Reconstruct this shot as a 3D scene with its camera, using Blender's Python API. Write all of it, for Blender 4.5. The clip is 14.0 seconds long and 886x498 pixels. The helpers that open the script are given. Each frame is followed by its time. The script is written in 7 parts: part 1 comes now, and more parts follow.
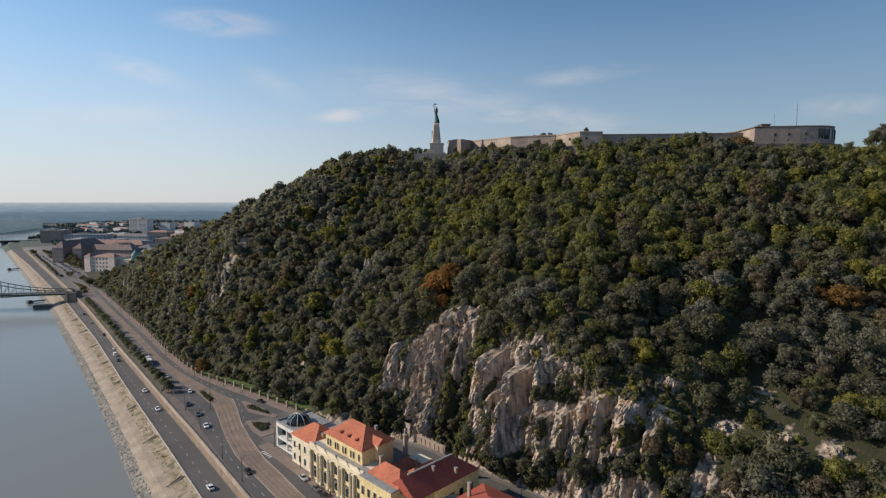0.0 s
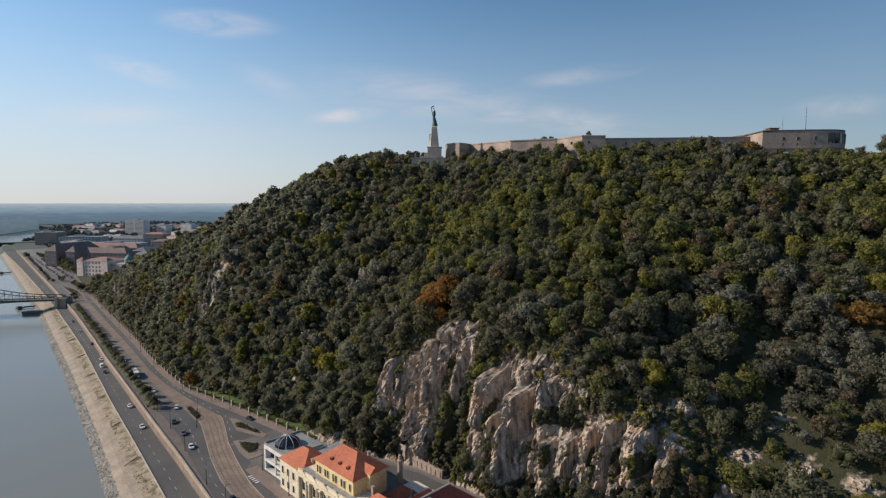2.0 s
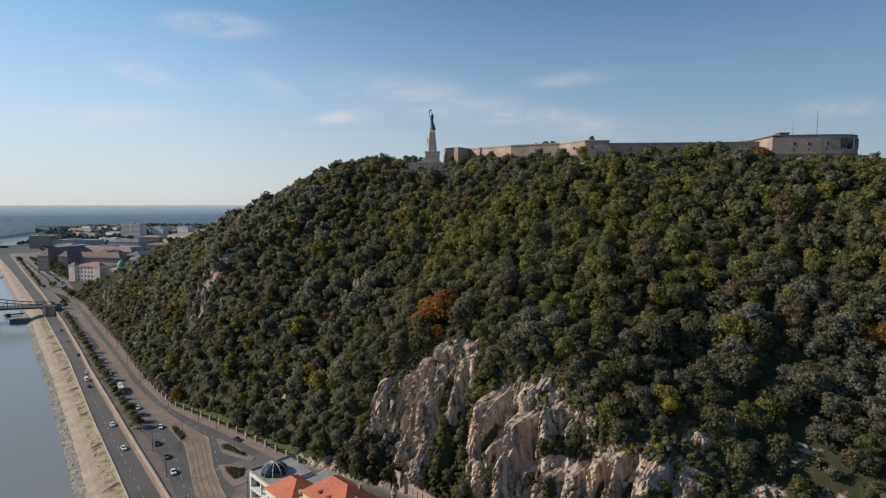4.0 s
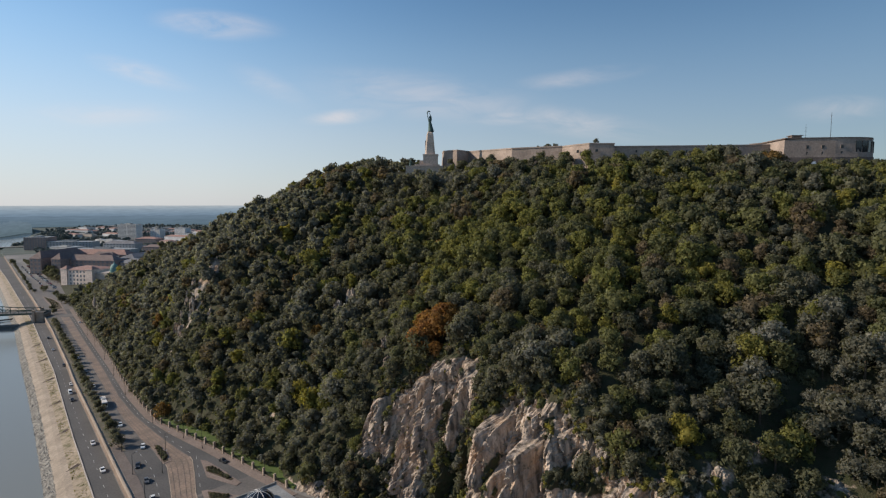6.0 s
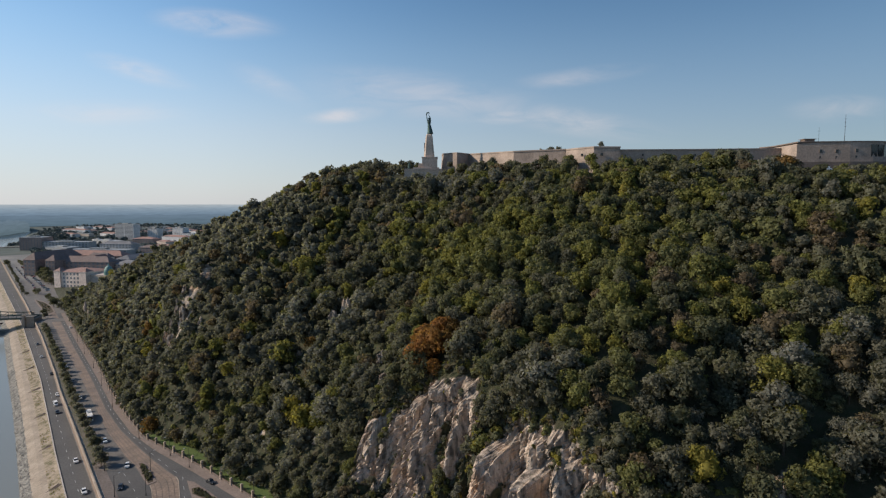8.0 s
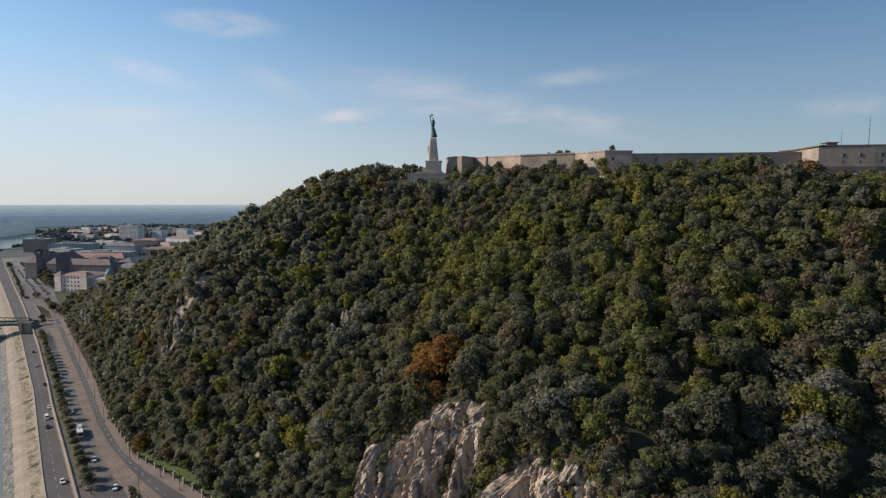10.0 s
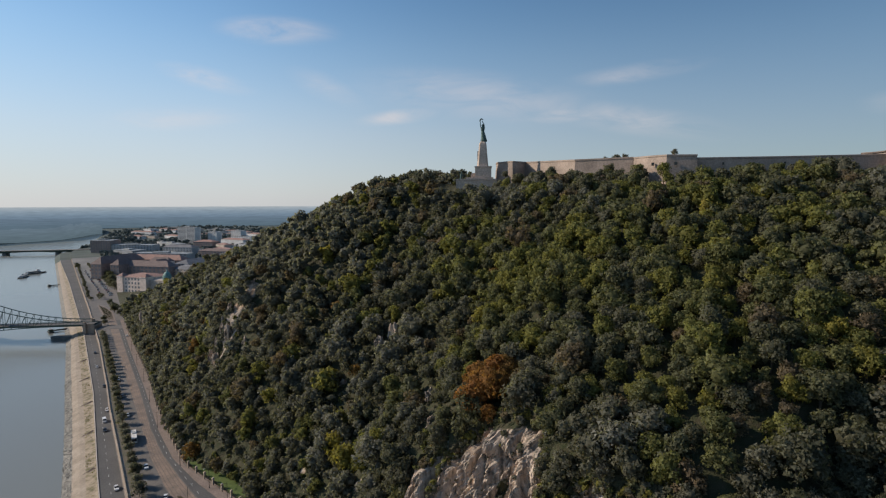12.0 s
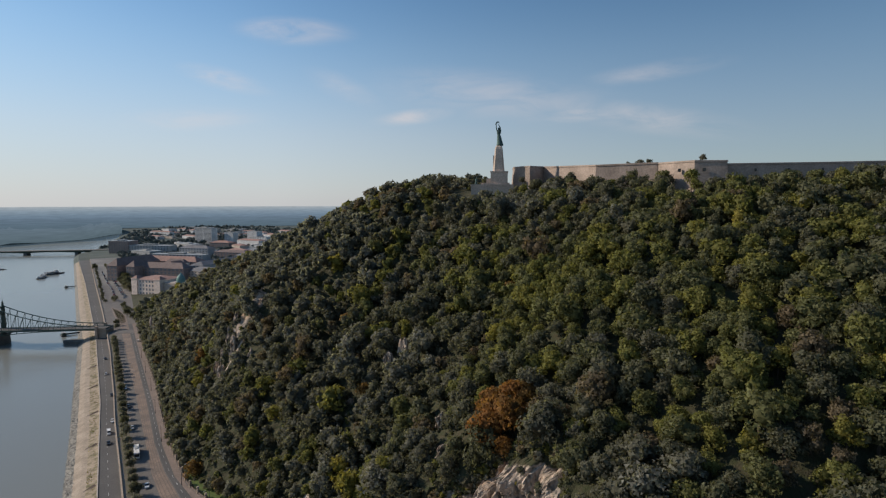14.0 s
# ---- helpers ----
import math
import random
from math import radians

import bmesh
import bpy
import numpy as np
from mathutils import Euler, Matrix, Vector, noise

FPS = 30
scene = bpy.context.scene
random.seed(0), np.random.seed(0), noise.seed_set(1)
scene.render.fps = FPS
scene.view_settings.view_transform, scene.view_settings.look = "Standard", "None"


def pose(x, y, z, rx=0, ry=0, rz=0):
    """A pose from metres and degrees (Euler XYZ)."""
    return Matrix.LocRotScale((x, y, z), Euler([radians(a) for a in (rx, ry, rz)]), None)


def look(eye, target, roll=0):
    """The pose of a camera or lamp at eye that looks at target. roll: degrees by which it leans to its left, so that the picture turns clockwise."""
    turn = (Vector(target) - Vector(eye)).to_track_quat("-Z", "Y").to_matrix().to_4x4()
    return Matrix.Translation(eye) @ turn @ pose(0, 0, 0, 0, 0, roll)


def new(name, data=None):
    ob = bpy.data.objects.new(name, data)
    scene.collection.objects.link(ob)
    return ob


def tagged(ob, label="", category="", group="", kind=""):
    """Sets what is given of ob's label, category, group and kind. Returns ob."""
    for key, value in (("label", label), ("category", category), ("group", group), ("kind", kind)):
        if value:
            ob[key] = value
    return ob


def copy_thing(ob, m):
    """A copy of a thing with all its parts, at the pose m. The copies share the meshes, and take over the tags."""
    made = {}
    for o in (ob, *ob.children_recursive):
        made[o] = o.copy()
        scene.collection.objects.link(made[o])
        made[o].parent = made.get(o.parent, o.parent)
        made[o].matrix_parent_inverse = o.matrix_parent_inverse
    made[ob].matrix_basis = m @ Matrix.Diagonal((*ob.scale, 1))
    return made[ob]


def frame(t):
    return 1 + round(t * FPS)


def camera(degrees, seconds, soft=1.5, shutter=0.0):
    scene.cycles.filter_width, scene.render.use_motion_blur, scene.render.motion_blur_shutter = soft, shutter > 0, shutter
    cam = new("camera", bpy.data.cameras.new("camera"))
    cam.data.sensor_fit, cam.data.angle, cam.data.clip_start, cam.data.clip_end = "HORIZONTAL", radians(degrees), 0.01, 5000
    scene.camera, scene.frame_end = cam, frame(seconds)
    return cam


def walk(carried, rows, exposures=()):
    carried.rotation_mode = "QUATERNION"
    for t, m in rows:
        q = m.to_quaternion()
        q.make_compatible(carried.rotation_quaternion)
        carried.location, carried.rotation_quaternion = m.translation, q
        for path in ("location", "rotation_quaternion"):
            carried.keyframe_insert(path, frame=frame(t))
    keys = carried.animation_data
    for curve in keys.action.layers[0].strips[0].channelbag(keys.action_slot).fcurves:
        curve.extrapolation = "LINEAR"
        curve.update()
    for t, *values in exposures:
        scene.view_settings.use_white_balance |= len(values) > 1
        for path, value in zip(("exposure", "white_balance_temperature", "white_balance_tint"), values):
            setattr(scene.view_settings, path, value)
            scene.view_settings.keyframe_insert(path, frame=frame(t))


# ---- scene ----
cam = camera(78.0, 14.0, soft=1.25)
PATH = [
    (0, (0.545, 0.492, 97.669), (0.549, 2.485, 97.498), -0.0),
    (0.5, (0.613, 3.231, 98.501), (0.618, 5.224, 98.332), 0.0),
    (1, (0.874, 6.052, 99.41), (0.879, 8.045, 99.242), -0.0),
    (1.5, (1.0, 9.052, 100.477), (1.007, 11.045, 100.308), -0.0),
    (2, (1.247, 12.228, 101.385), (1.255, 14.221, 101.215), -0.0),
    (2.5, (1.479, 15.321, 102.229), (1.487, 17.314, 102.06), -0.0),
    (3, (1.596, 18.559, 103.218), (1.605, 20.552, 103.05), -0.0),
    (5.5, (2.612, 35.422, 107.278), (2.625, 37.415, 107.117), -0.0),
    (6, (2.787, 38.755, 108.209), (2.8, 40.748, 108.044), -0.0),
    (6.5, (2.881, 41.393, 109.333), (2.895, 43.386, 109.164), -0.0),
    (7, (3.105, 44.575, 110.223), (3.119, 46.567, 110.052), -0.0),
    (7.5, (3.167, 47.23, 111.113), (3.181, 49.223, 110.941), -0.0),
    (8, (3.093, 50.459, 111.871), (3.107, 52.452, 111.702), 0.1),
    (10.5, (3.795, 65.909, 116.665), (3.773, 67.901, 116.494), 0.0),
    (11, (2.957, 68.238, 117.519), (2.881, 70.229, 117.348), 0.0),
    (11.5, (2.35, 70.342, 118.259), (2.229, 72.331, 118.091), 0.0),
    (12, (1.672, 73.12, 119.461), (1.498, 75.106, 119.293), -0.1),
    (12.5, (1.27, 75.773, 120.46), (1.045, 77.754, 120.292), -0.1),
    (13, (1.609, 79.576, 121.449), (1.379, 81.555, 121.281), -0.1),
    (13.5, (1.755, 82.887, 122.53), (1.523, 84.866, 122.36), -0.1),
    (14, (1.714, 86.651, 123.603), (1.482, 88.631, 123.434), 0.0),
]
walk(cam, [(t, look(eye, target, roll)) for t, eye, target, roll in PATH], exposures=[(0, 0.18), (10.5, 0.18), (12.5, 0.03), (14, 0.0)])

# world, sun and exposure
SUN_DIR = Vector((-1.0, 0.06, 0.58)).normalized()
world = bpy.data.worlds.new("world")
scene.world = world
world.use_nodes = True
wt = world.node_tree
wt.nodes.clear()
w_out = wt.nodes.new("ShaderNodeOutputWorld")
w_bg = wt.nodes.new("ShaderNodeBackground")
w_sky = wt.nodes.new("ShaderNodeTexSky")
w_sky.sky_type, w_sky.sun_disc = "NISHITA", False
w_sky.sun_elevation = math.asin(SUN_DIR.z)
w_sky.sun_rotation = math.atan2(SUN_DIR.x, SUN_DIR.y)
w_sky.altitude, w_sky.air_density, w_sky.dust_density, w_sky.ozone_density = 200, 1.0, 0.5, 2.3
w_bg.inputs["Strength"].default_value = 0.101
# thin wisps of high cloud over the clear sky, each drawn out along the wind
w_co = wt.nodes.new("ShaderNodeTexCoord")
w_dir = wt.nodes.new("ShaderNodeSeparateXYZ")
wt.links.new(w_co.outputs["Generated"], w_dir.inputs["Vector"])
w_flat = wt.nodes.new("ShaderNodeCombineXYZ")
for axis, socket in (("X", "X"), ("Z", "Y")):
    ratio = wt.nodes.new("ShaderNodeMath")
    ratio.operation = "DIVIDE"
    wt.links.new(w_dir.outputs[axis], ratio.inputs[0])
    wt.links.new(w_dir.outputs["Y"], ratio.inputs[1])
    wt.links.new(ratio.outputs["Value"], w_flat.inputs[socket])
w_map = wt.nodes.new("ShaderNodeMapping")
w_map.inputs["Scale"].default_value = (7.0, 26.0, 1.0)
w_map.inputs["Rotation"].default_value = (0.0, 0.0, 0.12)
w_noise = wt.nodes.new("ShaderNodeTexNoise")
w_noise.inputs["Scale"].default_value, w_noise.inputs["Detail"].default_value, w_noise.inputs["Roughness"].default_value = 1.0, 5.0, 0.6
w_noise.inputs["Distortion"].default_value = 0.6
wt.links.new(w_flat.outputs["Vector"], w_map.inputs["Vector"])
wt.links.new(w_map.outputs["Vector"], w_noise.inputs["Vector"])
w_ramp = wt.nodes.new("ShaderNodeMapRange")
w_ramp.inputs["From Min"].default_value, w_ramp.inputs["From Max"].default_value = 0.3, 0.72
wt.links.new(w_noise.outputs["Fac"], w_ramp.inputs["Value"])
w_sum = None
for cx, cz, rx, rz, turn, amount in ((-0.395, 0.315, 0.14, 0.032, -0.08, 0.75), (-0.53, 0.232, 0.12, 0.026, -0.25, 0.6), (-0.165, 0.157, 0.10, 0.018, 0.10, 0.75), (0.135, 0.155, 0.10, 0.020, 0.05, 0.6), (-0.02, 0.19, 0.30, 0.055, -0.12, 0.4), (0.22, 0.15, 0.26, 0.035, -0.15, 0.4), (0.25, 0.225, 0.16, 0.022, 0.12, 0.35), (0.72, 0.17, 0.12, 0.03, 0.05, 0.4), (-0.30, 0.21, 0.10, 0.03, -0.4, 0.3), (-0.6, 0.16, 0.2, 0.03, 0.0, 0.35)):
    shift = wt.nodes.new("ShaderNodeVectorMath")
    shift.operation = "SUBTRACT"
    shift.inputs[1].default_value = (cx, cz, 0)
    spin = wt.nodes.new("ShaderNodeVectorRotate")
    spin.rotation_type = "Z_AXIS"
    spin.inputs["Angle"].default_value = -turn
    size = wt.nodes.new("ShaderNodeVectorMath")
    size.operation = "DIVIDE"
    size.inputs[1].default_value = (rx, rz, 1)
    away = wt.nodes.new("ShaderNodeVectorMath")
    away.operation = "LENGTH"
    soft = wt.nodes.new("ShaderNodeMapRange")
    soft.interpolation_type = "SMOOTHSTEP"
    soft.inputs["To Min"].default_value, soft.inputs["To Max"].default_value = amount, 0.0
    wt.links.new(w_flat.outputs["Vector"], shift.inputs[0])
    wt.links.new(shift.outputs["Vector"], spin.inputs["Vector"])
    wt.links.new(spin.outputs["Vector"], size.inputs[0])
    wt.links.new(size.outputs["Vector"], away.inputs[0])
    wt.links.new(away.outputs["Value"], soft.inputs["Value"])
    if w_sum is None:
        w_sum = soft.outputs["Result"]
    else:
        plus = wt.nodes.new("ShaderNodeMath")
        plus.operation = "MAXIMUM"
        wt.links.new(w_sum, plus.inputs[0])
        wt.links.new(soft.outputs["Result"], plus.inputs[1])
        w_sum = plus.outputs["Value"]
w_wisp = wt.nodes.new("ShaderNodeMath")
w_wisp.operation = "MULTIPLY"
wt.links.new(w_sum, w_wisp.inputs[0])
wt.links.new(w_ramp.outputs["Result"], w_wisp.inputs[1])
w_mix = wt.nodes.new("ShaderNodeMix")
w_mix.data_type = "RGBA"
w_mix.inputs["B"].default_value = (7.4, 6.6, 6.4, 1)
wt.links.new(w_wisp.outputs["Value"], w_mix.inputs["Factor"])
w_cyan = wt.nodes.new("ShaderNodeMix")
w_cyan.data_type, w_cyan.blend_type = "RGBA", "MULTIPLY"
w_cyan.inputs["Factor"].default_value = 1.0
w_cyan.inputs["B"].default_value = (0.75, 0.97, 1.06, 1)
wt.links.new(w_sky.outputs["Color"], w_cyan.inputs["A"])
# the sky is deeper away from the sun
w_sepx = wt.nodes.new("ShaderNodeSeparateXYZ")
wt.links.new(w_co.outputs["Generated"], w_sepx.inputs["Vector"])
w_tone = wt.nodes.new("ShaderNodeMapRange")
w_tone.inputs["From Min"].default_value, w_tone.inputs["From Max"].default_value = -0.45, 0.75
w_tone.inputs["To Min"].default_value, w_tone.inputs["To Max"].default_value = 1.12, 0.74
wt.links.new(w_sepx.outputs["X"], w_tone.inputs["Value"])
w_deep = wt.nodes.new("ShaderNodeMix")
w_deep.data_type, w_deep.blend_type = "RGBA", "MULTIPLY"
w_deep.inputs["Factor"].default_value = 1.0
wt.links.new(w_cyan.outputs["Result"], w_deep.inputs["A"])
wt.links.new(w_tone.outputs["Result"], w_deep.inputs["B"])
# pale haze low over the horizon, all round
w_sep = wt.nodes.new("ShaderNodeSeparateXYZ")
wt.links.new(w_co.outputs["Generated"], w_sep.inputs["Vector"])
w_low = wt.nodes.new("ShaderNodeMapRange")
w_low.interpolation_type = "SMOOTHSTEP"
w_low.inputs["From Min"].default_value, w_low.inputs["From Max"].default_value = -0.04, 0.42
w_low.inputs["To Min"].default_value, w_low.inputs["To Max"].default_value = 0.85, 0.0
wt.links.new(w_sep.outputs["Z"], w_low.inputs["Value"])
w_haze = wt.nodes.new("ShaderNodeMix")
w_haze.data_type = "RGBA"
# its colour runs from grey at the horizon to a pale cyan above
w_hcol = wt.nodes.new("ShaderNodeValToRGB")
for p, c in ((0.0, (5.5, 5.4, 5.75)), (0.12, (5.45, 5.6, 6.05)), (0.26, (4.6, 5.8, 6.8)), (0.45, (2.8, 4.7, 6.4))):
    el = w_hcol.color_ramp.elements.new(p)
    el.color = (*[k / 10 for k in c], 1)
w_hcol.color_ramp.elements.remove(w_hcol.color_ramp.elements[0])
w_hcol.color_ramp.elements.remove(w_hcol.color_ramp.elements[-1])
wt.links.new(w_sep.outputs["Z"], w_hcol.inputs["Fac"])
w_gain = wt.nodes.new("ShaderNodeMix")
w_gain.data_type, w_gain.blend_type = "RGBA", "MULTIPLY"
w_gain.inputs["Factor"].default_value = 1.0
w_away = wt.nodes.new("ShaderNodeMapRange")
w_away.inputs["From Min"].default_value, w_away.inputs["From Max"].default_value = -0.4, 0.7
w_away.inputs["To Min"].default_value, w_away.inputs["To Max"].default_value = 10.5, 5.6
wt.links.new(w_sep.outputs["X"], w_away.inputs["Value"])
wt.links.new(w_away.outputs["Result"], w_gain.inputs["B"])
wt.links.new(w_hcol.outputs["Color"], w_gain.inputs["A"])
wt.links.new(w_gain.outputs["Result"], w_haze.inputs["B"])
# the haze glows most towards the sun
w_side = wt.nodes.new("ShaderNodeMapRange")
w_side.interpolation_type = "SMOOTHSTEP"
w_side.inputs["From Min"].default_value, w_side.inputs["From Max"].default_value = -0.75, 0.55
w_side.inputs["To Min"].default_value, w_side.inputs["To Max"].default_value = 1.0, 0.7
wt.links.new(w_sep.outputs["X"], w_side.inputs["Value"])
w_amt = wt.nodes.new("ShaderNodeMath")
w_amt.operation = "MULTIPLY"
wt.links.new(w_low.outputs["Result"], w_amt.inputs[0])
wt.links.new(w_side.outputs["Result"], w_amt.inputs[1])
wt.links.new(w_amt.outputs["Value"], w_haze.inputs["Factor"])
wt.links.new(w_deep.outputs["Result"], w_haze.inputs["A"])
wt.links.new(w_haze.outputs["Result"], w_mix.inputs["A"])
wt.links.new(w_mix.outputs["Result"], w_bg.inputs["Color"])
wt.links.new(w_bg.outputs["Background"], w_out.inputs["Surface"])
sun_data = bpy.data.lights.new("sun", "SUN")
sun_data.energy, sun_data.angle, sun_data.color = 4.1, radians(0.6), (1.0, 0.86, 0.70)
sun = new("sun", sun_data)
sun.matrix_world = look(SUN_DIR * 500, (0, 0, 0))


# materials
def material(name, c1, c2=None, rough=0.8, scale=0.2, fine=2.0, metal=0.0, bump=0.0, spec=0.3, c3=None, stretch=(1, 1, 1), object_random=0.0):
    """Two-scale mottled surface: broad patches between c1 and c2, fine grain on top."""
    m = bpy.data.materials.new(name)
    m.use_nodes = True
    nt = m.node_tree
    b = nt.nodes["Principled BSDF"]
    b.inputs["Roughness"].default_value, b.inputs["Metallic"].default_value = rough, metal
    b.inputs["Specular IOR Level"].default_value = spec
    c2 = c2 or tuple(v * 0.75 for v in c1)
    geo = nt.nodes.new("ShaderNodeNewGeometry")
    mp = nt.nodes.new("ShaderNodeMapping")
    mp.inputs["Scale"].default_value = stretch
    nt.links.new(geo.outputs["Position"], mp.inputs["Vector"])
    n1, n2 = nt.nodes.new("ShaderNodeTexNoise"), nt.nodes.new("ShaderNodeTexNoise")
    for n, s, d in ((n1, scale, 5), (n2, fine, 4)):
        n.inputs["Scale"].default_value, n.inputs["Detail"].default_value = s, d
        nt.links.new(mp.outputs["Vector"], n.inputs["Vector"])
    ramp = nt.nodes.new("ShaderNodeValToRGB")
    ramp.color_ramp.elements[0].position, ramp.color_ramp.elements[1].position = 0.35, 0.65
    ramp.color_ramp.elements[0].color, ramp.color_ramp.elements[1].color = (*c1, 1), (*c2, 1)
    if c3:
        e = ramp.color_ramp.elements.new(0.52)
        e.color = (*c3, 1)
    nt.links.new(n1.outputs["Fac"], ramp.inputs["Fac"])
    mix = nt.nodes.new("ShaderNodeMix")
    mix.data_type, mix.blend_type = "RGBA", "MULTIPLY"
    mix.inputs["Factor"].default_value = 1.0
    rng = nt.nodes.new("ShaderNodeMapRange")
    rng.inputs["From Min"].default_value, rng.inputs["From Max"].default_value = 0.25, 0.75
    rng.inputs["To Min"].default_value, rng.inputs["To Max"].default_value = 0.72, 1.2
    nt.links.new(n2.outputs["Fac"], rng.inputs["Value"])
    nt.links.new(ramp.outputs["Color"], mix.inputs["A"])
    nt.links.new(rng.outputs["Result"], mix.inputs["B"])
    last = mix.outputs["Result"]
    if object_random:
        info = nt.nodes.new("ShaderNodeObjectInfo")
        r2 = nt.nodes.new("ShaderNodeMapRange")
        r2.inputs["To Min"].default_value, r2.inputs["To Max"].default_value = 1 - object_random, 1 + object_random
        nt.links.new(info.outputs["Random"], r2.inputs["Value"])
        m2 = nt.nodes.new("ShaderNodeMix")
        m2.data_type, m2.blend_type = "RGBA", "MULTIPLY"
        m2.inputs["Factor"].default_value = 1.0
        nt.links.new(last, m2.inputs["A"])
        nt.links.new(r2.outputs["Result"], m2.inputs["B"])
        last = m2.outputs["Result"]
    nt.links.new(last, b.inputs["Base Color"])
    if bump:
        bp = nt.nodes.new("ShaderNodeBump")
        bp.inputs["Strength"].default_value, bp.inputs["Distance"].default_value = 0.6, bump
        nt.links.new(n2.outputs["Fac"], bp.inputs["Height"])
        nt.links.new(bp.outputs["Normal"], b.inputs["Normal"])
    return m


def leaf_material():
    """Foliage: the tint of each tree runs from grey-green paled for distance haze over olive to yellow and rust; each
    leaf clump varies a little.
    """
    m = bpy.data.materials.new("foliage")
    m.use_nodes = True
    nt = m.node_tree
    b = nt.nodes["Principled BSDF"]
    b.inputs["Roughness"].default_value = 0.7
    b.inputs["Specular IOR Level"].default_value = 0.08
    at = nt.nodes.new("ShaderNodeAttribute")
    at.attribute_name = "tint"
    ramp = nt.nodes.new("ShaderNodeValToRGB")
    cr = ramp.color_ramp
    # the low end is lightened and greyed to paint haze on far trees
    cr.elements[0].position, cr.elements[0].color = 0.0, (0.19, 0.188, 0.16, 1)
    cr.elements[1].position, cr.elements[1].color = 1.0, (0.30, 0.075, 0.022, 1)
    for p, c in ((0.2, (0.122, 0.120, 0.088)), (0.35, (0.118, 0.122, 0.070)), (0.5, (0.158, 0.160, 0.056)), (0.69, (0.23, 0.20, 0.048)), (0.73, (0.140, 0.120, 0.082)), (0.78, (0.150, 0.115, 0.075)), (0.82, (0.19, 0.12, 0.045)), (0.9, (0.24, 0.11, 0.04))):
        e = cr.elements.new(p)
        e.color = (*c, 1)
    nt.links.new(at.outputs["Fac"], ramp.inputs["Fac"])
    geo = nt.nodes.new("ShaderNodeNewGeometry")
    rng = nt.nodes.new("ShaderNodeMapRange")
    rng.inputs["To Min"].default_value, rng.inputs["To Max"].default_value = 0.66, 1.34
    nt.links.new(geo.outputs["Random Per Island"], rng.inputs["Value"])
    mix = nt.nodes.new("ShaderNodeMix")
    mix.data_type, mix.blend_type = "RGBA", "MULTIPLY"
    mix.inputs["Factor"].default_value = 1.0
    nt.links.new(ramp.outputs["Color"], mix.inputs["A"])
    nt.links.new(rng.outputs["Result"], mix.inputs["B"])
    # sprays of leaves: lighter and darker patches about a metre across
    spray = nt.nodes.new("ShaderNodeTexNoise")
    spray.inputs["Scale"].default_value, spray.inputs["Detail"].default_value, spray.inputs["Roughness"].default_value = 0.75, 4, 0.7
    nt.links.new(geo.outputs["Position"], spray.inputs["Vector"])
    tone = nt.nodes.new("ShaderNodeMapRange")
    tone.inputs["From Min"].default_value, tone.inputs["From Max"].default_value = 0.36, 0.64
    tone.inputs["To Min"].default_value, tone.inputs["To Max"].default_value = 0.7, 1.3
    nt.links.new(spray.outputs["Fac"], tone.inputs["Value"])
    leafy = mix
    mix = nt.nodes.new("ShaderNodeMix")
    mix.data_type, mix.blend_type = "RGBA", "MULTIPLY"
    mix.inputs["Factor"].default_value = 1.0
    nt.links.new(leafy.outputs["Result"], mix.inputs["A"])
    nt.links.new(tone.outputs["Result"], mix.inputs["B"])
    nt.links.new(mix.outputs["Result"], b.inputs["Base Color"])
    # thin leaves let some warm light through
    tl = nt.nodes.new("ShaderNodeBsdfTranslucent")
    warm = nt.nodes.new("ShaderNodeMix")
    warm.data_type, warm.blend_type = "RGBA", "MULTIPLY"
    warm.inputs["Factor"].default_value = 1.0
    warm.inputs["B"].default_value = (1.35, 1.35, 0.85, 1)
    nt.links.new(mix.outputs["Result"], warm.inputs["A"])
    nt.links.new(warm.outputs["Result"], tl.inputs["Color"])
    both = nt.nodes.new("ShaderNodeMixShader")
    both.inputs["Fac"].default_value = 0.46
    nt.links.new(b.outputs["BSDF"], both.inputs[1])
    nt.links.new(tl.outputs["BSDF"], both.inputs[2])
    nt.links.new(both.outputs["Shader"], nt.nodes["Material Output"].inputs["Surface"])
    return m


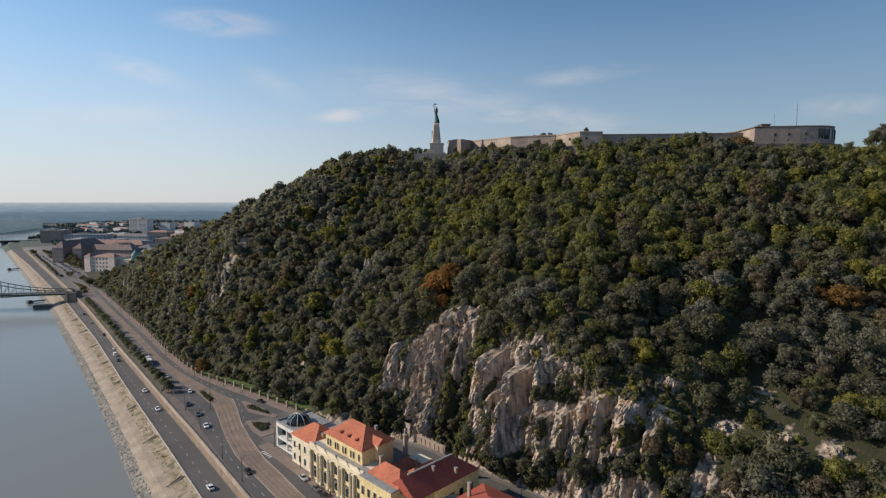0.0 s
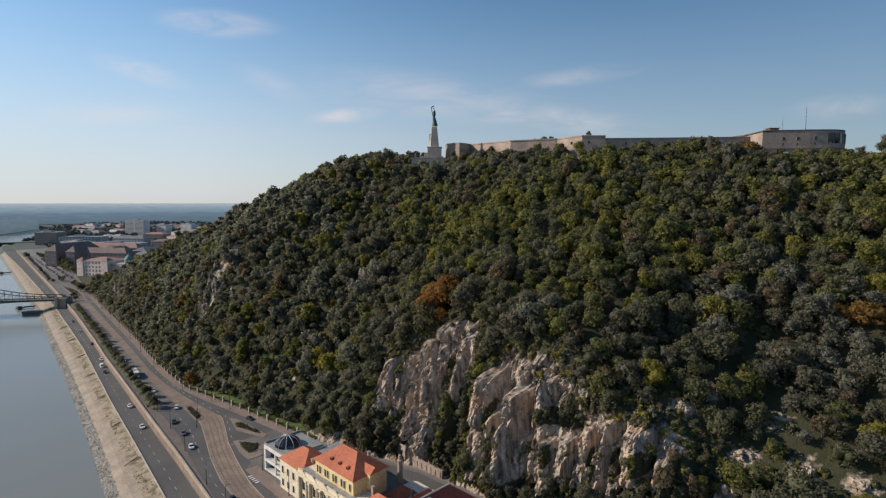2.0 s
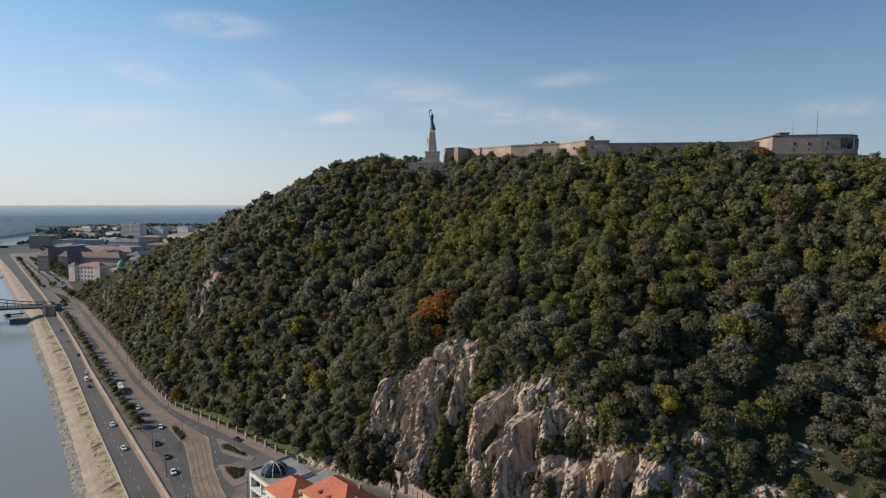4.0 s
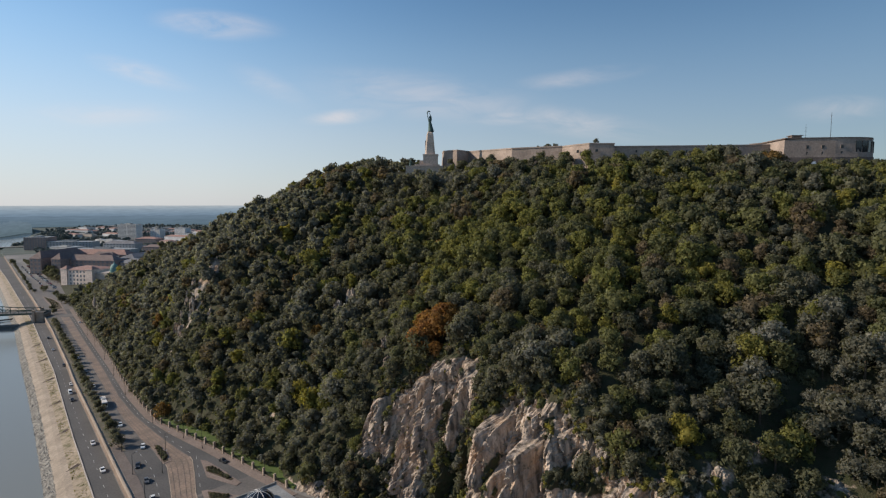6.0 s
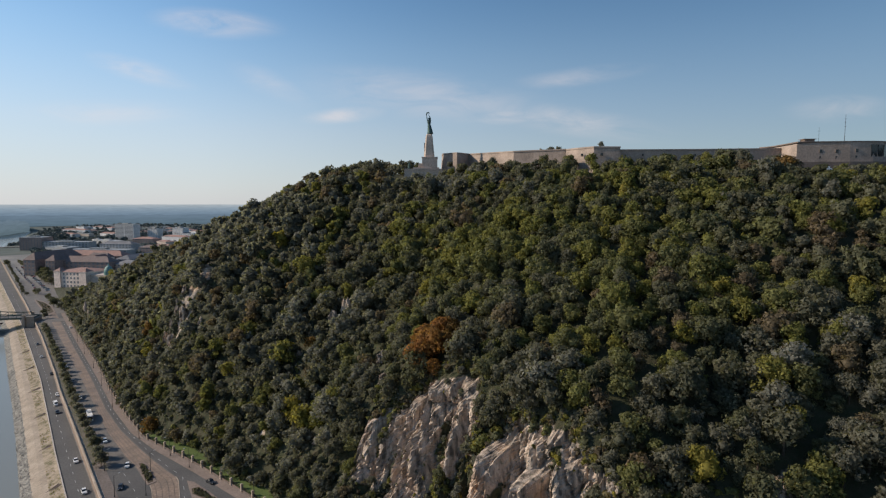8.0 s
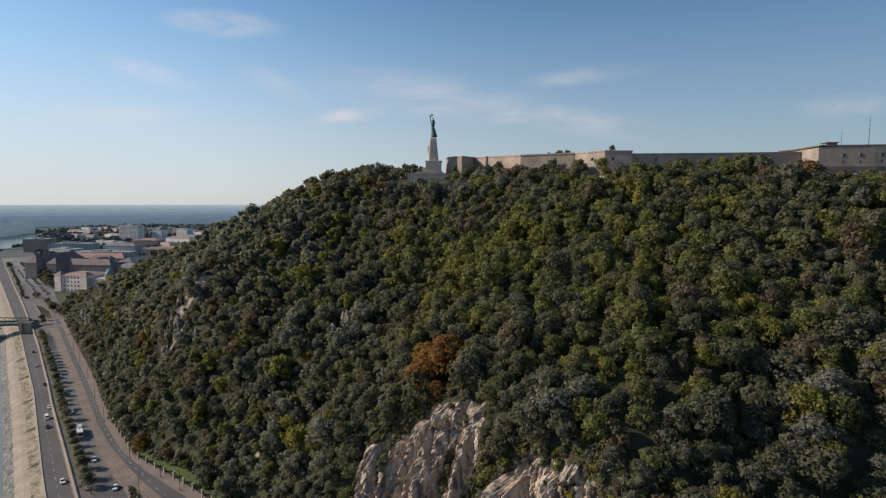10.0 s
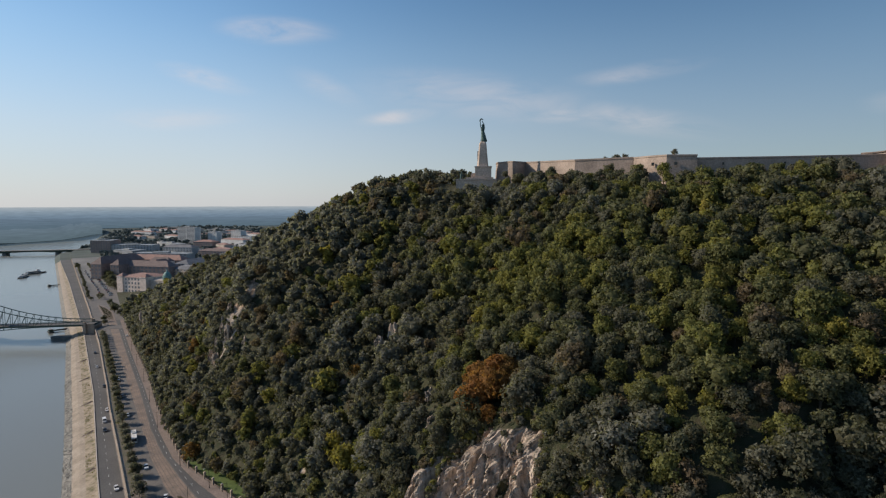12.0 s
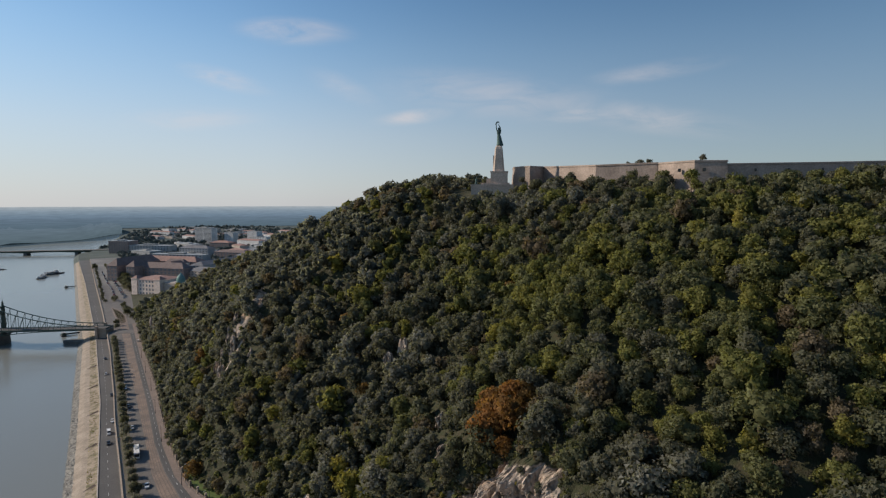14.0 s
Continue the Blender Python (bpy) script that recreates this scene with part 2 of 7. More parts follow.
def rock_material():
    """Weathered limestone: pale beige and grey with dark upright streaks and ochre stains."""
    m = material("limestone", (0.55, 0.445, 0.355), (0.10, 0.085, 0.07), 0.92, 0.6, 2.6, bump=0.6, c3=(0.36, 0.285, 0.222), stretch=(1, 1, 0.13))
    nt = m.node_tree
    b = nt.nodes["Principled BSDF"]
    base = b.inputs["Base Color"].links[0].from_socket
    geo = nt.nodes.new("ShaderNodeNewGeometry")
    for scale, lo, hi, amount, colour in ((0.11, 0.54, 0.66, 0.5, (0.50, 0.315, 0.19)), (0.16, 0.52, 0.64, 0.5, (0.25, 0.225, 0.20)), (0.9, 0.58, 0.66, 0.6, (0.075, 0.082, 0.05))):
        n = nt.nodes.new("ShaderNodeTexNoise")
        n.inputs["Scale"].default_value, n.inputs["Detail"].default_value = scale, 6
        off = nt.nodes.new("ShaderNodeMapping")
        off.inputs["Location"].default_value = (scale * 90, 7, 3)
        r = nt.nodes.new("ShaderNodeMapRange")
        r.inputs["From Min"].default_value, r.inputs["From Max"].default_value, r.inputs["To Max"].default_value = lo, hi, amount
        x = nt.nodes.new("ShaderNodeMix")
        x.data_type = "RGBA"
        x.inputs["B"].default_value = (*colour, 1)
        nt.links.new(geo.outputs["Position"], off.inputs["Vector"])
        nt.links.new(off.outputs["Vector"], n.inputs["Vector"])
        nt.links.new(n.outputs["Fac"], r.inputs["Value"])
        nt.links.new(r.outputs["Result"], x.inputs["Factor"])
        nt.links.new(base, x.inputs["A"])
        base = x.outputs["Result"]
    nt.links.new(base, b.inputs["Base Color"])
    return m


ASPHALT = material("asphalt", (0.115, 0.110, 0.107), (0.09, 0.087, 0.085), 0.85, 0.05, 1.5)
ASPHALT_OLD = material("old_asphalt", (0.175, 0.158, 0.145), (0.13, 0.12, 0.112), 0.9, 0.08, 1.2)
TRAM_BED = material("tram_bed", (0.29, 0.215, 0.165), (0.20, 0.155, 0.125), 0.9, 0.12, 1.0)
PAVING = material("paving", (0.25, 0.195, 0.165), (0.20, 0.155, 0.13), 0.85, 0.15, 1.5)
PALE_STONE = material("pale_stone", (0.42, 0.34, 0.27), (0.33, 0.26, 0.20), 0.85, 0.1, 1.0)
QUAY_STONE = material("weedy_quay_stone", (0.37, 0.30, 0.225), (0.15, 0.135, 0.075), 0.95, 0.35, 1.6, c3=(0.29, 0.235, 0.165), bump=0.1)
WALL_STONE = material("quay_wall_stone", (0.29, 0.215, 0.165), (0.21, 0.155, 0.12), 0.9, 0.2, 1.0)
KERB_STONE = material("kerb_stone", (0.52, 0.47, 0.42), (0.42, 0.37, 0.32), 0.85, 0.3, 1.5)
PAVING_DULL = material("dull_paving", (0.185, 0.152, 0.135), (0.145, 0.122, 0.11), 0.9, 0.15, 1.2)
VERGE = material("dry_verge", (0.16, 0.135, 0.105), (0.10, 0.10, 0.07), 0.95, 0.2, 1.5)
QUAY_PAVE = material("quay_paving", (0.37, 0.305, 0.24), (0.27, 0.22, 0.17), 0.9, 0.15, 1.2)
RIPRAP = material("riprap", (0.25, 0.235, 0.205), (0.13, 0.122, 0.11), 0.9, 0.4, 2.5, object_random=0.25)
GRASS = material("grass", (0.10, 0.135, 0.035), (0.075, 0.11, 0.03), 0.9, 0.1, 1.5)
CITY_GROUND = material("city_ground", (0.235, 0.22, 0.205), (0.165, 0.16, 0.15), 0.9, 0.02, 0.3)
FAR_LAND = material("far_land", (0.085, 0.105, 0.09), (0.15, 0.155, 0.13), 0.95, 0.004, 0.02, c3=(0.075, 0.095, 0.085))
ROCK = rock_material()
LEAF = leaf_material()
BARK = material("bark", (0.09, 0.07, 0.05), None, 0.9, 1.0, 6.0)
FORT = material("fort_masonry", (0.40, 0.315, 0.26), (0.29, 0.23, 0.19), 0.9, 0.12, 1.2, bump=0.05)
FORT_DARK = material("fort_base_masonry", (0.22, 0.165, 0.135), (0.16, 0.125, 0.105), 0.9, 0.2, 1.2)
MONUMENT = material("monument_stone", (0.60, 0.475, 0.385), (0.50, 0.39, 0.31), 0.8, 0.15, 1.0)
BRONZE = material("green_bronze", (0.075, 0.125, 0.11), (0.05, 0.085, 0.08), 0.6, 0.5, 3.0, metal=0.3)
CITY_GLASS = material("city_window", (0.17, 0.18, 0.19), None, 0.3, 0.3, 1.0, spec=0.5)
DARK_GLASS = material("dark_glass", (0.02, 0.025, 0.03), None, 0.15, 0.3, 1.0, spec=0.6)
IRON = material("dark_iron", (0.05, 0.05, 0.05), None, 0.6, 1.0, 4.0, metal=0.4)
BRIDGE_GREEN = material("bridge_green_paint", (0.045, 0.075, 0.062), (0.06, 0.085, 0.07), 0.55, 0.3, 2.0)
PIER_STONE = material("pier_stone", (0.15, 0.15, 0.14), (0.10, 0.105, 0.10), 0.85, 0.2, 1.0)
TILE_RED = material("red_roof_tile", (0.47, 0.15, 0.08), (0.38, 0.12, 0.066), 0.8, 0.15, 1.2)
TILE_DARK = material("dark_red_roof", (0.36, 0.088, 0.06), (0.28, 0.07, 0.048), 0.8, 0.15, 1.2)
CREAM = material("cream_plaster", (0.74, 0.65, 0.49), (0.66, 0.57, 0.42), 0.85, 0.2, 1.5)
YELLOW = material("yellow_plaster", (0.72, 0.57, 0.30), (0.64, 0.50, 0.26), 0.85, 0.2, 1.5)
WHITE = material("white_plaster", (0.70, 0.69, 0.66), (0.62, 0.60, 0.57), 0.8, 0.2, 1.5)
ZINC = material("zinc_roof", (0.36, 0.36, 0.35), (0.28, 0.28, 0.27), 0.55, 0.2, 1.5, metal=0.2)
PAINT_WHITE = material("white_road_paint", (0.62, 0.62, 0.60), (0.5, 0.5, 0.48), 0.7, 0.5, 3.0)
RAIL_STEEL = material("rail_steel", (0.10, 0.09, 0.085), None, 0.4, 1.0, 4.0, metal=0.7)
SOIL = material("soil", (0.10, 0.075, 0.05), (0.07, 0.055, 0.035), 0.95, 0.2, 1.5)


# mesh helpers
def mesh_from(name, verts, faces, mats=(), idx=None):
    me = bpy.data.meshes.new(name)
    me.from_pydata([tuple(v) for v in verts], [], [tuple(int(i) for i in f) for f in faces])
    for m in mats:
        me.materials.append(m)
    if idx is not None:
        me.polygons.foreach_set("material_index", np.asarray(idx, dtype=np.int32))
    me.update()
    return me


def part(name, bm, mat, parent=None, label="", m=None):
    """Links a bmesh (or a ready mesh) as one object, under its parent where given."""
    if isinstance(bm, bpy.types.Mesh):
        me = bm
    else:
        me = bpy.data.meshes.new(name)
        bm.normal_update()
        bm.to_mesh(me)
        bm.free()
    if mat and not me.materials:
        me.materials.append(mat)
    ob = new(name, me)
    if parent:
        ob.parent = parent
    if m:
        ob.matrix_basis = m
    if label:
        ob["label"] = label
    return ob


def thing(name, m, label, category, group="", kind=""):
    ob = new(name)
    ob.matrix_basis = m
    ob.empty_display_size = 0.5
    return tagged(ob, label, category, group, kind)


def box(bm, x0, x1, y0, y1, z0, z1, m=None):
    vs = [bm.verts.new((m @ Vector((x, y, z))) if m else (x, y, z)) for z in (z0, z1) for x, y in ((x0, y0), (x1, y0), (x1, y1), (x0, y1))]
    for f in ((3, 2, 1, 0), (4, 5, 6, 7), (0, 1, 5, 4), (1, 2, 6, 5), (2, 3, 7, 6), (3, 0, 4, 7)):
        bm.faces.new([vs[i] for i in f])
    return bm


def boxes(*dims):
    bm = bmesh.new()
    for d in dims:
        box(bm, *d)
    return bm


def prism(bm, poly, z0, z1, taper=1.0):
    """An upright prism on a counter-clockwise outline; taper shrinks its top about the outline's middle."""
    cx, cy = sum(p[0] for p in poly) / len(poly), sum(p[1] for p in poly) / len(poly)
    lo = [bm.verts.new((x, y, z0)) for x, y in poly]
    hi = [bm.verts.new((cx + (x - cx) * taper, cy + (y - cy) * taper, z1)) for x, y in poly]
    n = len(poly)
    bm.faces.new(lo[::-1])
    bm.faces.new(hi)
    for i in range(n):
        bm.faces.new((lo[i], lo[(i + 1) % n], hi[(i + 1) % n], hi[i]))
    return bm


def tube(bm, a, b, r0, r1=None, n=6):
    """A tapered round bar from a to b."""
    a, b = Vector(a), Vector(b)
    r1 = r0 if r1 is None else r1
    q = (b - a).to_track_quat("Z", "Y")
    rings = [[bm.verts.new(p + q @ Vector((r * math.cos(6.28319 * i / n), r * math.sin(6.28319 * i / n), 0))) for i in range(n)] for p, r in ((a, r0), (b, r1))]
    for i in range(n):
        bm.faces.new((rings[0][i], rings[0][(i + 1) % n], rings[1][(i + 1) % n], rings[1][i]))
    bm.faces.new(rings[0][::-1])
    bm.faces.new(rings[1])
    return bm


def lathe(bm, profile, n=20):
    """Turns (radius, z) pairs about the z axis."""
    rings = [[bm.verts.new((r * math.cos(6.28319 * i / n), r * math.sin(6.28319 * i / n), z)) for i in range(n)] for r, z in profile]
    for a, b in zip(rings, rings[1:]):
        for i in range(n):
            bm.faces.new((a[i], a[(i + 1) % n], b[(i + 1) % n], b[i]))
    bm.faces.new(rings[0][::-1])
    bm.faces.new(rings[-1])
    return bm


def hip_roof(bm, x0, x1, y0, y1, z, h, over=0.5, hips=(1, 1)):
    """A hipped roof over a rectangle, its ridge along the longer side; hips: 1 a hipped end, 0 a gable."""
    x0, x1, y0, y1 = x0 - over, x1 + over, y0 - over, y1 + over
    b = [bm.verts.new(p) for p in ((x0, y0, z), (x1, y0, z), (x1, y1, z), (x0, y1, z))]
    if x1 - x0 >= y1 - y0:
        d = (y1 - y0) / 2
        r = [bm.verts.new((x0 + d * hips[0], (y0 + y1) / 2, z + h)), bm.verts.new((x1 - d * hips[1], (y0 + y1) / 2, z + h))]
        fs = ((b[0], b[1], r[1], r[0]), (b[1], b[2], r[1]), (b[2], b[3], r[0], r[1]), (b[3], b[0], r[0]))
    else:
        d = (x1 - x0) / 2
        r = [bm.verts.new(((x0 + x1) / 2, y0 + d * hips[0], z + h)), bm.verts.new(((x0 + x1) / 2, y1 - d * hips[1], z + h))]
        fs = ((b[0], b[1], r[0]), (b[1], b[2], r[1], r[0]), (b[2], b[3], r[1]), (b[3], b[0], r[0], r[1]))
    for f in fs:
        bm.faces.new(f)
    bm.faces.new(b[::-1])
    return bm


def fbm(x, y, z=0.0, octaves=4):
    return noise.fractal((x, y, z), 1.0, 2.0, octaves)


# the plan: u runs along the river (towards the city is minus), v from the river into the hill
S2 = math.sqrt(2)
UV = pose(0, 0, 0, 0, 0, -45)


def xy(u, v):
    return (u + v) / S2, (v - u) / S2


def line(us, vs):
    return lambda u: np.interp(u, us, vs)


water_edge = line([-3000, -2643, -2335, -2097, -1906, -1785, -1705, -1593, -830, -675, -538, -430, -373, -300, -216, -100, 250], [480, 416, 355, 303, 262, 210, 185, 173, 117, 106.5, 92.5, 82, 76, 67.8, 57, 45, 20])
far_bank = line([-3000, -2800, -2600, -2380, -2285, -2150, -1900, -1500, 300], [478, 444, 358, 258, 65, -80, -190, -267, -420])
quay_left = line([-3000, -2335, -1906, -1705, -1593, -1446, -1082, -830, -652, -464, -331, -266, -187, -100, 250], [495, 368, 274, 196, 183.5, 172, 150, 132, 118.9, 101.3, 85.4, 78.5, 69.6, 59, 30])
quay_wall = line([-3000, -2335, -1906, -1705, -1593, -1331, -1040, -796, -668, -589, -460, -416, -337, -265, -235, -168, -100, 250], [520, 390, 296, 217, 204, 183, 159.5, 140.5, 129.5, 122.5, 108.7, 103.4, 95.5, 88.1, 85.3, 77.9, 70, 45])
hill_foot = line([-2300, -900, -656, -458, -400, -346, -311, -268, -203, -153, -99, -50, 60, 250], [560, 185, 154, 133, 125, 119.5, 117.4, 124.4, 131, 146, 147, 150, 160, 180])
# cross-sections of the hill: heights at set distances inland of its foot, at stations along the river
STATIONS = [-700, -560, -450, -360, -290, -230, -172, -157, -110, -78, -50, 60, 180]
INLAND = [6, 13, 20, 30, 55, 90, 140, 200, 290]
SECTIONS = [
    (4, 8, 11, 15, 19, 22, 24, 28, 40),
    (10, 20, 28, 40, 58, 68, 70, 66, 66),
    (7, 15, 24, 36, 63, 92, 111, 110, 100),
    (8, 17, 26, 38, 66, 100, 129, 134, 125),
    (6, 13, 20, 30, 50, 73, 114, 134, 131),
    (6, 13, 19, 28, 47, 74, 112, 133, 133),
    (9, 20, 39, 53, 69, 90, 115, 132, 134),
    (9, 27, 49, 60, 71, 88, 113, 131, 134),
    (12, 46, 51, 58, 69, 82, 107, 127, 134),
    (12, 37, 40, 44, 55, 73, 101, 122, 133),
    (15, 19, 23, 29, 44, 67, 95, 117, 132),
    (5, 10, 13, 18, 28, 45, 69, 89, 116),
    (4, 7, 11, 16, 27, 41, 60, 81, 110),
]


def smooth(a, b, x):
    t = min(1.0, max(0.0, (x - a) / (b - a)))
    return t * t * (3 - 2 * t)


def hill_height(u, v):
    """Height of the bare hill over the plan."""
    w = v - float(hill_foot(u))
    if w <= 0:
        return 0.0
    i = min(max(int(np.searchsorted(STATIONS, u)) - 1, 0), len(STATIONS) - 2)
    f = min(max((u - STATIONS[i]) / (STATIONS[i + 1] - STATIONS[i]), 0), 1)
    f = f * f * (3 - 2 * f)
    a, b = (np.interp(w, [0] + INLAND, [0, *SECTIONS[k]]) for k in (i, i + 1))
    z = a + (b - a) * f
    if u < -700:
        z *= smooth(-930, -700, u)
    if -335 < u < -200:
        z *= 1 - 0.965 * math.exp(-((w / 10.0) ** 4)) * smooth(-335, -318, u) * (1 - smooth(-225, -200, u))
    # a crag standing out of the river slope
    z += 17 * math.exp(-(((u + 370) / 17) ** 2)) * smooth(22, 37, w) * (1 - smooth(40, 80, w))
    if w > 290:
        z = z + (20 - z) * min((w - 290) / 500, 1)
    return float(z)


# the brow of the bare cliff: its height along the river
crag_top = line([-214, -196, -189, -187, -185, -180, -174, -170, -165, -158, -148, -144, -141, -136, -133, -129, -118, -110, -103, -98, -93, -87, -75, -66, -58, -48, -38], [1, 4, 9, 20, 36, 39, 40, 47, 51, 54, 54, 48, 42, 39, 43, 47.5, 49, 49, 45, 44, 43, 37, 38, 33, 26, 17, 14])
# upright buttresses of the cliff: place along it, half-width, how far they stand out, height of the top
BUTTRESSES = [(-182, 4.0, 4.0, 37), (-175, 3.2, 3.5, 39), (-168, 3.0, 2.8, 45), (-160, 4.2, 2.8, 51), (-149, 2.6, 3.4, 53), (-169, 2.2, 3.5, 26), (-160, 2.0, 2.6, 14), (-130, 5.2, 7.0, 41), (-125, 3.4, 4.5, 30), (-117, 3.8, 8.0, 38), (-113, 3.0, 4.5, 24), (-107, 3.6, 3.5, 44), (-104, 3.2, 5.0, 26), (-97, 3.4, 3.2, 28), (-91, 3.4, 4.2, 33), (-85, 2.6, 5.6, 36), (-80, 3.0, 4.0, 31), (-75.5, 4.2, 4.4, 36), (-68, 3.2, 3.6, 29), (-60, 4.0, 3.0, 20), (-51, 4.5, 2.6, 14), (-95, 5.0, 2.5, 8), (-82, 5.0, 2.8, 9)]
# green gullies and ledges of the cliff: place along it, height, half-width, half-height
GULLIES = [(-148, 12, 8, 13), (-142, 28, 4.5, 6), (-138, 9, 9, 8), (-138, 38, 3.4, 6), (-121.5, 15, 2.4, 8), (-102, 32, 8.5, 3.2), (-103, 20, 1.8, 6), (-88, 22, 2.0, 6), (-113, 5, 16, 5.5), (-88, 12, 11, 2.6), (-72, 18, 8, 3.0), (-181, 8, 13, 9), (-69, 40, 3, 4), (-62, 22, 7, 9), (-74, 27, 3, 3.5), (-54, 12, 9, 3.5), (-92, 38, 3.0, 2.2), (-112, 43, 2.2, 3.0), (-171, 22, 1.6, 7), (-156, 33, 1.5, 7), (-126, 24, 1.3, 8), (-178, 30, 1.6, 8), (-80.5, 25, 1.6, 5)]
# smaller bare patches on the wooded slope beside it
PATCHES = [(-70, 39, 5.0, 4.0), (-65, 42, 2.6, 4.5), (-49, 36.5, 6.5, 3.6), (-54, 29, 5.5, 2.2), (-39, 28, 6.0, 4.0), (-27, 28, 5.5, 3.0), (-210, 21, 2.2, 2.4), (-190, 46, 2.0, 3.5)]


def spread(value):
    """A settled number from 0 to 1 for any input."""
    return math.sin(value) * 43758.5453 % 1.0


def buttress(u, z):
    """How far the flat-faced ribs of the cliff stand out."""
    best = 0.0
    for at, half, out, top in BUTTRESSES:
        x = (u - at + 0.05 * (z - 25)) / (half * (1.2 - 0.008 * z))
        if -1 < x < 1:
            best = max(best, out * min(1.0, 2.6 * (1 + x), 1.5 * (1 - x)) * (1 - smooth(top - 2.0, top + 0.6, z)))
    return best * smooth(1, 7, z)


def facets(u, z, wide, high, seed):
    """Angular rock blocks: the depth of the tilted face at a place, and how near the joint round it is."""
    dist, pts = noise.voronoi((u / wide, z / high, seed))
    p = pts[0]
    h = p.x * 12.9898 + p.y * 78.233 + seed
    depth = spread(h) + (spread(h + 1.7) - 0.35) * 0.8 * (u / wide - p.x) + (spread(h + 4.1) - 0.6) * 0.7 * (z / high - p.y)
    return depth, max(0.0, 1 - (dist[1] - dist[0]) / 0.15)


def crag_bare(u, z):
    """How bare the cliff is at a height: above 0.5 the rock shows."""
    n = fbm(u * 0.16, z * 0.07, 3.0, 4)
    b = min(1.0, max(0.0, (float(crag_top(u)) - z) / 2.5 + 0.5))
    for at, zz, ru, rz in GULLIES:
        b -= 1.05 * math.exp(-(((u - at) / ru) ** 2 + ((z - zz) / rz) ** 2) ** 2)
    return b - 0.06 + 0.62 * n


def bareness(u, w, z):
    """How bare the slope is: above 0.5 the rock shows."""
    b = crag_bare(u, z) if -214 < u < -38 and w < 34 and z < crag_top(u) - 0.3 else 0.0
    for at, zz, ru, rz in PATCHES:
        b = max(b, 0.72 - 0.45 * math.hypot((u - at) / ru, (z - zz) / rz) + 0.3 * fbm(u * 0.2, z * 0.2, 5.0, 3))
    if 14 < w < 52:
        streak = abs(u + 350 + 0.5 * (w - 24)) / 8
        b = max(b, (1.15 - streak) * (0.55 + 0.9 * fbm(u * 0.09, z * 0.05, 3.0, 3)) + 0.12)
    return b


CLIFF_U, CLIFF_Z = np.arange(-220, -35, 1.0), np.arange(0, 72, 0.5)
CLIFF_W = []
for u in CLIFF_U:
    reach = np.arange(0, 60, 0.25)
    rise = np.maximum.accumulate([hill_height(u, float(hill_foot(u)) + w) + 0.001 * w for w in reach])
    CLIFF_W.append(np.interp(CLIFF_Z, rise, reach))
CLIFF_W = np.array(CLIFF_W)


def cliff_point(u, z):
    """The cliff face at a height: blocks and ribs of three sizes stand out of the slope, split by joints."""
    i = min(max(u + 220, 0.0), len(CLIFF_U) - 2.0)
    j = min(max(z * 2, 0.0), len(CLIFF_Z) - 2.0)
    a, b, f, g = int(i), int(j), i - int(i), j - int(j)
    w = (CLIFF_W[a, b] * (1 - g) + CLIFF_W[a, b + 1] * g) * (1 - f) + (CLIFF_W[a + 1, b] * (1 - g) + CLIFF_W[a + 1, b + 1] * g) * f
    fade = (1 - smooth(-1.5, 2.5, z - float(crag_top(u)))) * smooth(-214, -199, u) * (1 - smooth(-52, -38, u)) * (0.25 + 0.75 * smooth(0, 6, z))
    lean = u + 0.10 * z + 0.8 * fbm(u * 0.06, z * 0.04, 8.0, 3)
    d1, c1 = facets(lean, z, 7.5, 24.0, 1.3)
    d2, c2 = facets(lean + 0.05 * z, z, 2.9, 11.0, 5.7)
    d3, c3 = facets(lean - 0.18 * z, z, 1.3, 4.2, 9.1)
    d4, c4 = facets(u, z, 0.75, 1.1, 14.9)
    flute = abs(fbm(lean * 0.33, z * 0.03, 21.0, 3))
    out = 3.6 * d1 + 1.9 * d2 + 0.75 * d3 + 0.3 * d4 - 2.4 * c1 - 1.5 * c2 - 0.6 * c3 - 0.15 * c4 + 0.8 * flute + 0.8 * fbm(u * 0.05, z * 0.02, 1.0, 3) + 1.25 * buttress(lean - 0.10 * z, z)
    x, y = xy(u, float(hill_foot(u)) + w + 1.0 - fade * (out - 3.2))
    return x, y, z


def hill_point(u, w):
    """Surface point of the hill; behind the cliff it keeps back, so that the rock face stands before it."""
    v = float(hill_foot(u)) + w
    z = hill_height(u, v)
    steep = min(1.0, max(0.0, (hill_height(u, v + 3) - z) / 3 - 0.6))
    k = steep * (1 - math.exp(-z / 6))
    bare = bareness(u, w, z)
    if -216 < u < -36 and z < crag_top(u) + 2 and w < 34:
        k, v = 0.0, v + 7.0 * smooth(-216, -204, u) * (1 - smooth(-48, -36, u))
    elif u < -310 and bare > 0.2:
        k = max(k, 0.9)
    d1, c1 = facets(u + 0.1 * z, z, 6.0, 14.0, 2.3)
    d2, c2 = facets(u, z, 2.4, 5.0, 7.3)
    dv = k * (2.2 - 3.4 * d1 - 1.6 * d2 + 1.0 * c1 + 0.6 * c2)
    dz = (0.8 + 0.8 * k) * fbm(u * 0.06, w * 0.06, 4.0, 4) * min(1, w / 10)
    return (*xy(u, v + dv), z + dz, bare)


def slope_point(u, w):
    """Where something growing at a place of the slope stands: on the hill, or on the cliff face."""
    x, y, z, b = hill_point(u, w)
    h = hill_height(u, float(hill_foot(u)) + w)
    if -212 < u < -42 and w < 34 and 0.3 < h < crag_top(u) + 1:
        x, y, z = cliff_point(u, h)
    return x, y, z, b


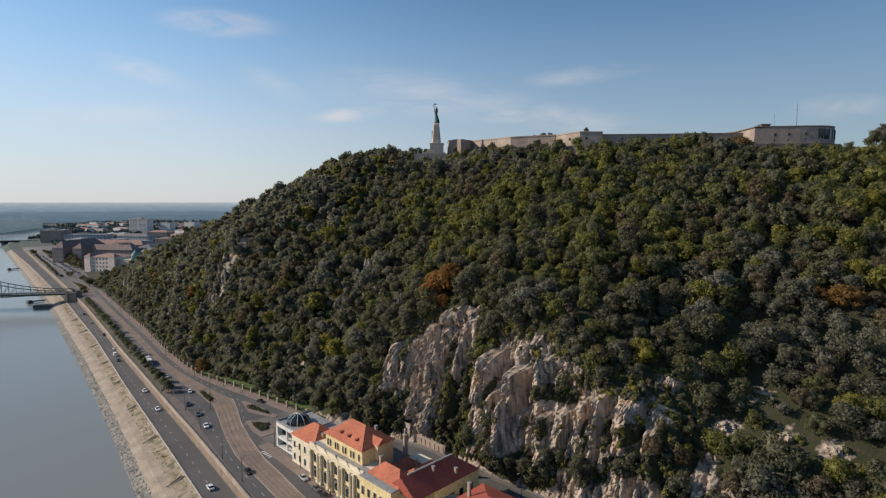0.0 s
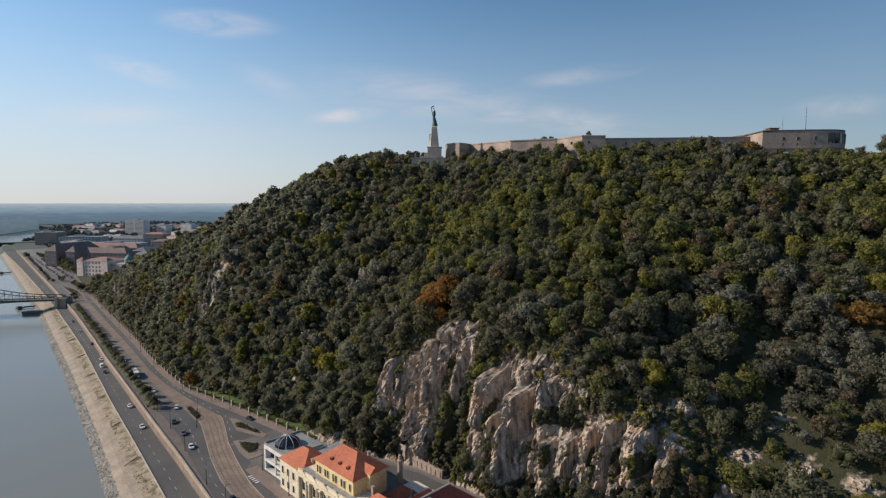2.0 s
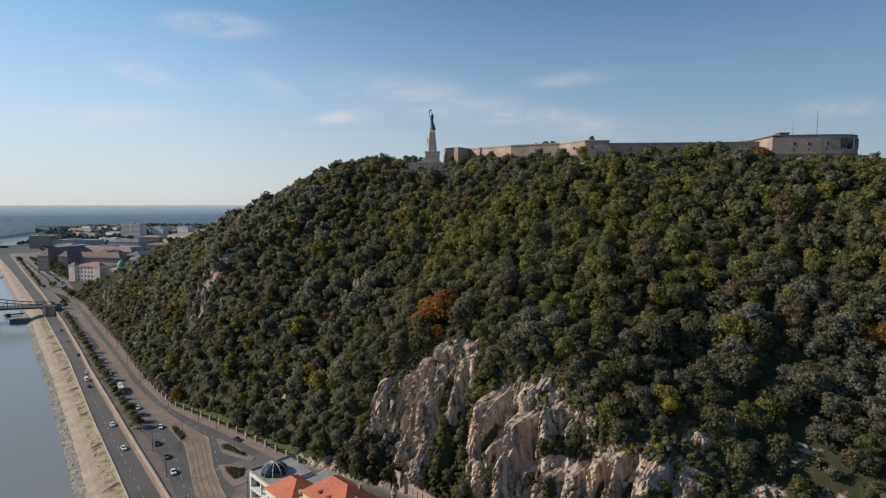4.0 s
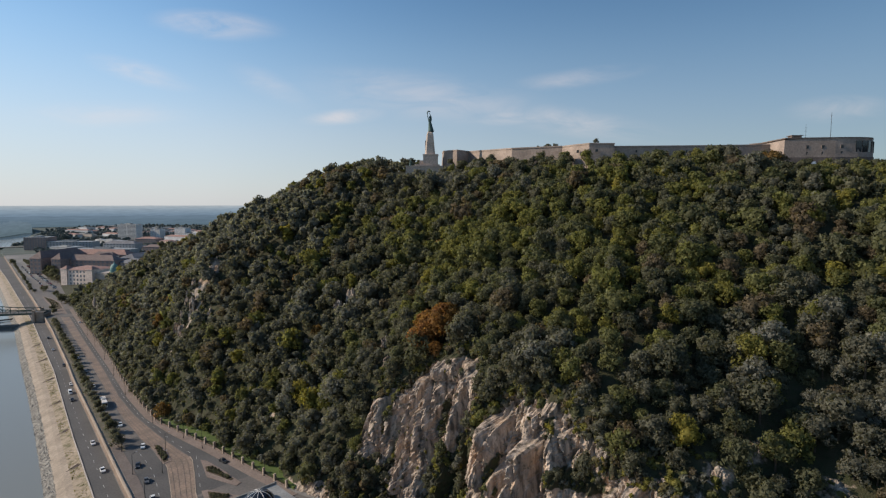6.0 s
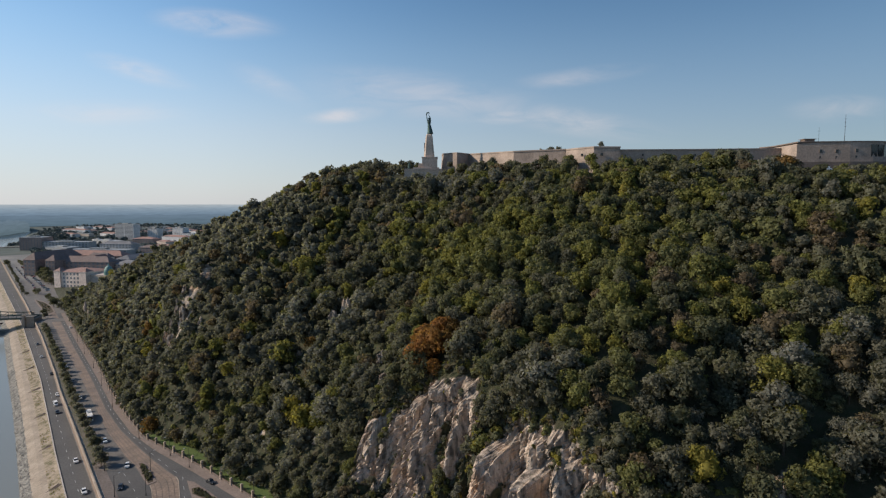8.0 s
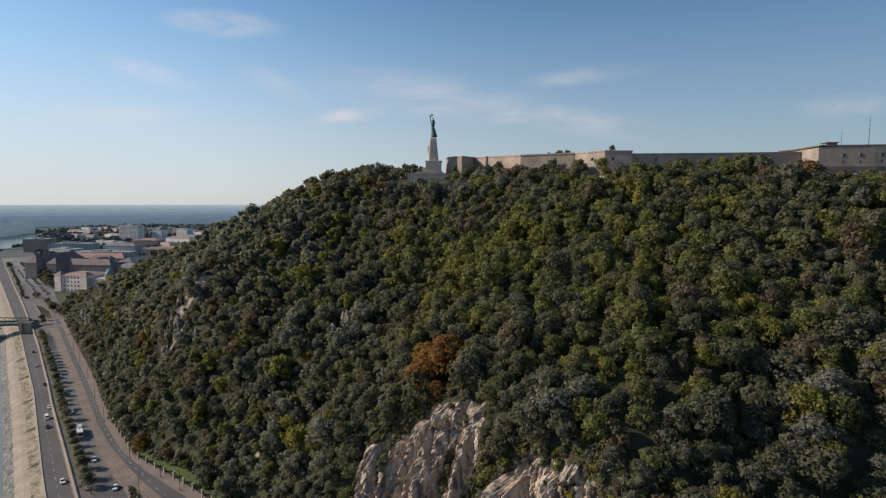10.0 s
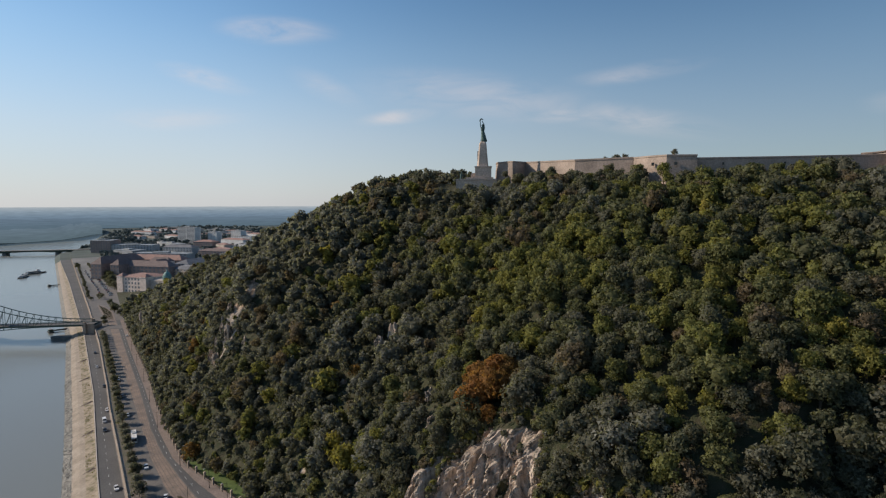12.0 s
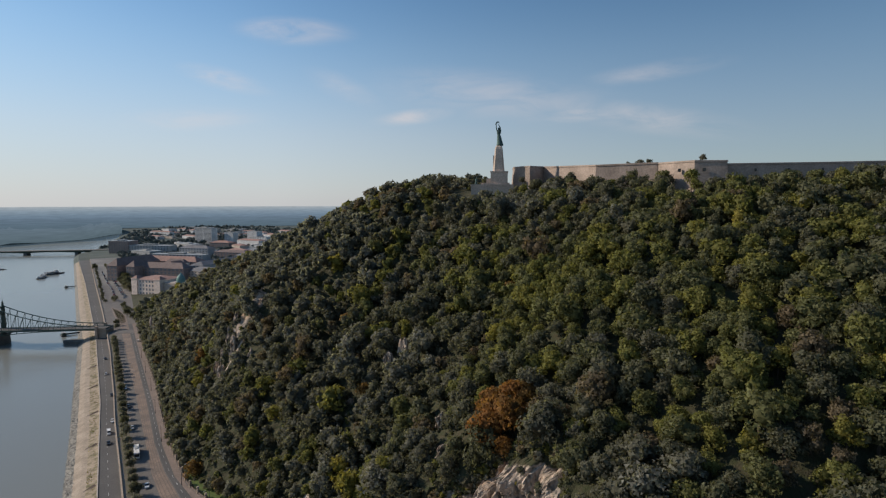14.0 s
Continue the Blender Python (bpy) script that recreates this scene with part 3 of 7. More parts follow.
us = np.concatenate([np.arange(-900, -400, 7.0), np.arange(-400, -310, 1.3), np.arange(-310, -20, 2.5), np.arange(-20, 0, 2.5), np.arange(0, 320, 8.0)])
ws = np.concatenate([np.arange(0.0, 14, 1.0), np.arange(14, 60, 1.2), np.arange(60, 300, 6.0), np.arange(300, 800, 40.0)])
verts, bare = [], []
for u in us:
    for w in ws:
        x, y, z, b = hill_point(float(u), float(w))
        verts.append((x, y, z - (0.6 if w == 0 else 0)))
        bare.append(b)
nw = len(ws)
faces = [(i * nw + j, (i + 1) * nw + j, (i + 1) * nw + j + 1, i * nw + j + 1) for i in range(len(us) - 1) for j in range(nw - 1)]


def hill_material():
    m = ROCK.copy()
    m.name = "hillside"
    nt = m.node_tree
    b = nt.nodes["Principled BSDF"]
    rock = b.inputs["Base Color"].links[0].from_socket
    at = nt.nodes.new("ShaderNodeAttribute")
    at.attribute_name = "bare"
    geo = nt.nodes.new("ShaderNodeNewGeometry")
    n = nt.nodes.new("ShaderNodeTexNoise")
    n.inputs["Scale"].default_value, n.inputs["Detail"].default_value = 0.5, 6
    nt.links.new(geo.outputs["Position"], n.inputs["Vector"])
    add = nt.nodes.new("ShaderNodeMath")
    add.operation = "MULTIPLY_ADD"
    add.inputs[1].default_value = 0.7
    nt.links.new(n.outputs["Fac"], add.inputs[0])
    nt.links.new(at.outputs["Fac"], add.inputs[2])
    rng = nt.nodes.new("ShaderNodeMapRange")
    rng.inputs["From Min"].default_value, rng.inputs["From Max"].default_value = 0.74, 0.9
    nt.links.new(add.outputs["Value"], rng.inputs["Value"])
    soil = nt.nodes.new("ShaderNodeValToRGB")
    soil.color_ramp.elements[0].position, soil.color_ramp.elements[0].color = 0.35, (0.035, 0.042, 0.018, 1)
    soil.color_ramp.elements[1].position, soil.color_ramp.elements[1].color = 0.68, (0.055, 0.048, 0.028, 1)
    nt.links.new(n.outputs["Fac"], soil.inputs["Fac"])
    mix = nt.nodes.new("ShaderNodeMix")
    mix.data_type = "RGBA"
    nt.links.new(rng.outputs["Result"], mix.inputs["Factor"])
    nt.links.new(soil.outputs["Color"], mix.inputs["A"])
    nt.links.new(rock, mix.inputs["B"])
    nt.links.new(mix.outputs["Result"], b.inputs["Base Color"])
    return m


hill_mesh = mesh_from("hill", verts, faces, [hill_material()])
hill_mesh.attributes.new("bare", "FLOAT", "POINT").data.foreach_set("value", np.array(bare, dtype=np.float32))
tagged(part("hill", hill_mesh, None), "steep limestone hill under dense wood above the road", "hill", kind="structure")

# the bare cliff above the bath house
rows_u, rows_z = np.arange(-214, -36, 0.42), np.linspace(0, 1, 118)
verts, bare = [], []
for u in rows_u:
    high = float(crag_top(u)) + 2.6
    for f in rows_z:
        z = -0.5 + (high + 0.5) * float(f)
        verts.append(cliff_point(float(u), z))
        bare.append(crag_bare(float(u), z))
nw = len(rows_z)
faces = [(i * nw + j, (i + 1) * nw + j, (i + 1) * nw + j + 1, i * nw + j + 1) for i in range(len(rows_u) - 1) for j in range(nw - 1)]
cliff_mesh = mesh_from("cliff", verts, faces, [hill_mesh.materials[0]])
cliff_mesh.attributes.new("bare", "FLOAT", "POINT").data.foreach_set("value", np.array(bare, dtype=np.float32))
tagged(part("cliff", cliff_mesh, None), "craggy pale limestone cliff with upright joints and green gullies", "cliff", kind="structure")

# the ground: one sheet from the river bed over quay and city to the horizon
g_us = np.concatenate([np.arange(-4600, -1000, 60.0), np.arange(-1000, 260, 10.0), np.arange(260, 1300, 120.0)])


def ground_rows(u):
    e, l, q, f = float(water_edge(u)), float(quay_left(u)), float(quay_wall(u)), float(hill_foot(u))
    land = min(1.0, max(0.0, (-2840 - u) / 100))
    bed = -14 + 13.6 * land
    up = -0.3
    top = lambda z: z + (up - z) * land
    bank = min(float(far_bank(u)), e - 14)
    return [(-3200, up), (bank - 45, up), (bank, -10.4), (e - 6, bed), (e, top(-10.3)), (e + 4.3, top(-7.6)), (e + 7.6, top(-6.0)), (e + 7.6 + 0.4 * (l - e - 8.6), top(-5.3)), (l - 1.0, top(-4.4)), (l, top(-4.0)),
            (q - 0.05, top(-4.0)), (q + 0.02, 0.0), (f, 0.0), (f + 40, 0.0), (f + 400, 0.0), (f + 1200, 0.0), (4700, 0.0)]


gv, gf, gi = [], [], []
for u in g_us:
    for v, z in ground_rows(float(u)):
        gv.append((*xy(u, v), z))
nc = len(ground_rows(0.0))
for i in range(len(g_us) - 1):
    for j in range(nc - 1):
        gf.append((i * nc + j, (i + 1) * nc + j, (i + 1) * nc + j + 1, i * nc + j + 1))
        far = g_us[i] < -1500
        gi.append(1 if far or j < 3 or j >= 14 else (2 if j == 4 else 5 if j in (5, 6) else 3 if j in (7, 8) else 4 if j == 10 else 0))
ground_mesh = mesh_from("ground", gv, gf, [CITY_GROUND, FAR_LAND, RIPRAP, QUAY_STONE, WALL_STONE, QUAY_PAVE], gi)
tagged(part("ground", ground_mesh, None), "city ground stepping down over a stone quay to the river bed", "ground", kind="structure")


def strip(name, us, lo, hi, z, mat, label, category="road", thick=0.0):
    """A band along the river between two lines of the plan."""
    bm = bmesh.new()
    rows = [(bm.verts.new((*xy(u, float(lo(u))), z)), bm.verts.new((*xy(u, float(hi(u))), z))) for u in us]
    for a, b in zip(rows, rows[1:]):
        bm.faces.new((a[0], b[0], b[1], a[1]))
    if thick:
        geom = bmesh.ops.extrude_face_region(bm, geom=bm.faces[:])
        for v in geom["geom"]:
            if isinstance(v, bmesh.types.BMVert):
                v.co.z -= thick
        bmesh.ops.recalc_face_normals(bm, faces=bm.faces[:])
    else:
        for f in bm.faces:
            f.normal_update()
            if f.normal.z < 0:
                f.normal_flip()
    return tagged(part(name, bm, mat), label, category, kind="structure")


def water_material():
    m = bpy.data.materials.new("river_water")
    m.use_nodes = True
    nt = m.node_tree
    b = nt.nodes["Principled BSDF"]
    b.inputs["Base Color"].default_value = (0.208, 0.212, 0.188, 1)
    b.inputs["Roughness"].default_value = 0.2
    b.inputs["IOR"].default_value = 1.33
    geo = nt.nodes.new("ShaderNodeNewGeometry")
    n = nt.nodes.new("ShaderNodeTexNoise")
    n.inputs["Scale"].default_value, n.inputs["Detail"].default_value = 0.25, 6
    nt.links.new(geo.outputs["Position"], n.inputs["Vector"])
    bp = nt.nodes.new("ShaderNodeBump")
    bp.inputs["Strength"].default_value, bp.inputs["Distance"].default_value = 0.14, 0.3
    nt.links.new(n.outputs["Fac"], bp.inputs["Height"])
    nt.links.new(bp.outputs["Normal"], b.inputs["Normal"])
    return m


WATER = water_material()
bm = bmesh.new()
bm.faces.new([bm.verts.new((*xy(u, v), -10.0)) for u, v in ((-3000, -900), (400, -900), (400, 45), (-200, 70), (-1000, 160), (-1700, 250), (-2335, 400), (-3000, 560))])
bmesh.ops.recalc_face_normals(bm, faces=bm.faces[:])
for f in bm.faces:
    f.normal_update()
    if f.normal.z < 0:
        f.normal_flip()
tagged(part("river_water", bm, WATER), "calm grey-green river water with faint sky reflections", "river", kind="structure")

# far horizon: glowing sheets of painted haze for the plain behind everything, in two depths
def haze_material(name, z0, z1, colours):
    """Glowing blue distance with its haze painted in: paler towards the horizon, with faint bands of woods and fields.
    """
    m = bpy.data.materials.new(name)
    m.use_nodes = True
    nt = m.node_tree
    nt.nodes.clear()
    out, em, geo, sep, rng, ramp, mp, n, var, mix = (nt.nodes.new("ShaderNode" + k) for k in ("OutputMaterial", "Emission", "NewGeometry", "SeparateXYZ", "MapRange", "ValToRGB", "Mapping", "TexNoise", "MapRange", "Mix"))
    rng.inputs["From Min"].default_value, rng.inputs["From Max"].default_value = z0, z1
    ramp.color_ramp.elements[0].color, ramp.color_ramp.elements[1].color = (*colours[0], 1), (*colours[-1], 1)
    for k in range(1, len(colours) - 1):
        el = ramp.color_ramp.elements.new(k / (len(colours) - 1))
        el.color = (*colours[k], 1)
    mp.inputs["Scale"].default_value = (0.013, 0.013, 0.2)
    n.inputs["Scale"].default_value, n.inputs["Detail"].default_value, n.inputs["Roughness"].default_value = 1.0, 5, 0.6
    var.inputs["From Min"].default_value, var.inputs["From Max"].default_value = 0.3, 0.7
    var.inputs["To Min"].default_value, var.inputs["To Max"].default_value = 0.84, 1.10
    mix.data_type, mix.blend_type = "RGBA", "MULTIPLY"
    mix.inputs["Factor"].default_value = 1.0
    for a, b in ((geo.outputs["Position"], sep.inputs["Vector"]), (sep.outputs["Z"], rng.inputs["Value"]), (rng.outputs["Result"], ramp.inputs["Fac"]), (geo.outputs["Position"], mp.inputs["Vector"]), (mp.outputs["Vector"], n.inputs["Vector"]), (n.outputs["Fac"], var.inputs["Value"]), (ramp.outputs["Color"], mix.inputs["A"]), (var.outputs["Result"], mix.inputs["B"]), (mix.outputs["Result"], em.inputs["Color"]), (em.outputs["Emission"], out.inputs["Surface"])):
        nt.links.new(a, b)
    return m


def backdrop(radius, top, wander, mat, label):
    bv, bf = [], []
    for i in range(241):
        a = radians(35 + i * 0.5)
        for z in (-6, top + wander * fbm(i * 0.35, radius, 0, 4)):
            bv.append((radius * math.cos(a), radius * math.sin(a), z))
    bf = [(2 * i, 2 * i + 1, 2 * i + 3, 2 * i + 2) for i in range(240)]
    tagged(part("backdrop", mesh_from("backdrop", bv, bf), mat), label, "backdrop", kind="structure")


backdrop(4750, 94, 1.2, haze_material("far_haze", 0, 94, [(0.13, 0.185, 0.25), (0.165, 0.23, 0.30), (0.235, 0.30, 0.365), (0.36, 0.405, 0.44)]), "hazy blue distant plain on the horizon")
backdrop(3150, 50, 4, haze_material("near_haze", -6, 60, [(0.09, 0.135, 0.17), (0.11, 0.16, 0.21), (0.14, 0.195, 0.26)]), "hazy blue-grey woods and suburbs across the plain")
# glowing strip painted as hazy woods along the far bank of the river bend
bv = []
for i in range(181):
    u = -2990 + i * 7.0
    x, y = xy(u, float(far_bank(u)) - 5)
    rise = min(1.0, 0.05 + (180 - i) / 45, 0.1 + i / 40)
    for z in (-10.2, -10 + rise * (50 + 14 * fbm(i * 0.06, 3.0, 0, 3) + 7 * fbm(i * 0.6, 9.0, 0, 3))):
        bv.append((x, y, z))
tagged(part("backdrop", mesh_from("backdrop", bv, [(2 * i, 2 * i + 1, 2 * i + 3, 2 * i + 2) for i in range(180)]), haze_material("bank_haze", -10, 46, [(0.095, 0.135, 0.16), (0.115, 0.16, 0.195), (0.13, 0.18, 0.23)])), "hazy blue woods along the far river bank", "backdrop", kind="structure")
# trees: crowns of many leaf clumps round a few limbs
ICO = [(0, 0, 1)] + [(0.894 * math.cos(a * 1.2566), 0.894 * math.sin(a * 1.2566), 0.447) for a in range(5)] + [(0.894 * math.cos(a * 1.2566 + 0.628), 0.894 * math.sin(a * 1.2566 + 0.628), -0.447) for a in range(5)] + [(0, 0, -1)]
ICO_F = [(0, 1 + i, 1 + (i + 1) % 5) for i in range(5)] + [(1 + i, 6 + i, 1 + (i + 1) % 5) for i in range(5)] + [(6 + i, 6 + (i + 1) % 5, 1 + (i + 1) % 5) for i in range(5)] + [(11, 6 + (i + 1) % 5, 6 + i) for i in range(5)]


def crown_arrays(seed, n_leaf, n_blob, leaf, tall=1.0, tris=True):
    """A crown of radius about 1: (verts, quads, tris). Leaf clumps sit on lumpy limbs, with dense small hearts inside."""
    rg = np.random.default_rng(seed)
    cen, rad = [], []
    for k in range(n_blob):
        a = 2.4 * k + rg.uniform(-0.4, 0.4)
        if k == 0:
            cen.append((0, 0, 0.42 * tall)), rad.append(0.5)
        else:
            d = rg.uniform(0.2, 0.8)
            cen.append((d * math.cos(a), d * math.sin(a), (rg.uniform(-0.3, 0.75) - 0.35 * (d - 0.4)) * tall)), rad.append(rg.uniform(0.2, 0.42))
    cen, rad = np.array(cen), np.array(rad)
    which = rg.choice(n_blob, n_leaf, p=rad**2 / (rad**2).sum())
    d = rg.normal(size=(n_leaf, 3))
    d[:, 2] = d[:, 2] * 0.9 + 0.25
    d /= np.linalg.norm(d, axis=1)[:, None]
    pos = cen[which] + d * rad[which][:, None] * rg.uniform(0.62, 1.16, (n_leaf, 1)) * np.array([1, 1, 0.9 * tall])
    nrm = d + rg.normal(scale=0.5, size=(n_leaf, 3))
    nrm /= np.linalg.norm(nrm, axis=1)[:, None]
    t1 = np.cross(nrm, rg.normal(size=(n_leaf, 3)))
    t1 /= np.linalg.norm(t1, axis=1)[:, None]
    t2 = np.cross(nrm, t1)
    s = leaf * rg.uniform(0.55, 1.35, (n_leaf, 1))
    corners = []
    for a, b in ((1.15, 0.1), (-0.7, 0.95), (-0.65, -1.0)):
        corners.append(pos + s * (a * t1 * rg.uniform(0.7, 1.2, (n_leaf, 1)) + b * t2 * rg.uniform(0.7, 1.2, (n_leaf, 1))) - 0.12 * s * nrm * abs(a))
    verts = np.stack(corners, 1).reshape(-1, 3)
    leaves = np.arange(n_leaf * 3).reshape(-1, 3)
    # leaves catch the light with their whole clump
    soft = 0.6 * d + 0.4 * (pos - np.array([0, 0, 0.1])) + 0.95 * nrm
    soft /= np.linalg.norm(soft, axis=1)[:, None]
    big = np.argsort(-rad)[:2]
    hv = np.concatenate([np.array(ICO) * rad[k] * 1.0 * rg.uniform(0.75, 1.1, (12, 1)) + cen[k] * 0.8 for k in big])
    hf = np.concatenate([np.array(ICO_F) + 12 * k for k in range(2)]) + len(verts)
    hn = np.tile(np.array(ICO), (2, 1))
    return np.concatenate([verts, hv]), np.zeros((0, 4), int), np.concatenate([leaves, hf]), np.concatenate([np.repeat(soft, 3, 0), hn])


def mesh_arrays(name, verts, quads, tris, normals, mat, tint):
    me = bpy.data.meshes.new(name)
    nv, nq, nt = len(verts), len(quads), len(tris)
    me.vertices.add(nv)
    me.vertices.foreach_set("co", np.asarray(verts, dtype=np.float32).ravel())
    me.loops.add(nq * 4 + nt * 3)
    me.loops.foreach_set("vertex_index", np.concatenate([quads.ravel(), tris.ravel()]).astype(np.int32))
    me.polygons.add(nq + nt)
    me.polygons.foreach_set("loop_start", np.concatenate([np.arange(nq) * 4, nq * 4 + np.arange(nt) * 3]).astype(np.int32))
    me.materials.append(mat)
    me.attributes.new("tint", "FLOAT", "POINT").data.foreach_set("value", np.broadcast_to(np.asarray(tint, dtype=np.float32), (nv,)).copy())
    me.attributes.new("custom_normal", "FLOAT_VECTOR", "POINT").data.foreach_set("vector", np.asarray(normals, dtype=np.float32).ravel())
    me.update(calc_edges=True)
    return me


NEAR_CROWNS = [crown_arrays(10 + k, 1100, 22, 0.087, (0.95, 1.1, 1.25)[k % 3]) for k in range(8)]
MID_CROWNS = [crown_arrays(40 + k, 610, 15, 0.118, (0.95, 1.1, 1.25)[k % 3]) for k in range(10)]
FAR_CROWNS = [crown_arrays(140 + k, 215, 10, 0.2, (0.95, 1.1, 1.25)[k % 3]) for k in range(10)]
SHRUBS = [crown_arrays(70 + k, 66, 4, 0.29, 0.8) for k in range(4)]


def trunk_mesh(name, seed, h, r):
    rg = random.Random(seed)
    bm = bmesh.new()
    tube(bm, (0, 0, -0.8), (0.1, 0, h * 0.5), r, r * 0.75)
    tube(bm, (0.1, 0, h * 0.5), (0.2, 0.1, h), r * 0.75, r * 0.3)
    for k in range(4):
        a = k * 1.6 + rg.uniform(-0.3, 0.3)
        tube(bm, (0.1, 0, h * (0.45 + 0.1 * k)), (1.6 * math.cos(a), 1.6 * math.sin(a), h * (0.8 + 0.08 * k)), r * 0.4, r * 0.12, 5)
    me = bpy.data.meshes.new(name)
    bm.to_mesh(me)
    bm.free()
    me.materials.append(BARK)
    return me


TRUNKS = [trunk_mesh("trunk", k, 4.2, 0.22) for k in range(3)]
crown_cache = {}


def tree(x, y, z, r, tint, label, group="", lift=0.75, kind_name="tree", k=0, category="tree"):
    """One tree as a thing: trunk and crown; crowns of like tint share a mesh."""
    key = (k % len(NEAR_CROWNS), round(tint * 12) / 12)
    if key not in crown_cache:
        crown_cache[key] = mesh_arrays("crown", *NEAR_CROWNS[key[0]], LEAF, key[1])
    t = thing(kind_name, pose(x, y, z, 0, 0, (k * 67) % 360), label, category, group)
    part("trunk", TRUNKS[k % 3], None, t, m=Matrix.Diagonal((r / 3.5, r / 3.5, r * lift / 3.0, 1)))
    part("crown", crown_cache[key], None, t, m=Matrix.Translation((0, 0, r * lift)) @ Matrix.Scale(r, 4))
    return t


class Batch:
    """Many crowns joined into one mesh."""

    def __init__(self):
        self.v, self.q, self.t, self.c, self.m, self.n = [], [], [], [], [], 0

    def add(self, arrays, x, y, z, r, turn, tint, sz=1.0):
        v, q, t, m = arrays
        c, s = math.cos(turn) * r, math.sin(turn) * r
        w = np.empty_like(v)
        w[:, 0], w[:, 1], w[:, 2] = x + c * v[:, 0] - s * v[:, 1], y + s * v[:, 0] + c * v[:, 1], z + r * sz * v[:, 2]
        d = m.copy()
        d[:, 0], d[:, 1] = (c * m[:, 0] - s * m[:, 1]) / r, (s * m[:, 0] + c * m[:, 1]) / r
        self.m.append(d.astype(np.float32))
        self.v.append(w.astype(np.float32)), self.q.append(q + self.n), self.t.append(t + self.n), self.c.append(np.full(len(v), tint, dtype=np.float32))
        self.n += len(v)

    def link(self, name, label, category):
        me = mesh_arrays(name, np.concatenate(self.v), np.concatenate(self.q), np.concatenate(self.t), np.concatenate(self.m), LEAF, np.concatenate(self.c))
        return tagged(part(name, me, None), label, category, kind="stuff")


def fort_keepout(x, y):
    """True on the fortress, the monument terrace and their forecourts."""
    if -36 < x < 4 and 411 < y < 450 or -2 < x < 14 and 418 < y < 450:
        return True
    if x > 0 and y > 428 - x * 0.72 and x < 100:
        return True
    return x >= 80 and y > (350 if x < 112 else 340 if x < 180 else 320)


RUST = [(2, 247, 7.0, 11.0), (-89, 313, 2.6, 2.6), (139, 188, 5.0, 6.0), (-104, 395, 4.0, 4.0)]


def tree_tint(rg, u, w, z):
    """Grey-green with distance haze painted in by the river, dark green low down, more olive and yellow towards the
    top.
    """
    low = fbm(u * 0.018, z * 0.02, 11.0, 2)
    near, high = smooth(-340, -190, u), smooth(48, 92, z)
    t = 0.07 + 0.13 * near + 0.16 * low + rg.gauss(0, 0.07) + 0.13 * near * high
    q = rg.random()
    if q < 0.10 + 0.08 * near + 0.24 * near * high + 0.25 * low:
        t = rg.uniform(0.40, 0.57)
    elif q > 0.985:
        t = rg.uniform(0.60, 0.70)
    elif q > 0.92:
        t = rg.uniform(0.745, 0.775)
    elif q > 0.918:
        t = rg.uniform(0.80, 0.84)
    return min(0.92, max(0.0, t))


# crags that stand out of the wooded slope: place, half-width, half-height
CRAGS = [(-42, 316.5, 58.5, 3.0, 6.5), (-49, 315, 56, 2.2, 4.0), (-148, 377, 62, 1.7, 6.0), (-146, 369, 57, 2.0, 6.0), (-148, 365, 49, 2.4, 6.5), (-143, 360, 46, 2.6, 6.0), (-150, 361, 40, 2.0, 5.5), (-148, 355, 34, 2.6, 5.0), (-154, 362, 33, 1.5, 5.0), (-129, 351, 43, 2.2, 5.5), (-97, 331, 45, 1.6, 3.2), (-20, 264, 49, 1.8, 4.5), (-67, 291, 31, 1.8, 3.4), (-3, 285, 62, 3.0, 1.6), (-62, 303, 40, 1.4, 2.4)]
for at, zz, ru, rz in PATCHES:
    reach = np.arange(0, 80, 0.5)
    w = float(np.interp(zz, np.maximum.accumulate([hill_height(at, float(hill_foot(at)) + r) + 0.001 * r for r in reach]), reach))
    CRAGS.append((*xy(at, float(hill_foot(at)) + w + 0.5), zz - 0.5, ru * 0.55, rz * 0.75))


def before_patch(x, y, z):
    """True on a crag or just before it, where only low scrub grows."""
    return any(abs(x - a) < 1.6 + 0.9 * w and (-9.0 if w > 1.9 else -5.0) < y - b < 2.0 and z < c + h for a, b, c, w, h in CRAGS)


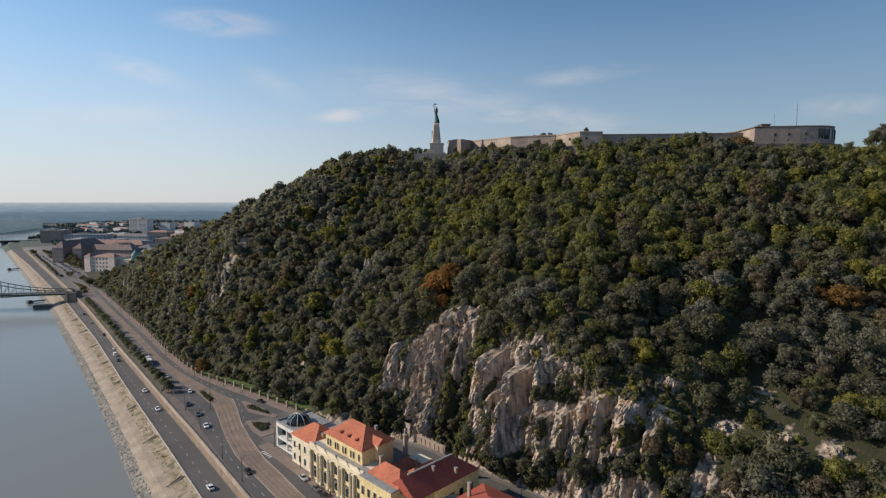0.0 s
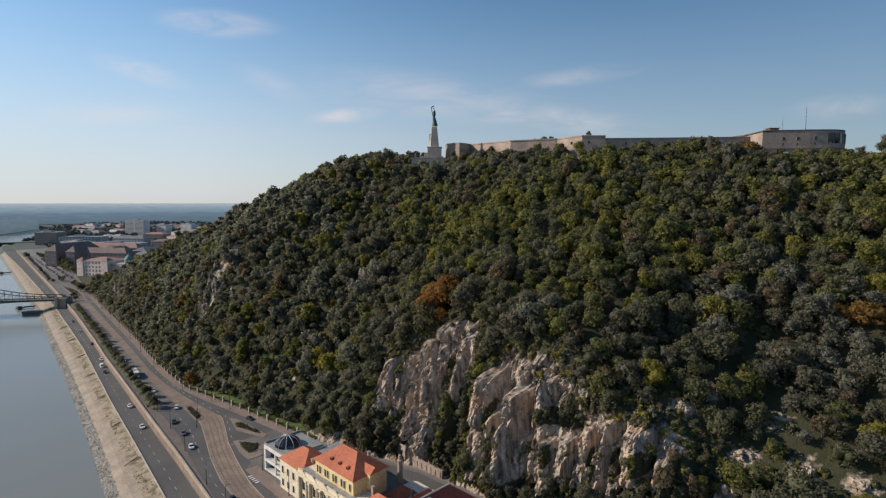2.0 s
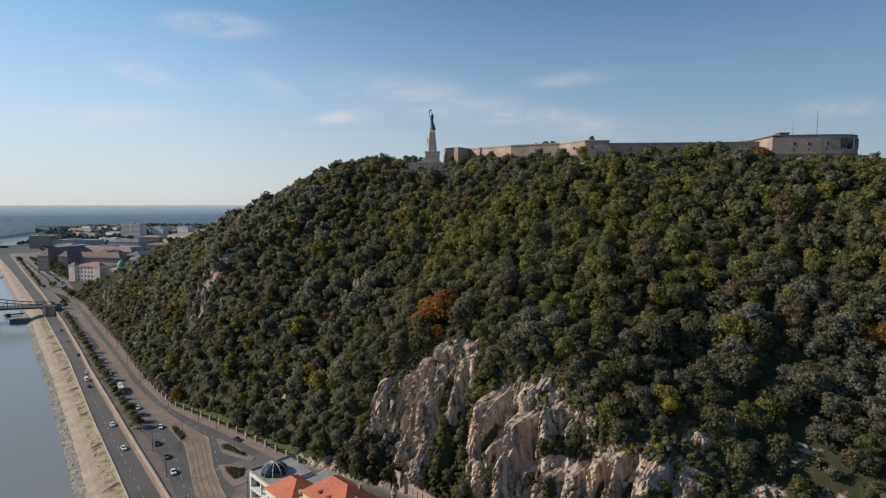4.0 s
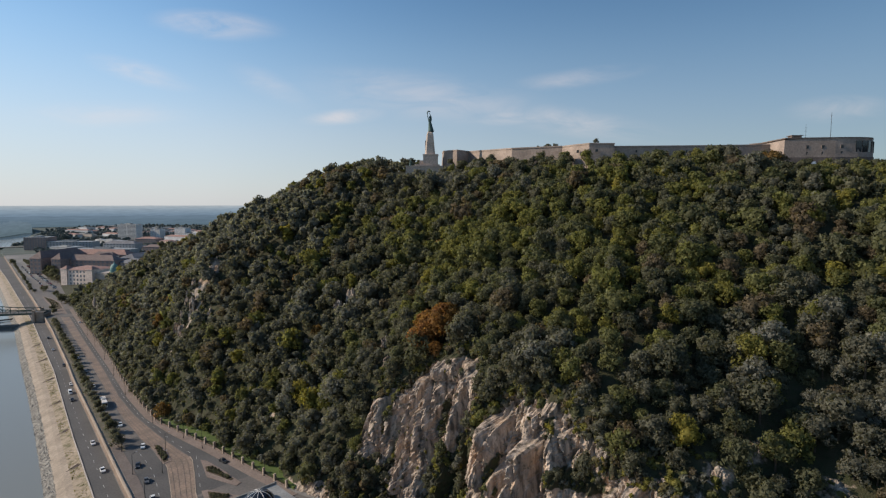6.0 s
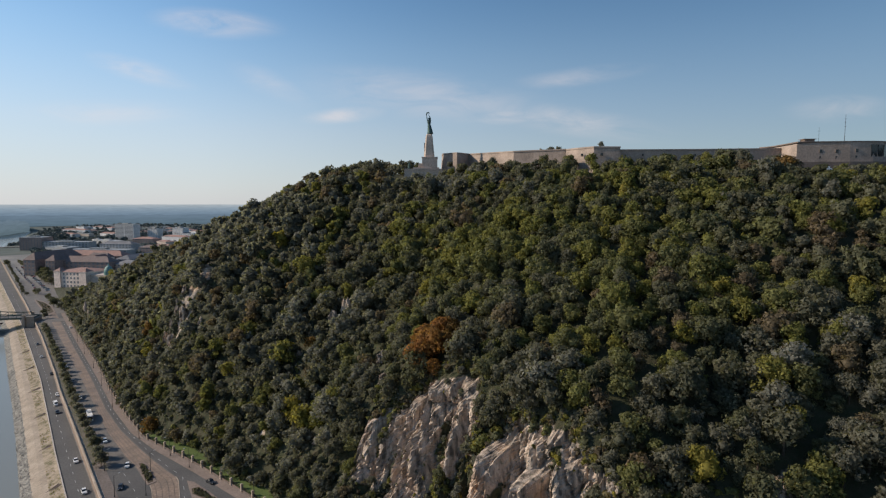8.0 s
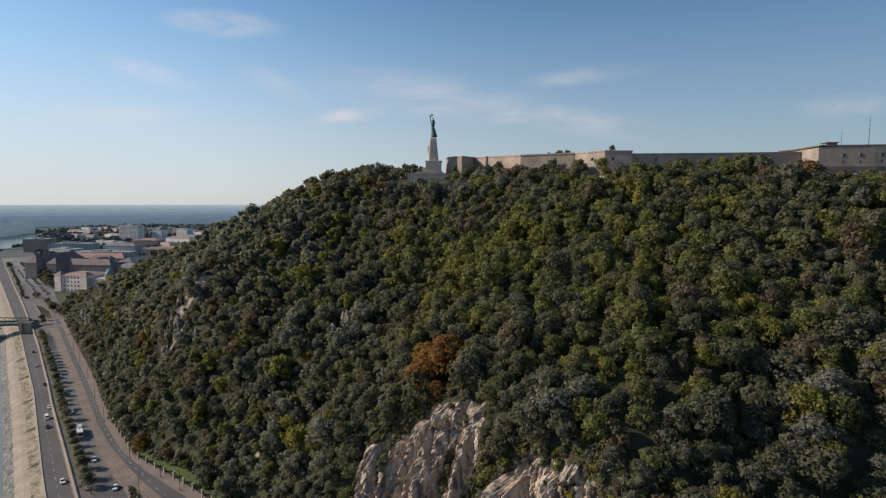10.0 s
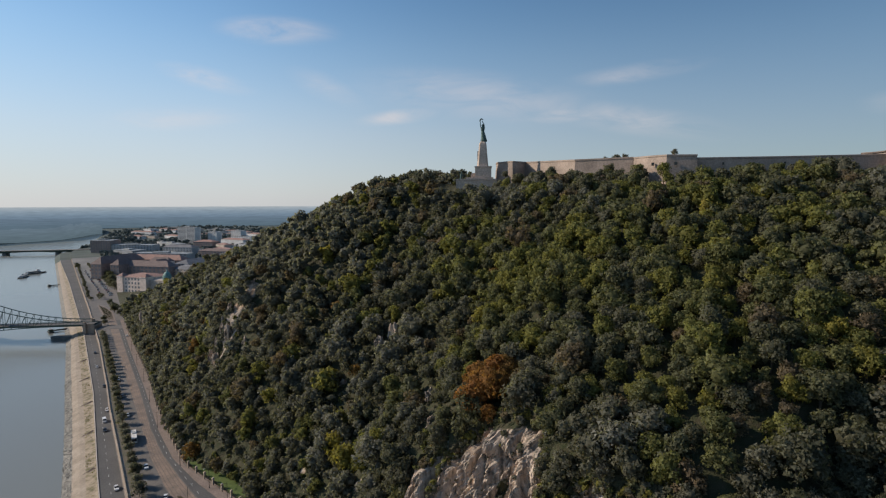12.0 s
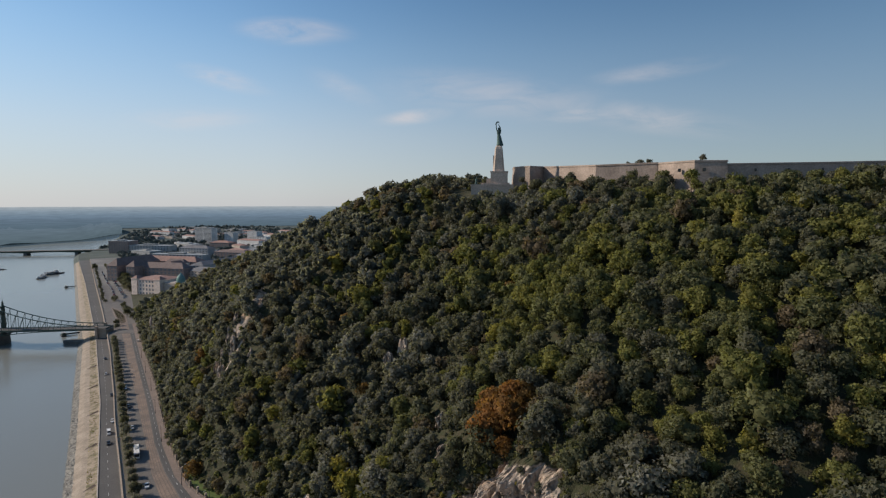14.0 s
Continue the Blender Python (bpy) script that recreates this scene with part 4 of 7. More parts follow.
rg = random.Random(5)
wood_near, wood_far, scrub = Batch(), Batch(), Batch()
single = 0
STEP = 6.5
u = -760.0
while u < 14:
    w = 1.2 + 5.0 * math.exp(-((u + 276) / 32) ** 2) + 2.5 * math.exp(-((u + 220) / 13) ** 2) + rg.uniform(0, 2.5)
    while w < (240 if u > -260 else 210):
        uu, ww = u + rg.uniform(-2.2, 2.2), w + rg.uniform(-1.2, 1.2)
        f = float(hill_foot(uu))
        slope = (hill_height(uu, f + ww + 2) - hill_height(uu, f + ww)) / 2
        step = STEP if uu > -300 else 7.2
        w += step / math.sqrt(1 + slope * slope)
        x, y, z, b = slope_point(uu, ww)
        if fort_keepout(x, y) or z < 0.2:
            continue
        tint = tree_tint(rg, uu, ww, z)
        if b > 0.5 or before_patch(x, y, z):
            if rg.random() < (0.75 if b < 0.7 else 0.12):
                scrub.add(SHRUBS[rg.randrange(4)], x, y, z, rg.uniform(1.0, 2.4), rg.uniform(0, 6.28), min(0.72, tint + rg.choice((0.0, 0.1, 0.3))))
            if b < 0.5:
                for k in range(4):
                    x, y, z, b = slope_point(uu + rg.uniform(-3, 3), ww + rg.uniform(-2.5, 2.5))
                    scrub.add(SHRUBS[k], x, y, z + 0.2, rg.uniform(1.2, 2.1), rg.uniform(0, 6.28), min(0.72, tint + rg.choice((0.0, 0.1, 0.3))))
            continue
        small = 0.6 if -214 < uu < -40 and ww < 30 and z < crag_top(uu) else 1.0
        r = min(6.4, (4.2 if uu > -280 else 4.0) * math.exp(rg.gauss(0, 0.26))) * small * (0.8 if z < 20 and uu < -200 else 1.0)
        lift = rg.uniform(0.55, 1.1)
        if x > 175 and y > 285:
            r, lift = r * 0.8, 0.45
        if any(((x - a) / c) ** 2 + ((y - d) / e) ** 2 < 1 for a, d, c, e in RUST):
            tint = rg.choice((0.79, 0.83, 0.86, 0.88))
        if -125 < uu < -35 and 34 < ww < 86 and single < 300:
            single += 1
            kind = "rust-orange" if tint > 0.78 else "yellowing" if tint > 0.55 else "olive-green" if tint > 0.33 else "dark green"
            tree(x, y, z, r, tint, kind + " broadleaf tree in the hillside wood", "trees of the hillside wood", lift, "tree", single)
        elif uu > -300:
            wood_near.add(NEAR_CROWNS[rg.randrange(8)] if uu > -215 and ww < 110 else MID_CROWNS[rg.randrange(10)], x, y, z + r * lift, r, rg.uniform(0, 6.28), tint, rg.uniform(0.9, 1.15))
        else:
            wood_far.add((MID_CROWNS if uu > -380 and ww < 60 else FAR_CROWNS)[rg.randrange(10)], x, y, z + r * lift, r, rg.uniform(0, 6.28), tint, rg.uniform(0.9, 1.15))
    u += STEP if u > -300 else 7.2
for k in range(1500):
    uu = rg.uniform(-520, -150)
    ww = 1.5 + 5.5 * math.exp(-((uu + 276) / 32) ** 2) + 4.5 * math.exp(-((uu + 220) / 13) ** 2) + 40 * rg.random() ** 1.5
    x, y, z, b = slope_point(uu, ww)
    if b < 0.55:
        scrub.add(SHRUBS[k % 4], x, y, z + 0.3, rg.uniform(0.9, 1.9), rg.uniform(0, 6.28), rg.uniform(0.05, 0.5))
for k in range(2600):
    uu, z = rg.uniform(-208, -42), rg.uniform(1, 52)
    if z > crag_top(uu) + 1:
        continue
    b = crag_bare(uu, z)
    x, y, z = cliff_point(uu, z)
    if b < 0.5 and z < 24 and rg.random() < 0.14:
        wood_near.add(FAR_CROWNS[k % 10], x, y, z + 1.0, rg.uniform(1.5, 2.6), rg.uniform(0, 6.28), tree_tint(rg, uu, 5, z))
    elif b < 0.56 or rg.random() < 0.09:
        scrub.add(SHRUBS[k % 4], x, y, z + 0.2, rg.uniform(0.6, 1.7) * (1.0 if b < 0.56 else 0.6), rg.uniform(0, 6.28), rg.choice((0.1, 0.2, 0.3, 0.45, 0.6, 0.69, 0.75)))
for k in range(520):
    uu = rg.uniform(-190, -56)
    x, y, z = cliff_point(uu, float(crag_top(uu)) + rg.uniform(0.8 if -168 < uu < -144 else -2.0, 5.0))
    scrub.add(SHRUBS[k % 4], x, y, z + 0.3, rg.uniform(0.9, 2.3), rg.uniform(0, 6.28), rg.choice((0.1, 0.2, 0.35, 0.45, 0.6, 0.75)))
wood_near.link("wood", "dense mixed green and yellowing broadleaf wood covering the hillside", "wood")
wood_far.link("wood", "haze-paled grey-green broadleaf wood on the river slope of the hill", "wood")
scrub.link("scrub", "low green scrub clinging to the limestone cliff", "shrubs")
# streets along the river and the hill foot
road_u = np.arange(-700, 240, 6.0)
tram_left = line([-700, -650, -547, -437, -366, -333, -298, -281, -260, -242, -220, -200, -181, -165, -100, 240], [145, 140, 129.6, 118.5, 110.9, 107.2, 105.5, 105.5, 104.7, 99.8, 93.3, 88.8, 86.9, 85.4, 78.5, 51])
tram_right = line([-700, -650, -544, -434, -365, -330, -298, -275, -260, -245, -229, -209, -192, -175, -160, -100, 240], [152, 146.5, 134.6, 123, 114.5, 112, 112.2, 113, 114.3, 109.5, 103.9, 98.9, 95.3, 93.6, 91.8, 85.5, 58])
lane_left = line([-302, -294.6, -270, -250, -226, -205, -187, -172, -100, 240], [97, 96.2, 94.1, 92, 87.5, 84.2, 81.8, 80.2, 73.5, 49])
hill_pavement = line([-700, -541, -432, -361, -322, -293, -262, -231, -199], [156, 137.8, 126, 117.4, 114.8, 116.6, 120.8, 124.2, 128.2])
bath_pavement = line([-202, -160, 60], [98.6, 97.2, 73])
strip("quay_road", np.arange(-1500, 240, 8.0), lambda u: quay_left(u) + 0.6, lambda u: quay_wall(u) - 0.4, -3.97, ASPHALT, "dark asphalt quay road beside the river below a stone wall")
strip("kerb", np.arange(-1500, 240, 8.0), lambda u: quay_left(u) + 0.1, lambda u: quay_left(u) + 0.5, -3.62, KERB_STONE, "low pale stone kerb between quay road and river slope", "kerb", 0.5)
strip("promenade", np.arange(-1300, 240, 8.0), lambda u: quay_wall(u) + 0.05, lambda u: quay_wall(u) + 1.5, 0.14, PALE_STONE, "pale stone promenade on top of the quay wall", "promenade", 0.4)
strip("parapet", np.arange(-1300, 240, 8.0), lambda u: quay_wall(u) - 0.2, lambda u: quay_wall(u) + 0.35, 1.0, PALE_STONE, "low pale stone parapet along the quay wall", "parapet", 1.6)
strip("tree_verge", np.arange(-660, -285, 6.0), lambda u: quay_wall(u) + 1.5, lambda u: quay_wall(u) + 6.2, 0.10, VERGE, "strip of bare earth under the street trees", "verge", 0.15)
strip("road", np.arange(-1000, 240, 6.0), lambda u: quay_wall(u) + 1.5, lambda u: hill_foot(u) - 0.2 if u > -660 else hill_foot(u) + 12, 0.03, ASPHALT_OLD, "worn grey asphalt street along the hill foot")
strip("tram_bed", road_u, tram_left, tram_right, 0.06, TRAM_BED, "reddish stone-paved tram bed with sunken rails", "tramway")
strip("carriageway", np.arange(-690, -222, 6.0), lambda u: tram_right(u) + 0.5, lambda u: max(float(tram_right(u)) + 0.6, float(hill_pavement(u)) - 0.05), 0.045, ASPHALT, "darker asphalt lane between tram bed and hill pavement")
strip("pavement", np.arange(-690, -199, 4.0), hill_pavement, lambda u: hill_foot(u) - 0.4, 0.17, PAVING, "reddish paved pavement beside the fence at the hill foot", "pavement", 0.25)
strip("pavement", np.arange(-202, 60, 6.0), bath_pavement, lambda u: 103.6 + (u + 202) * -0.07, 0.17, PAVING, "reddish pavement in front of the bath house", "pavement", 0.25)
strip("back_lane", np.arange(-206, 60, 6.0), lambda u: hill_foot(u) - 8.5, lambda u: hill_foot(u) - 2.2, 0.05, ASPHALT, "narrow asphalt lane behind the bath house under the cliff")

strip("pavement", np.arange(-302, 60, 6.0), lambda u: quay_wall(u) + 1.5, lane_left, 0.16, PAVING_DULL, "dull pinkish pavement between promenade wall and street", "pavement", 0.2)
strip("carriageway", np.arange(-300, 100, 4.0), lambda u: lane_left(u) + 0.1, lambda u: tram_left(u) - 0.45, 0.045, ASPHALT, "grey asphalt lane between promenade pavement and tram bed")
strip("carriageway", np.arange(-226, 60, 4.0), lambda u: tram_right(u) + 0.5, lambda u: bath_pavement(u) - 0.05 if u > -204 else tram_right(u) + 4.5, 0.042, ASPHALT, "grey asphalt lane between tram bed and bath house")
for edge, off in ((tram_left, -0.4), (tram_right, 0.05)):
    strip("tram_kerb", np.arange(-262, 100, 4.0), lambda u: edge(u) + off, lambda u: edge(u) + off + 0.32, 0.14, PALE_STONE, "thin pale stone kerb beside the tram bed", "kerb", 0.2)

# rails: two tracks in the tram bed
for k, off in enumerate((0.14, 0.36, 0.62, 0.84)):
    strip("rail", road_u, lambda u: tram_left(u) + off * (tram_right(u) - tram_left(u)) - 0.07, lambda u: tram_left(u) + off * (tram_right(u) - tram_left(u)) + 0.07, 0.085, RAIL_STEEL, "worn steel tram rail set in the paving", "rail")


def dashes(name, us, at, z, length, width, mat, label):
    bm = bmesh.new()
    for u in us:
        v0, v1 = float(at(u)), float(at(u + length))
        c = [xy(u, v0 - width), xy(u + length, v1 - width), xy(u + length, v1 + width), xy(u, v0 + width)]
        f = bm.faces.new([bm.verts.new((*p, z)) for p in c])
        f.normal_update()
        if f.normal.z < 0:
            f.normal_flip()
    return tagged(part(name, bm, mat), label, "road marking", kind="structure")


dashes("lane_marking", np.arange(-900, 100, 9.0), lambda u: quay_left(u) * 0.52 + quay_wall(u) * 0.48, -3.955, 2.6, 0.06, PAINT_WHITE, "dashed white lane line on the quay road")
dashes("lane_marking", np.arange(-660, -230, 8.0), lambda u: tram_right(u) + 2.0, 0.06, 2.6, 0.06, PAINT_WHITE, "dashed white lane line on the hill-foot street")
dashes("lane_marking", np.arange(-280, -120, 8.0), lambda u: lane_left(u) * 0.5 + tram_left(u) * 0.5, 0.06, 2.6, 0.06, PAINT_WHITE, "dashed white lane line beside the promenade")
bm = bmesh.new()
for k in range(5):
    box(bm, -196.5 + k * 1.5, -195.8 + k * 1.5, 96.8, 100.2, 0.06, 0.075)
for v in bm.verts:
    v.co.xyz = (*xy(v.co.x, v.co.y), v.co.z)
tagged(part("zebra_crossing", bm, PAINT_WHITE), "white striped pedestrian crossing before the bath house", "road marking", kind="structure")


# planted traffic islands
HEDGE_TINT = 0.22
hedge_rg = random.Random(3)


def island(outline, planted, hedge=True, label="kerbed traffic island with a low dark hedge"):
    cx, cy = sum(p[0] for p in outline) / len(outline), sum(p[1] for p in outline) / len(outline)
    t = thing("traffic_island", UV @ pose(cx, cy, 0), label, "traffic island", "traffic islands of the junction")
    rim, loc = ([(p[0] - cx, p[1] - cy) for p in ring] for ring in (outline, planted))
    rim, loc = (ring[::-1] if sum(a[0] * b[1] - a[1] * b[0] for a, b in zip(ring, ring[1:] + ring[:1])) < 0 else ring for ring in (rim, loc))
    part("kerb", prism(bmesh.new(), rim, -0.1, 0.2), PAVING, t)
    part("bed", prism(bmesh.new(), loc, 0.2, 0.28), SOIL, t)
    if hedge:
        b = Batch()
        n = len(loc)
        mx, my = sum(p[0] for p in loc) / n, sum(p[1] for p in loc) / n
        for k in range(60):
            i = hedge_rg.randrange(n)
            p, q, f, s = loc[i], loc[(i + 1) % n], hedge_rg.random(), hedge_rg.random() ** 0.5 * 0.8
            b.add(SHRUBS[k % 4], mx + s * (p[0] + (q[0] - p[0]) * f - mx), my + s * (p[1] + (q[1] - p[1]) * f - my), 0.5, hedge_rg.uniform(0.5, 0.85), hedge_rg.uniform(0, 6), HEDGE_TINT + hedge_rg.uniform(-0.1, 0.1))
        part("hedge", mesh_arrays("hedge", np.concatenate(b.v), np.concatenate(b.q), np.concatenate(b.t), np.concatenate(b.m), LEAF, np.concatenate(b.c)), None, t, "clipped dark green hedge")


island([(-286.2, 107.0), (-284.5, 109.3), (-272, 108.9), (-263.2, 107.3), (-262.8, 103.9), (-273, 104.6)], [(-285, 107.3), (-283.8, 108.6), (-272, 108.2), (-264.4, 106.5), (-264, 104.6), (-273, 105.4)])
island([(-255.4, 116.3), (-252.2, 117.9), (-239, 119.2), (-225.1, 119.8), (-224, 117.4), (-238.9, 112.2)], [(-247.7, 115.2), (-246.7, 117.6), (-229.6, 119.0), (-229.5, 117.6), (-243.5, 113.9)])
island([(-229.6, 106.4), (-228.8, 108.4), (-216, 115.1), (-209.0, 110.5), (-208.8, 103.3), (-217.6, 103.7)], [(-227.5, 107.9), (-219.3, 113.0), (-213.4, 108.8), (-214.1, 105.8), (-222, 106.3)])


island([(-692, 143.5), (-698, 152), (-740, 156.5), (-778, 156), (-806, 151), (-775, 148), (-735, 145.5)], [(-697, 146), (-702, 151), (-740, 155), (-776, 154.5), (-798, 151), (-773, 149.3), (-736, 147)], True, "long kerbed island with a dark hedge at the bridgehead")


# fence of stone posts with iron railings at the hill foot
def fence():
    t = thing("fence", UV, "long fence of pale stone posts and dark iron railings", "fence")
    post_bm = bmesh.new()
    box(post_bm, -0.42, 0.42, -0.42, 0.42, -0.3, 2.5)
    box(post_bm, -0.52, 0.52, -0.52, 0.52, 2.5, 2.75)
    box(post_bm, -0.34, 0.34, -0.34, 0.34, 2.75, 3.1)
    box(post_bm, -0.52, 0.52, -0.52, 0.52, -0.3, 0.45)
    post = bpy.data.meshes.new("post")
    post_bm.to_mesh(post)
    post_bm.free()
    post.materials.append(PALE_STONE)
    u, last = -650.0, None
    while u < -202:
        v = float(hill_foot(u)) + 0.1
        part("post", post, None, t, m=Matrix.Translation((u, v, 0)))
        if last:
            d = math.hypot(u - last[0], v - last[1])
            m = Matrix.Translation((last[0], last[1], 0)) @ Matrix.Rotation(math.atan2(v - last[1], u - last[0]), 4, "Z")
            bm = boxes((0.4, d - 0.4, -0.16, 0.16, -0.3, 0.75))
            part("low_wall", bm, FORT_DARK, t, m=m)
            bm = boxes((0.4, d - 0.4, -0.03, 0.03, 1.0, 1.06), (0.4, d - 0.4, -0.03, 0.03, 2.0, 2.06))
            for k in range(int((d - 0.8) / 0.3)):
                x = 0.55 + k * 0.3
                box(bm, x - 0.02, x + 0.02, -0.02, 0.02, 0.75, 2.2)
            part("railing", bm, IRON, t, m=m)
        last = (u, v)
        u += 7.6
    return t


fence()

# lawn behind the fence
strip("lawn", np.arange(-322, -203, 4.0), lambda u: hill_foot(u) + 0.8, lambda u: hill_foot(u) + 2.5 + 5.5 * math.exp(-((u + 276) / 30) ** 2) + 5.0 * math.exp(-((u + 220) / 12) ** 2), 1.1, GRASS, "bright mown lawn strip behind the fence", "lawn", 1.2)


# street lamps and tram-wire masts
def lamp_mesh():
    pole = tube(bmesh.new(), (0, 0, -0.2), (0, 0, 8.6), 0.13, 0.07, 8)
    tube(pole, (0, 0, -0.2), (0, 0, 0.9), 0.2, 0.18, 8)
    arm = tube(bmesh.new(), (0, 0, 8.4), (0, 1.7, 9.0), 0.05, 0.04)
    head = boxes((-0.16, 0.16, 1.4, 2.2, 8.94, 9.1))
    return pole, arm, head


lamp0 = thing("street_lamp", UV @ pose(-273.3, 108.4, 0), "slim grey street lamp beside the tram bed", "street lamp", "street lamps along the street")
for nm, bmx, mt in zip(("pole", "arm", "lamp_head"), lamp_mesh(), (IRON, IRON, ZINC)):
    part(nm, bmx, mt, lamp0)
for u, v, r in ((-312, 115.4, 0), (-283, 119.4, 180), (-266, 121.2, 180), (-235, 88.6, 0), (-201.8, 84.0, 0), (-180, 81.6, 0), (-288, 95.2, 0), (-262, 92.2, 0), (-173.6, 100.9, 180), (-196.8, 103.0, 180), (-150, 98.2, 180), (-366, 118.0, 180), (-410, 123.5, 180), (-455, 129.5, 180), (-500, 134, 180), (-545, 139, 180), (-255, 101.0, 0), (-224, 129.2, 180), (-132, 140.5, 180), (-104, 142, 180)):
    copy_thing(lamp0, UV @ pose(u, v, 0, 0, 0, r))

# street trees in the verge
st_rg = random.Random(8)
u = -624.0
k = 0
while u < -288:
    k += 1
    r = st_rg.uniform(2.2, 3.1) * (1.25 if u > -315 else 1.0)
    x, y = xy(u, float(quay_wall(u)) + 4.4)
    tree(x, y, 0.1, r, st_rg.uniform(0.05, 0.3), "small dark green street tree beside the promenade", "street trees along the promenade", 0.95, "street_tree", k)
    u += st_rg.uniform(8.0, 11.5)
for u, v, r in ((-715, 160, 4), (-735, 157, 5), (-760, 160, 4.5), (-690, 141, 3.5), (-672, 139, 3.2), (-790, 162, 4), (-845, 161, 3.6), (-858, 160, 3.2)):
    k += 1
    x, y = xy(u, v)
    tree(x, y, 0.1, r, st_rg.uniform(0.05, 0.25), "dark green tree on the bridgehead square", "trees on the square", 0.9, "street_tree", k)
for i in range(22):
    u = -845 - i * 21 + st_rg.uniform(-5, 5)
    for v in (148.5 + (-u - 845) * 0.081, 183 + (-u - 845) * 0.045):
        x, y = xy(u, v + st_rg.uniform(-1, 1))
        if u < -960 or v < 170:
            k += 1
            tree(x, y, 0.1, st_rg.uniform(3.2, 4.8) * (0.6 if v < 180 else 1.0), st_rg.uniform(0.1, 0.25), "dark green tree along the embankment street", "trees along the embankment", 0.9, "street_tree", k)
for i in range(17):
    f = i / 16
    x, y = xy(-1290 + 372 * f + st_rg.uniform(-4, 4), 222 - 38 * f + st_rg.uniform(-3, 6))
    k += 1
    tree(x, y, 0.1, st_rg.uniform(5.5, 8.0), st_rg.uniform(0.1, 0.3), "dark green tree before the university buildings", "trees before the university", 0.9, "street_tree", k)
x, y = xy(-316, 121.5)
tree(x, y, 0.5, 4.2, 0.84, "rust-brown tree behind the hill-foot fence", "", 0.7, "tree", 3)


# vehicles
GLASS = DARK_GLASS
TYRE = material("tyre_rubber", (0.02, 0.02, 0.02), None, 0.9, 1.0, 5.0)
CAR_PAINTS = {n: material(n + "_car_paint", c, tuple(v * 0.92 for v in c), 0.3, 0.5, 3.0, spec=0.5) for n, c in (("white", (0.75, 0.75, 0.74)), ("silver", (0.40, 0.41, 0.42)), ("black", (0.025, 0.026, 0.03)), ("grey", (0.12, 0.125, 0.13)), ("red", (0.35, 0.03, 0.03)))}
LIGHT_RED = material("tail_light", (0.35, 0.02, 0.02), None, 0.3, 1.0, 4.0)
LIGHT_CLEAR = material("headlight", (0.6, 0.6, 0.58), None, 0.2, 1.0, 4.0)
car_sources = {}


def profile_body(bm, pts, half, inset=0.0):
    """Extrudes a side outline across the car, narrowed at the top by inset."""
    top = max(p[1] for p in pts)
    sides = []
    for s in (-1, 1):
        sides.append([bm.verts.new((x, s * (half - inset * max(0, (z - 0.6)) / max(0.1, top - 0.6)), z)) for x, z in pts])
    n = len(pts)
    bm.faces.new(sides[0])
    bm.faces.new(sides[1][::-1])
    for i in range(n):
        bm.faces.new((sides[0][i], sides[1][i], sides[1][(i + 1) % n], sides[0][(i + 1) % n]))
    bmesh.ops.recalc_face_normals(bm, faces=bm.faces[:])
    return bm


def car(u, v, heading, paint, z=0.03, van=False, group="cars on the roads"):
    """heading: degrees from the +u direction."""
    key = (paint, van)
    m = UV @ pose(u, v, z, 0, 0, heading)
    if key in car_sources:
        return copy_thing(car_sources[key], m)
    kind = "van" if van else "car"
    t = thing(kind, m, f"{paint} {'delivery van' if van else 'passenger car'} on the asphalt road", kind, group)
    h = 2.1 if van else 1.45
    if van:
        body = [(-2.5, 0.3), (2.5, 0.3), (2.5, 0.95), (1.6, 1.15), (1.1, 2.05), (-2.4, 2.1), (-2.5, 1.9)]
        glass = [(1.02, 1.25), (1.68, 1.2), (1.18, 1.95), (0.55, 1.95)]
    else:
        body = [(-2.1, 0.3), (2.15, 0.3), (2.2, 0.62), (2.0, 0.82), (0.95, 0.95), (-1.75, 0.98), (-2.15, 0.9)]
        glass = [(-1.7, 0.96), (0.98, 0.94), (0.25, 1.42), (-1.25, 1.44)]
    part("body", profile_body(bmesh.new(), body, 0.9, 0.12), CAR_PAINTS[paint], t)
    part("window", profile_body(bmesh.new(), glass, 0.84 if not van else 0.92, 0.14), GLASS, t, "dark tinted glass")
    if not van:
        part("roof", profile_body(bmesh.new(), [(-1.22, 1.43), (0.22, 1.41), (0.1, 1.5), (-1.1, 1.52)], 0.7, 0.05), CAR_PAINTS[paint], t)
    for x in (-1.35, 1.35):
        for y in (-0.82, 0.82):
            part("wheel", tube(bmesh.new(), (x, y - 0.1, 0.33), (x, y + 0.1, 0.33), 0.33, n=10), TYRE, t)
    for y in (-0.62, 0.62):
        part("headlight", boxes((2.12 if not van else 2.45, 2.22 if not van else 2.53, y - 0.18, y + 0.18, 0.62, 0.76)), LIGHT_CLEAR, t)
        part("tail_light", boxes((-2.19 if not van else -2.54, -2.08, y - 0.15, y + 0.15, 0.7, 0.88)), LIGHT_RED, t)
    car_sources[key] = t
    return t


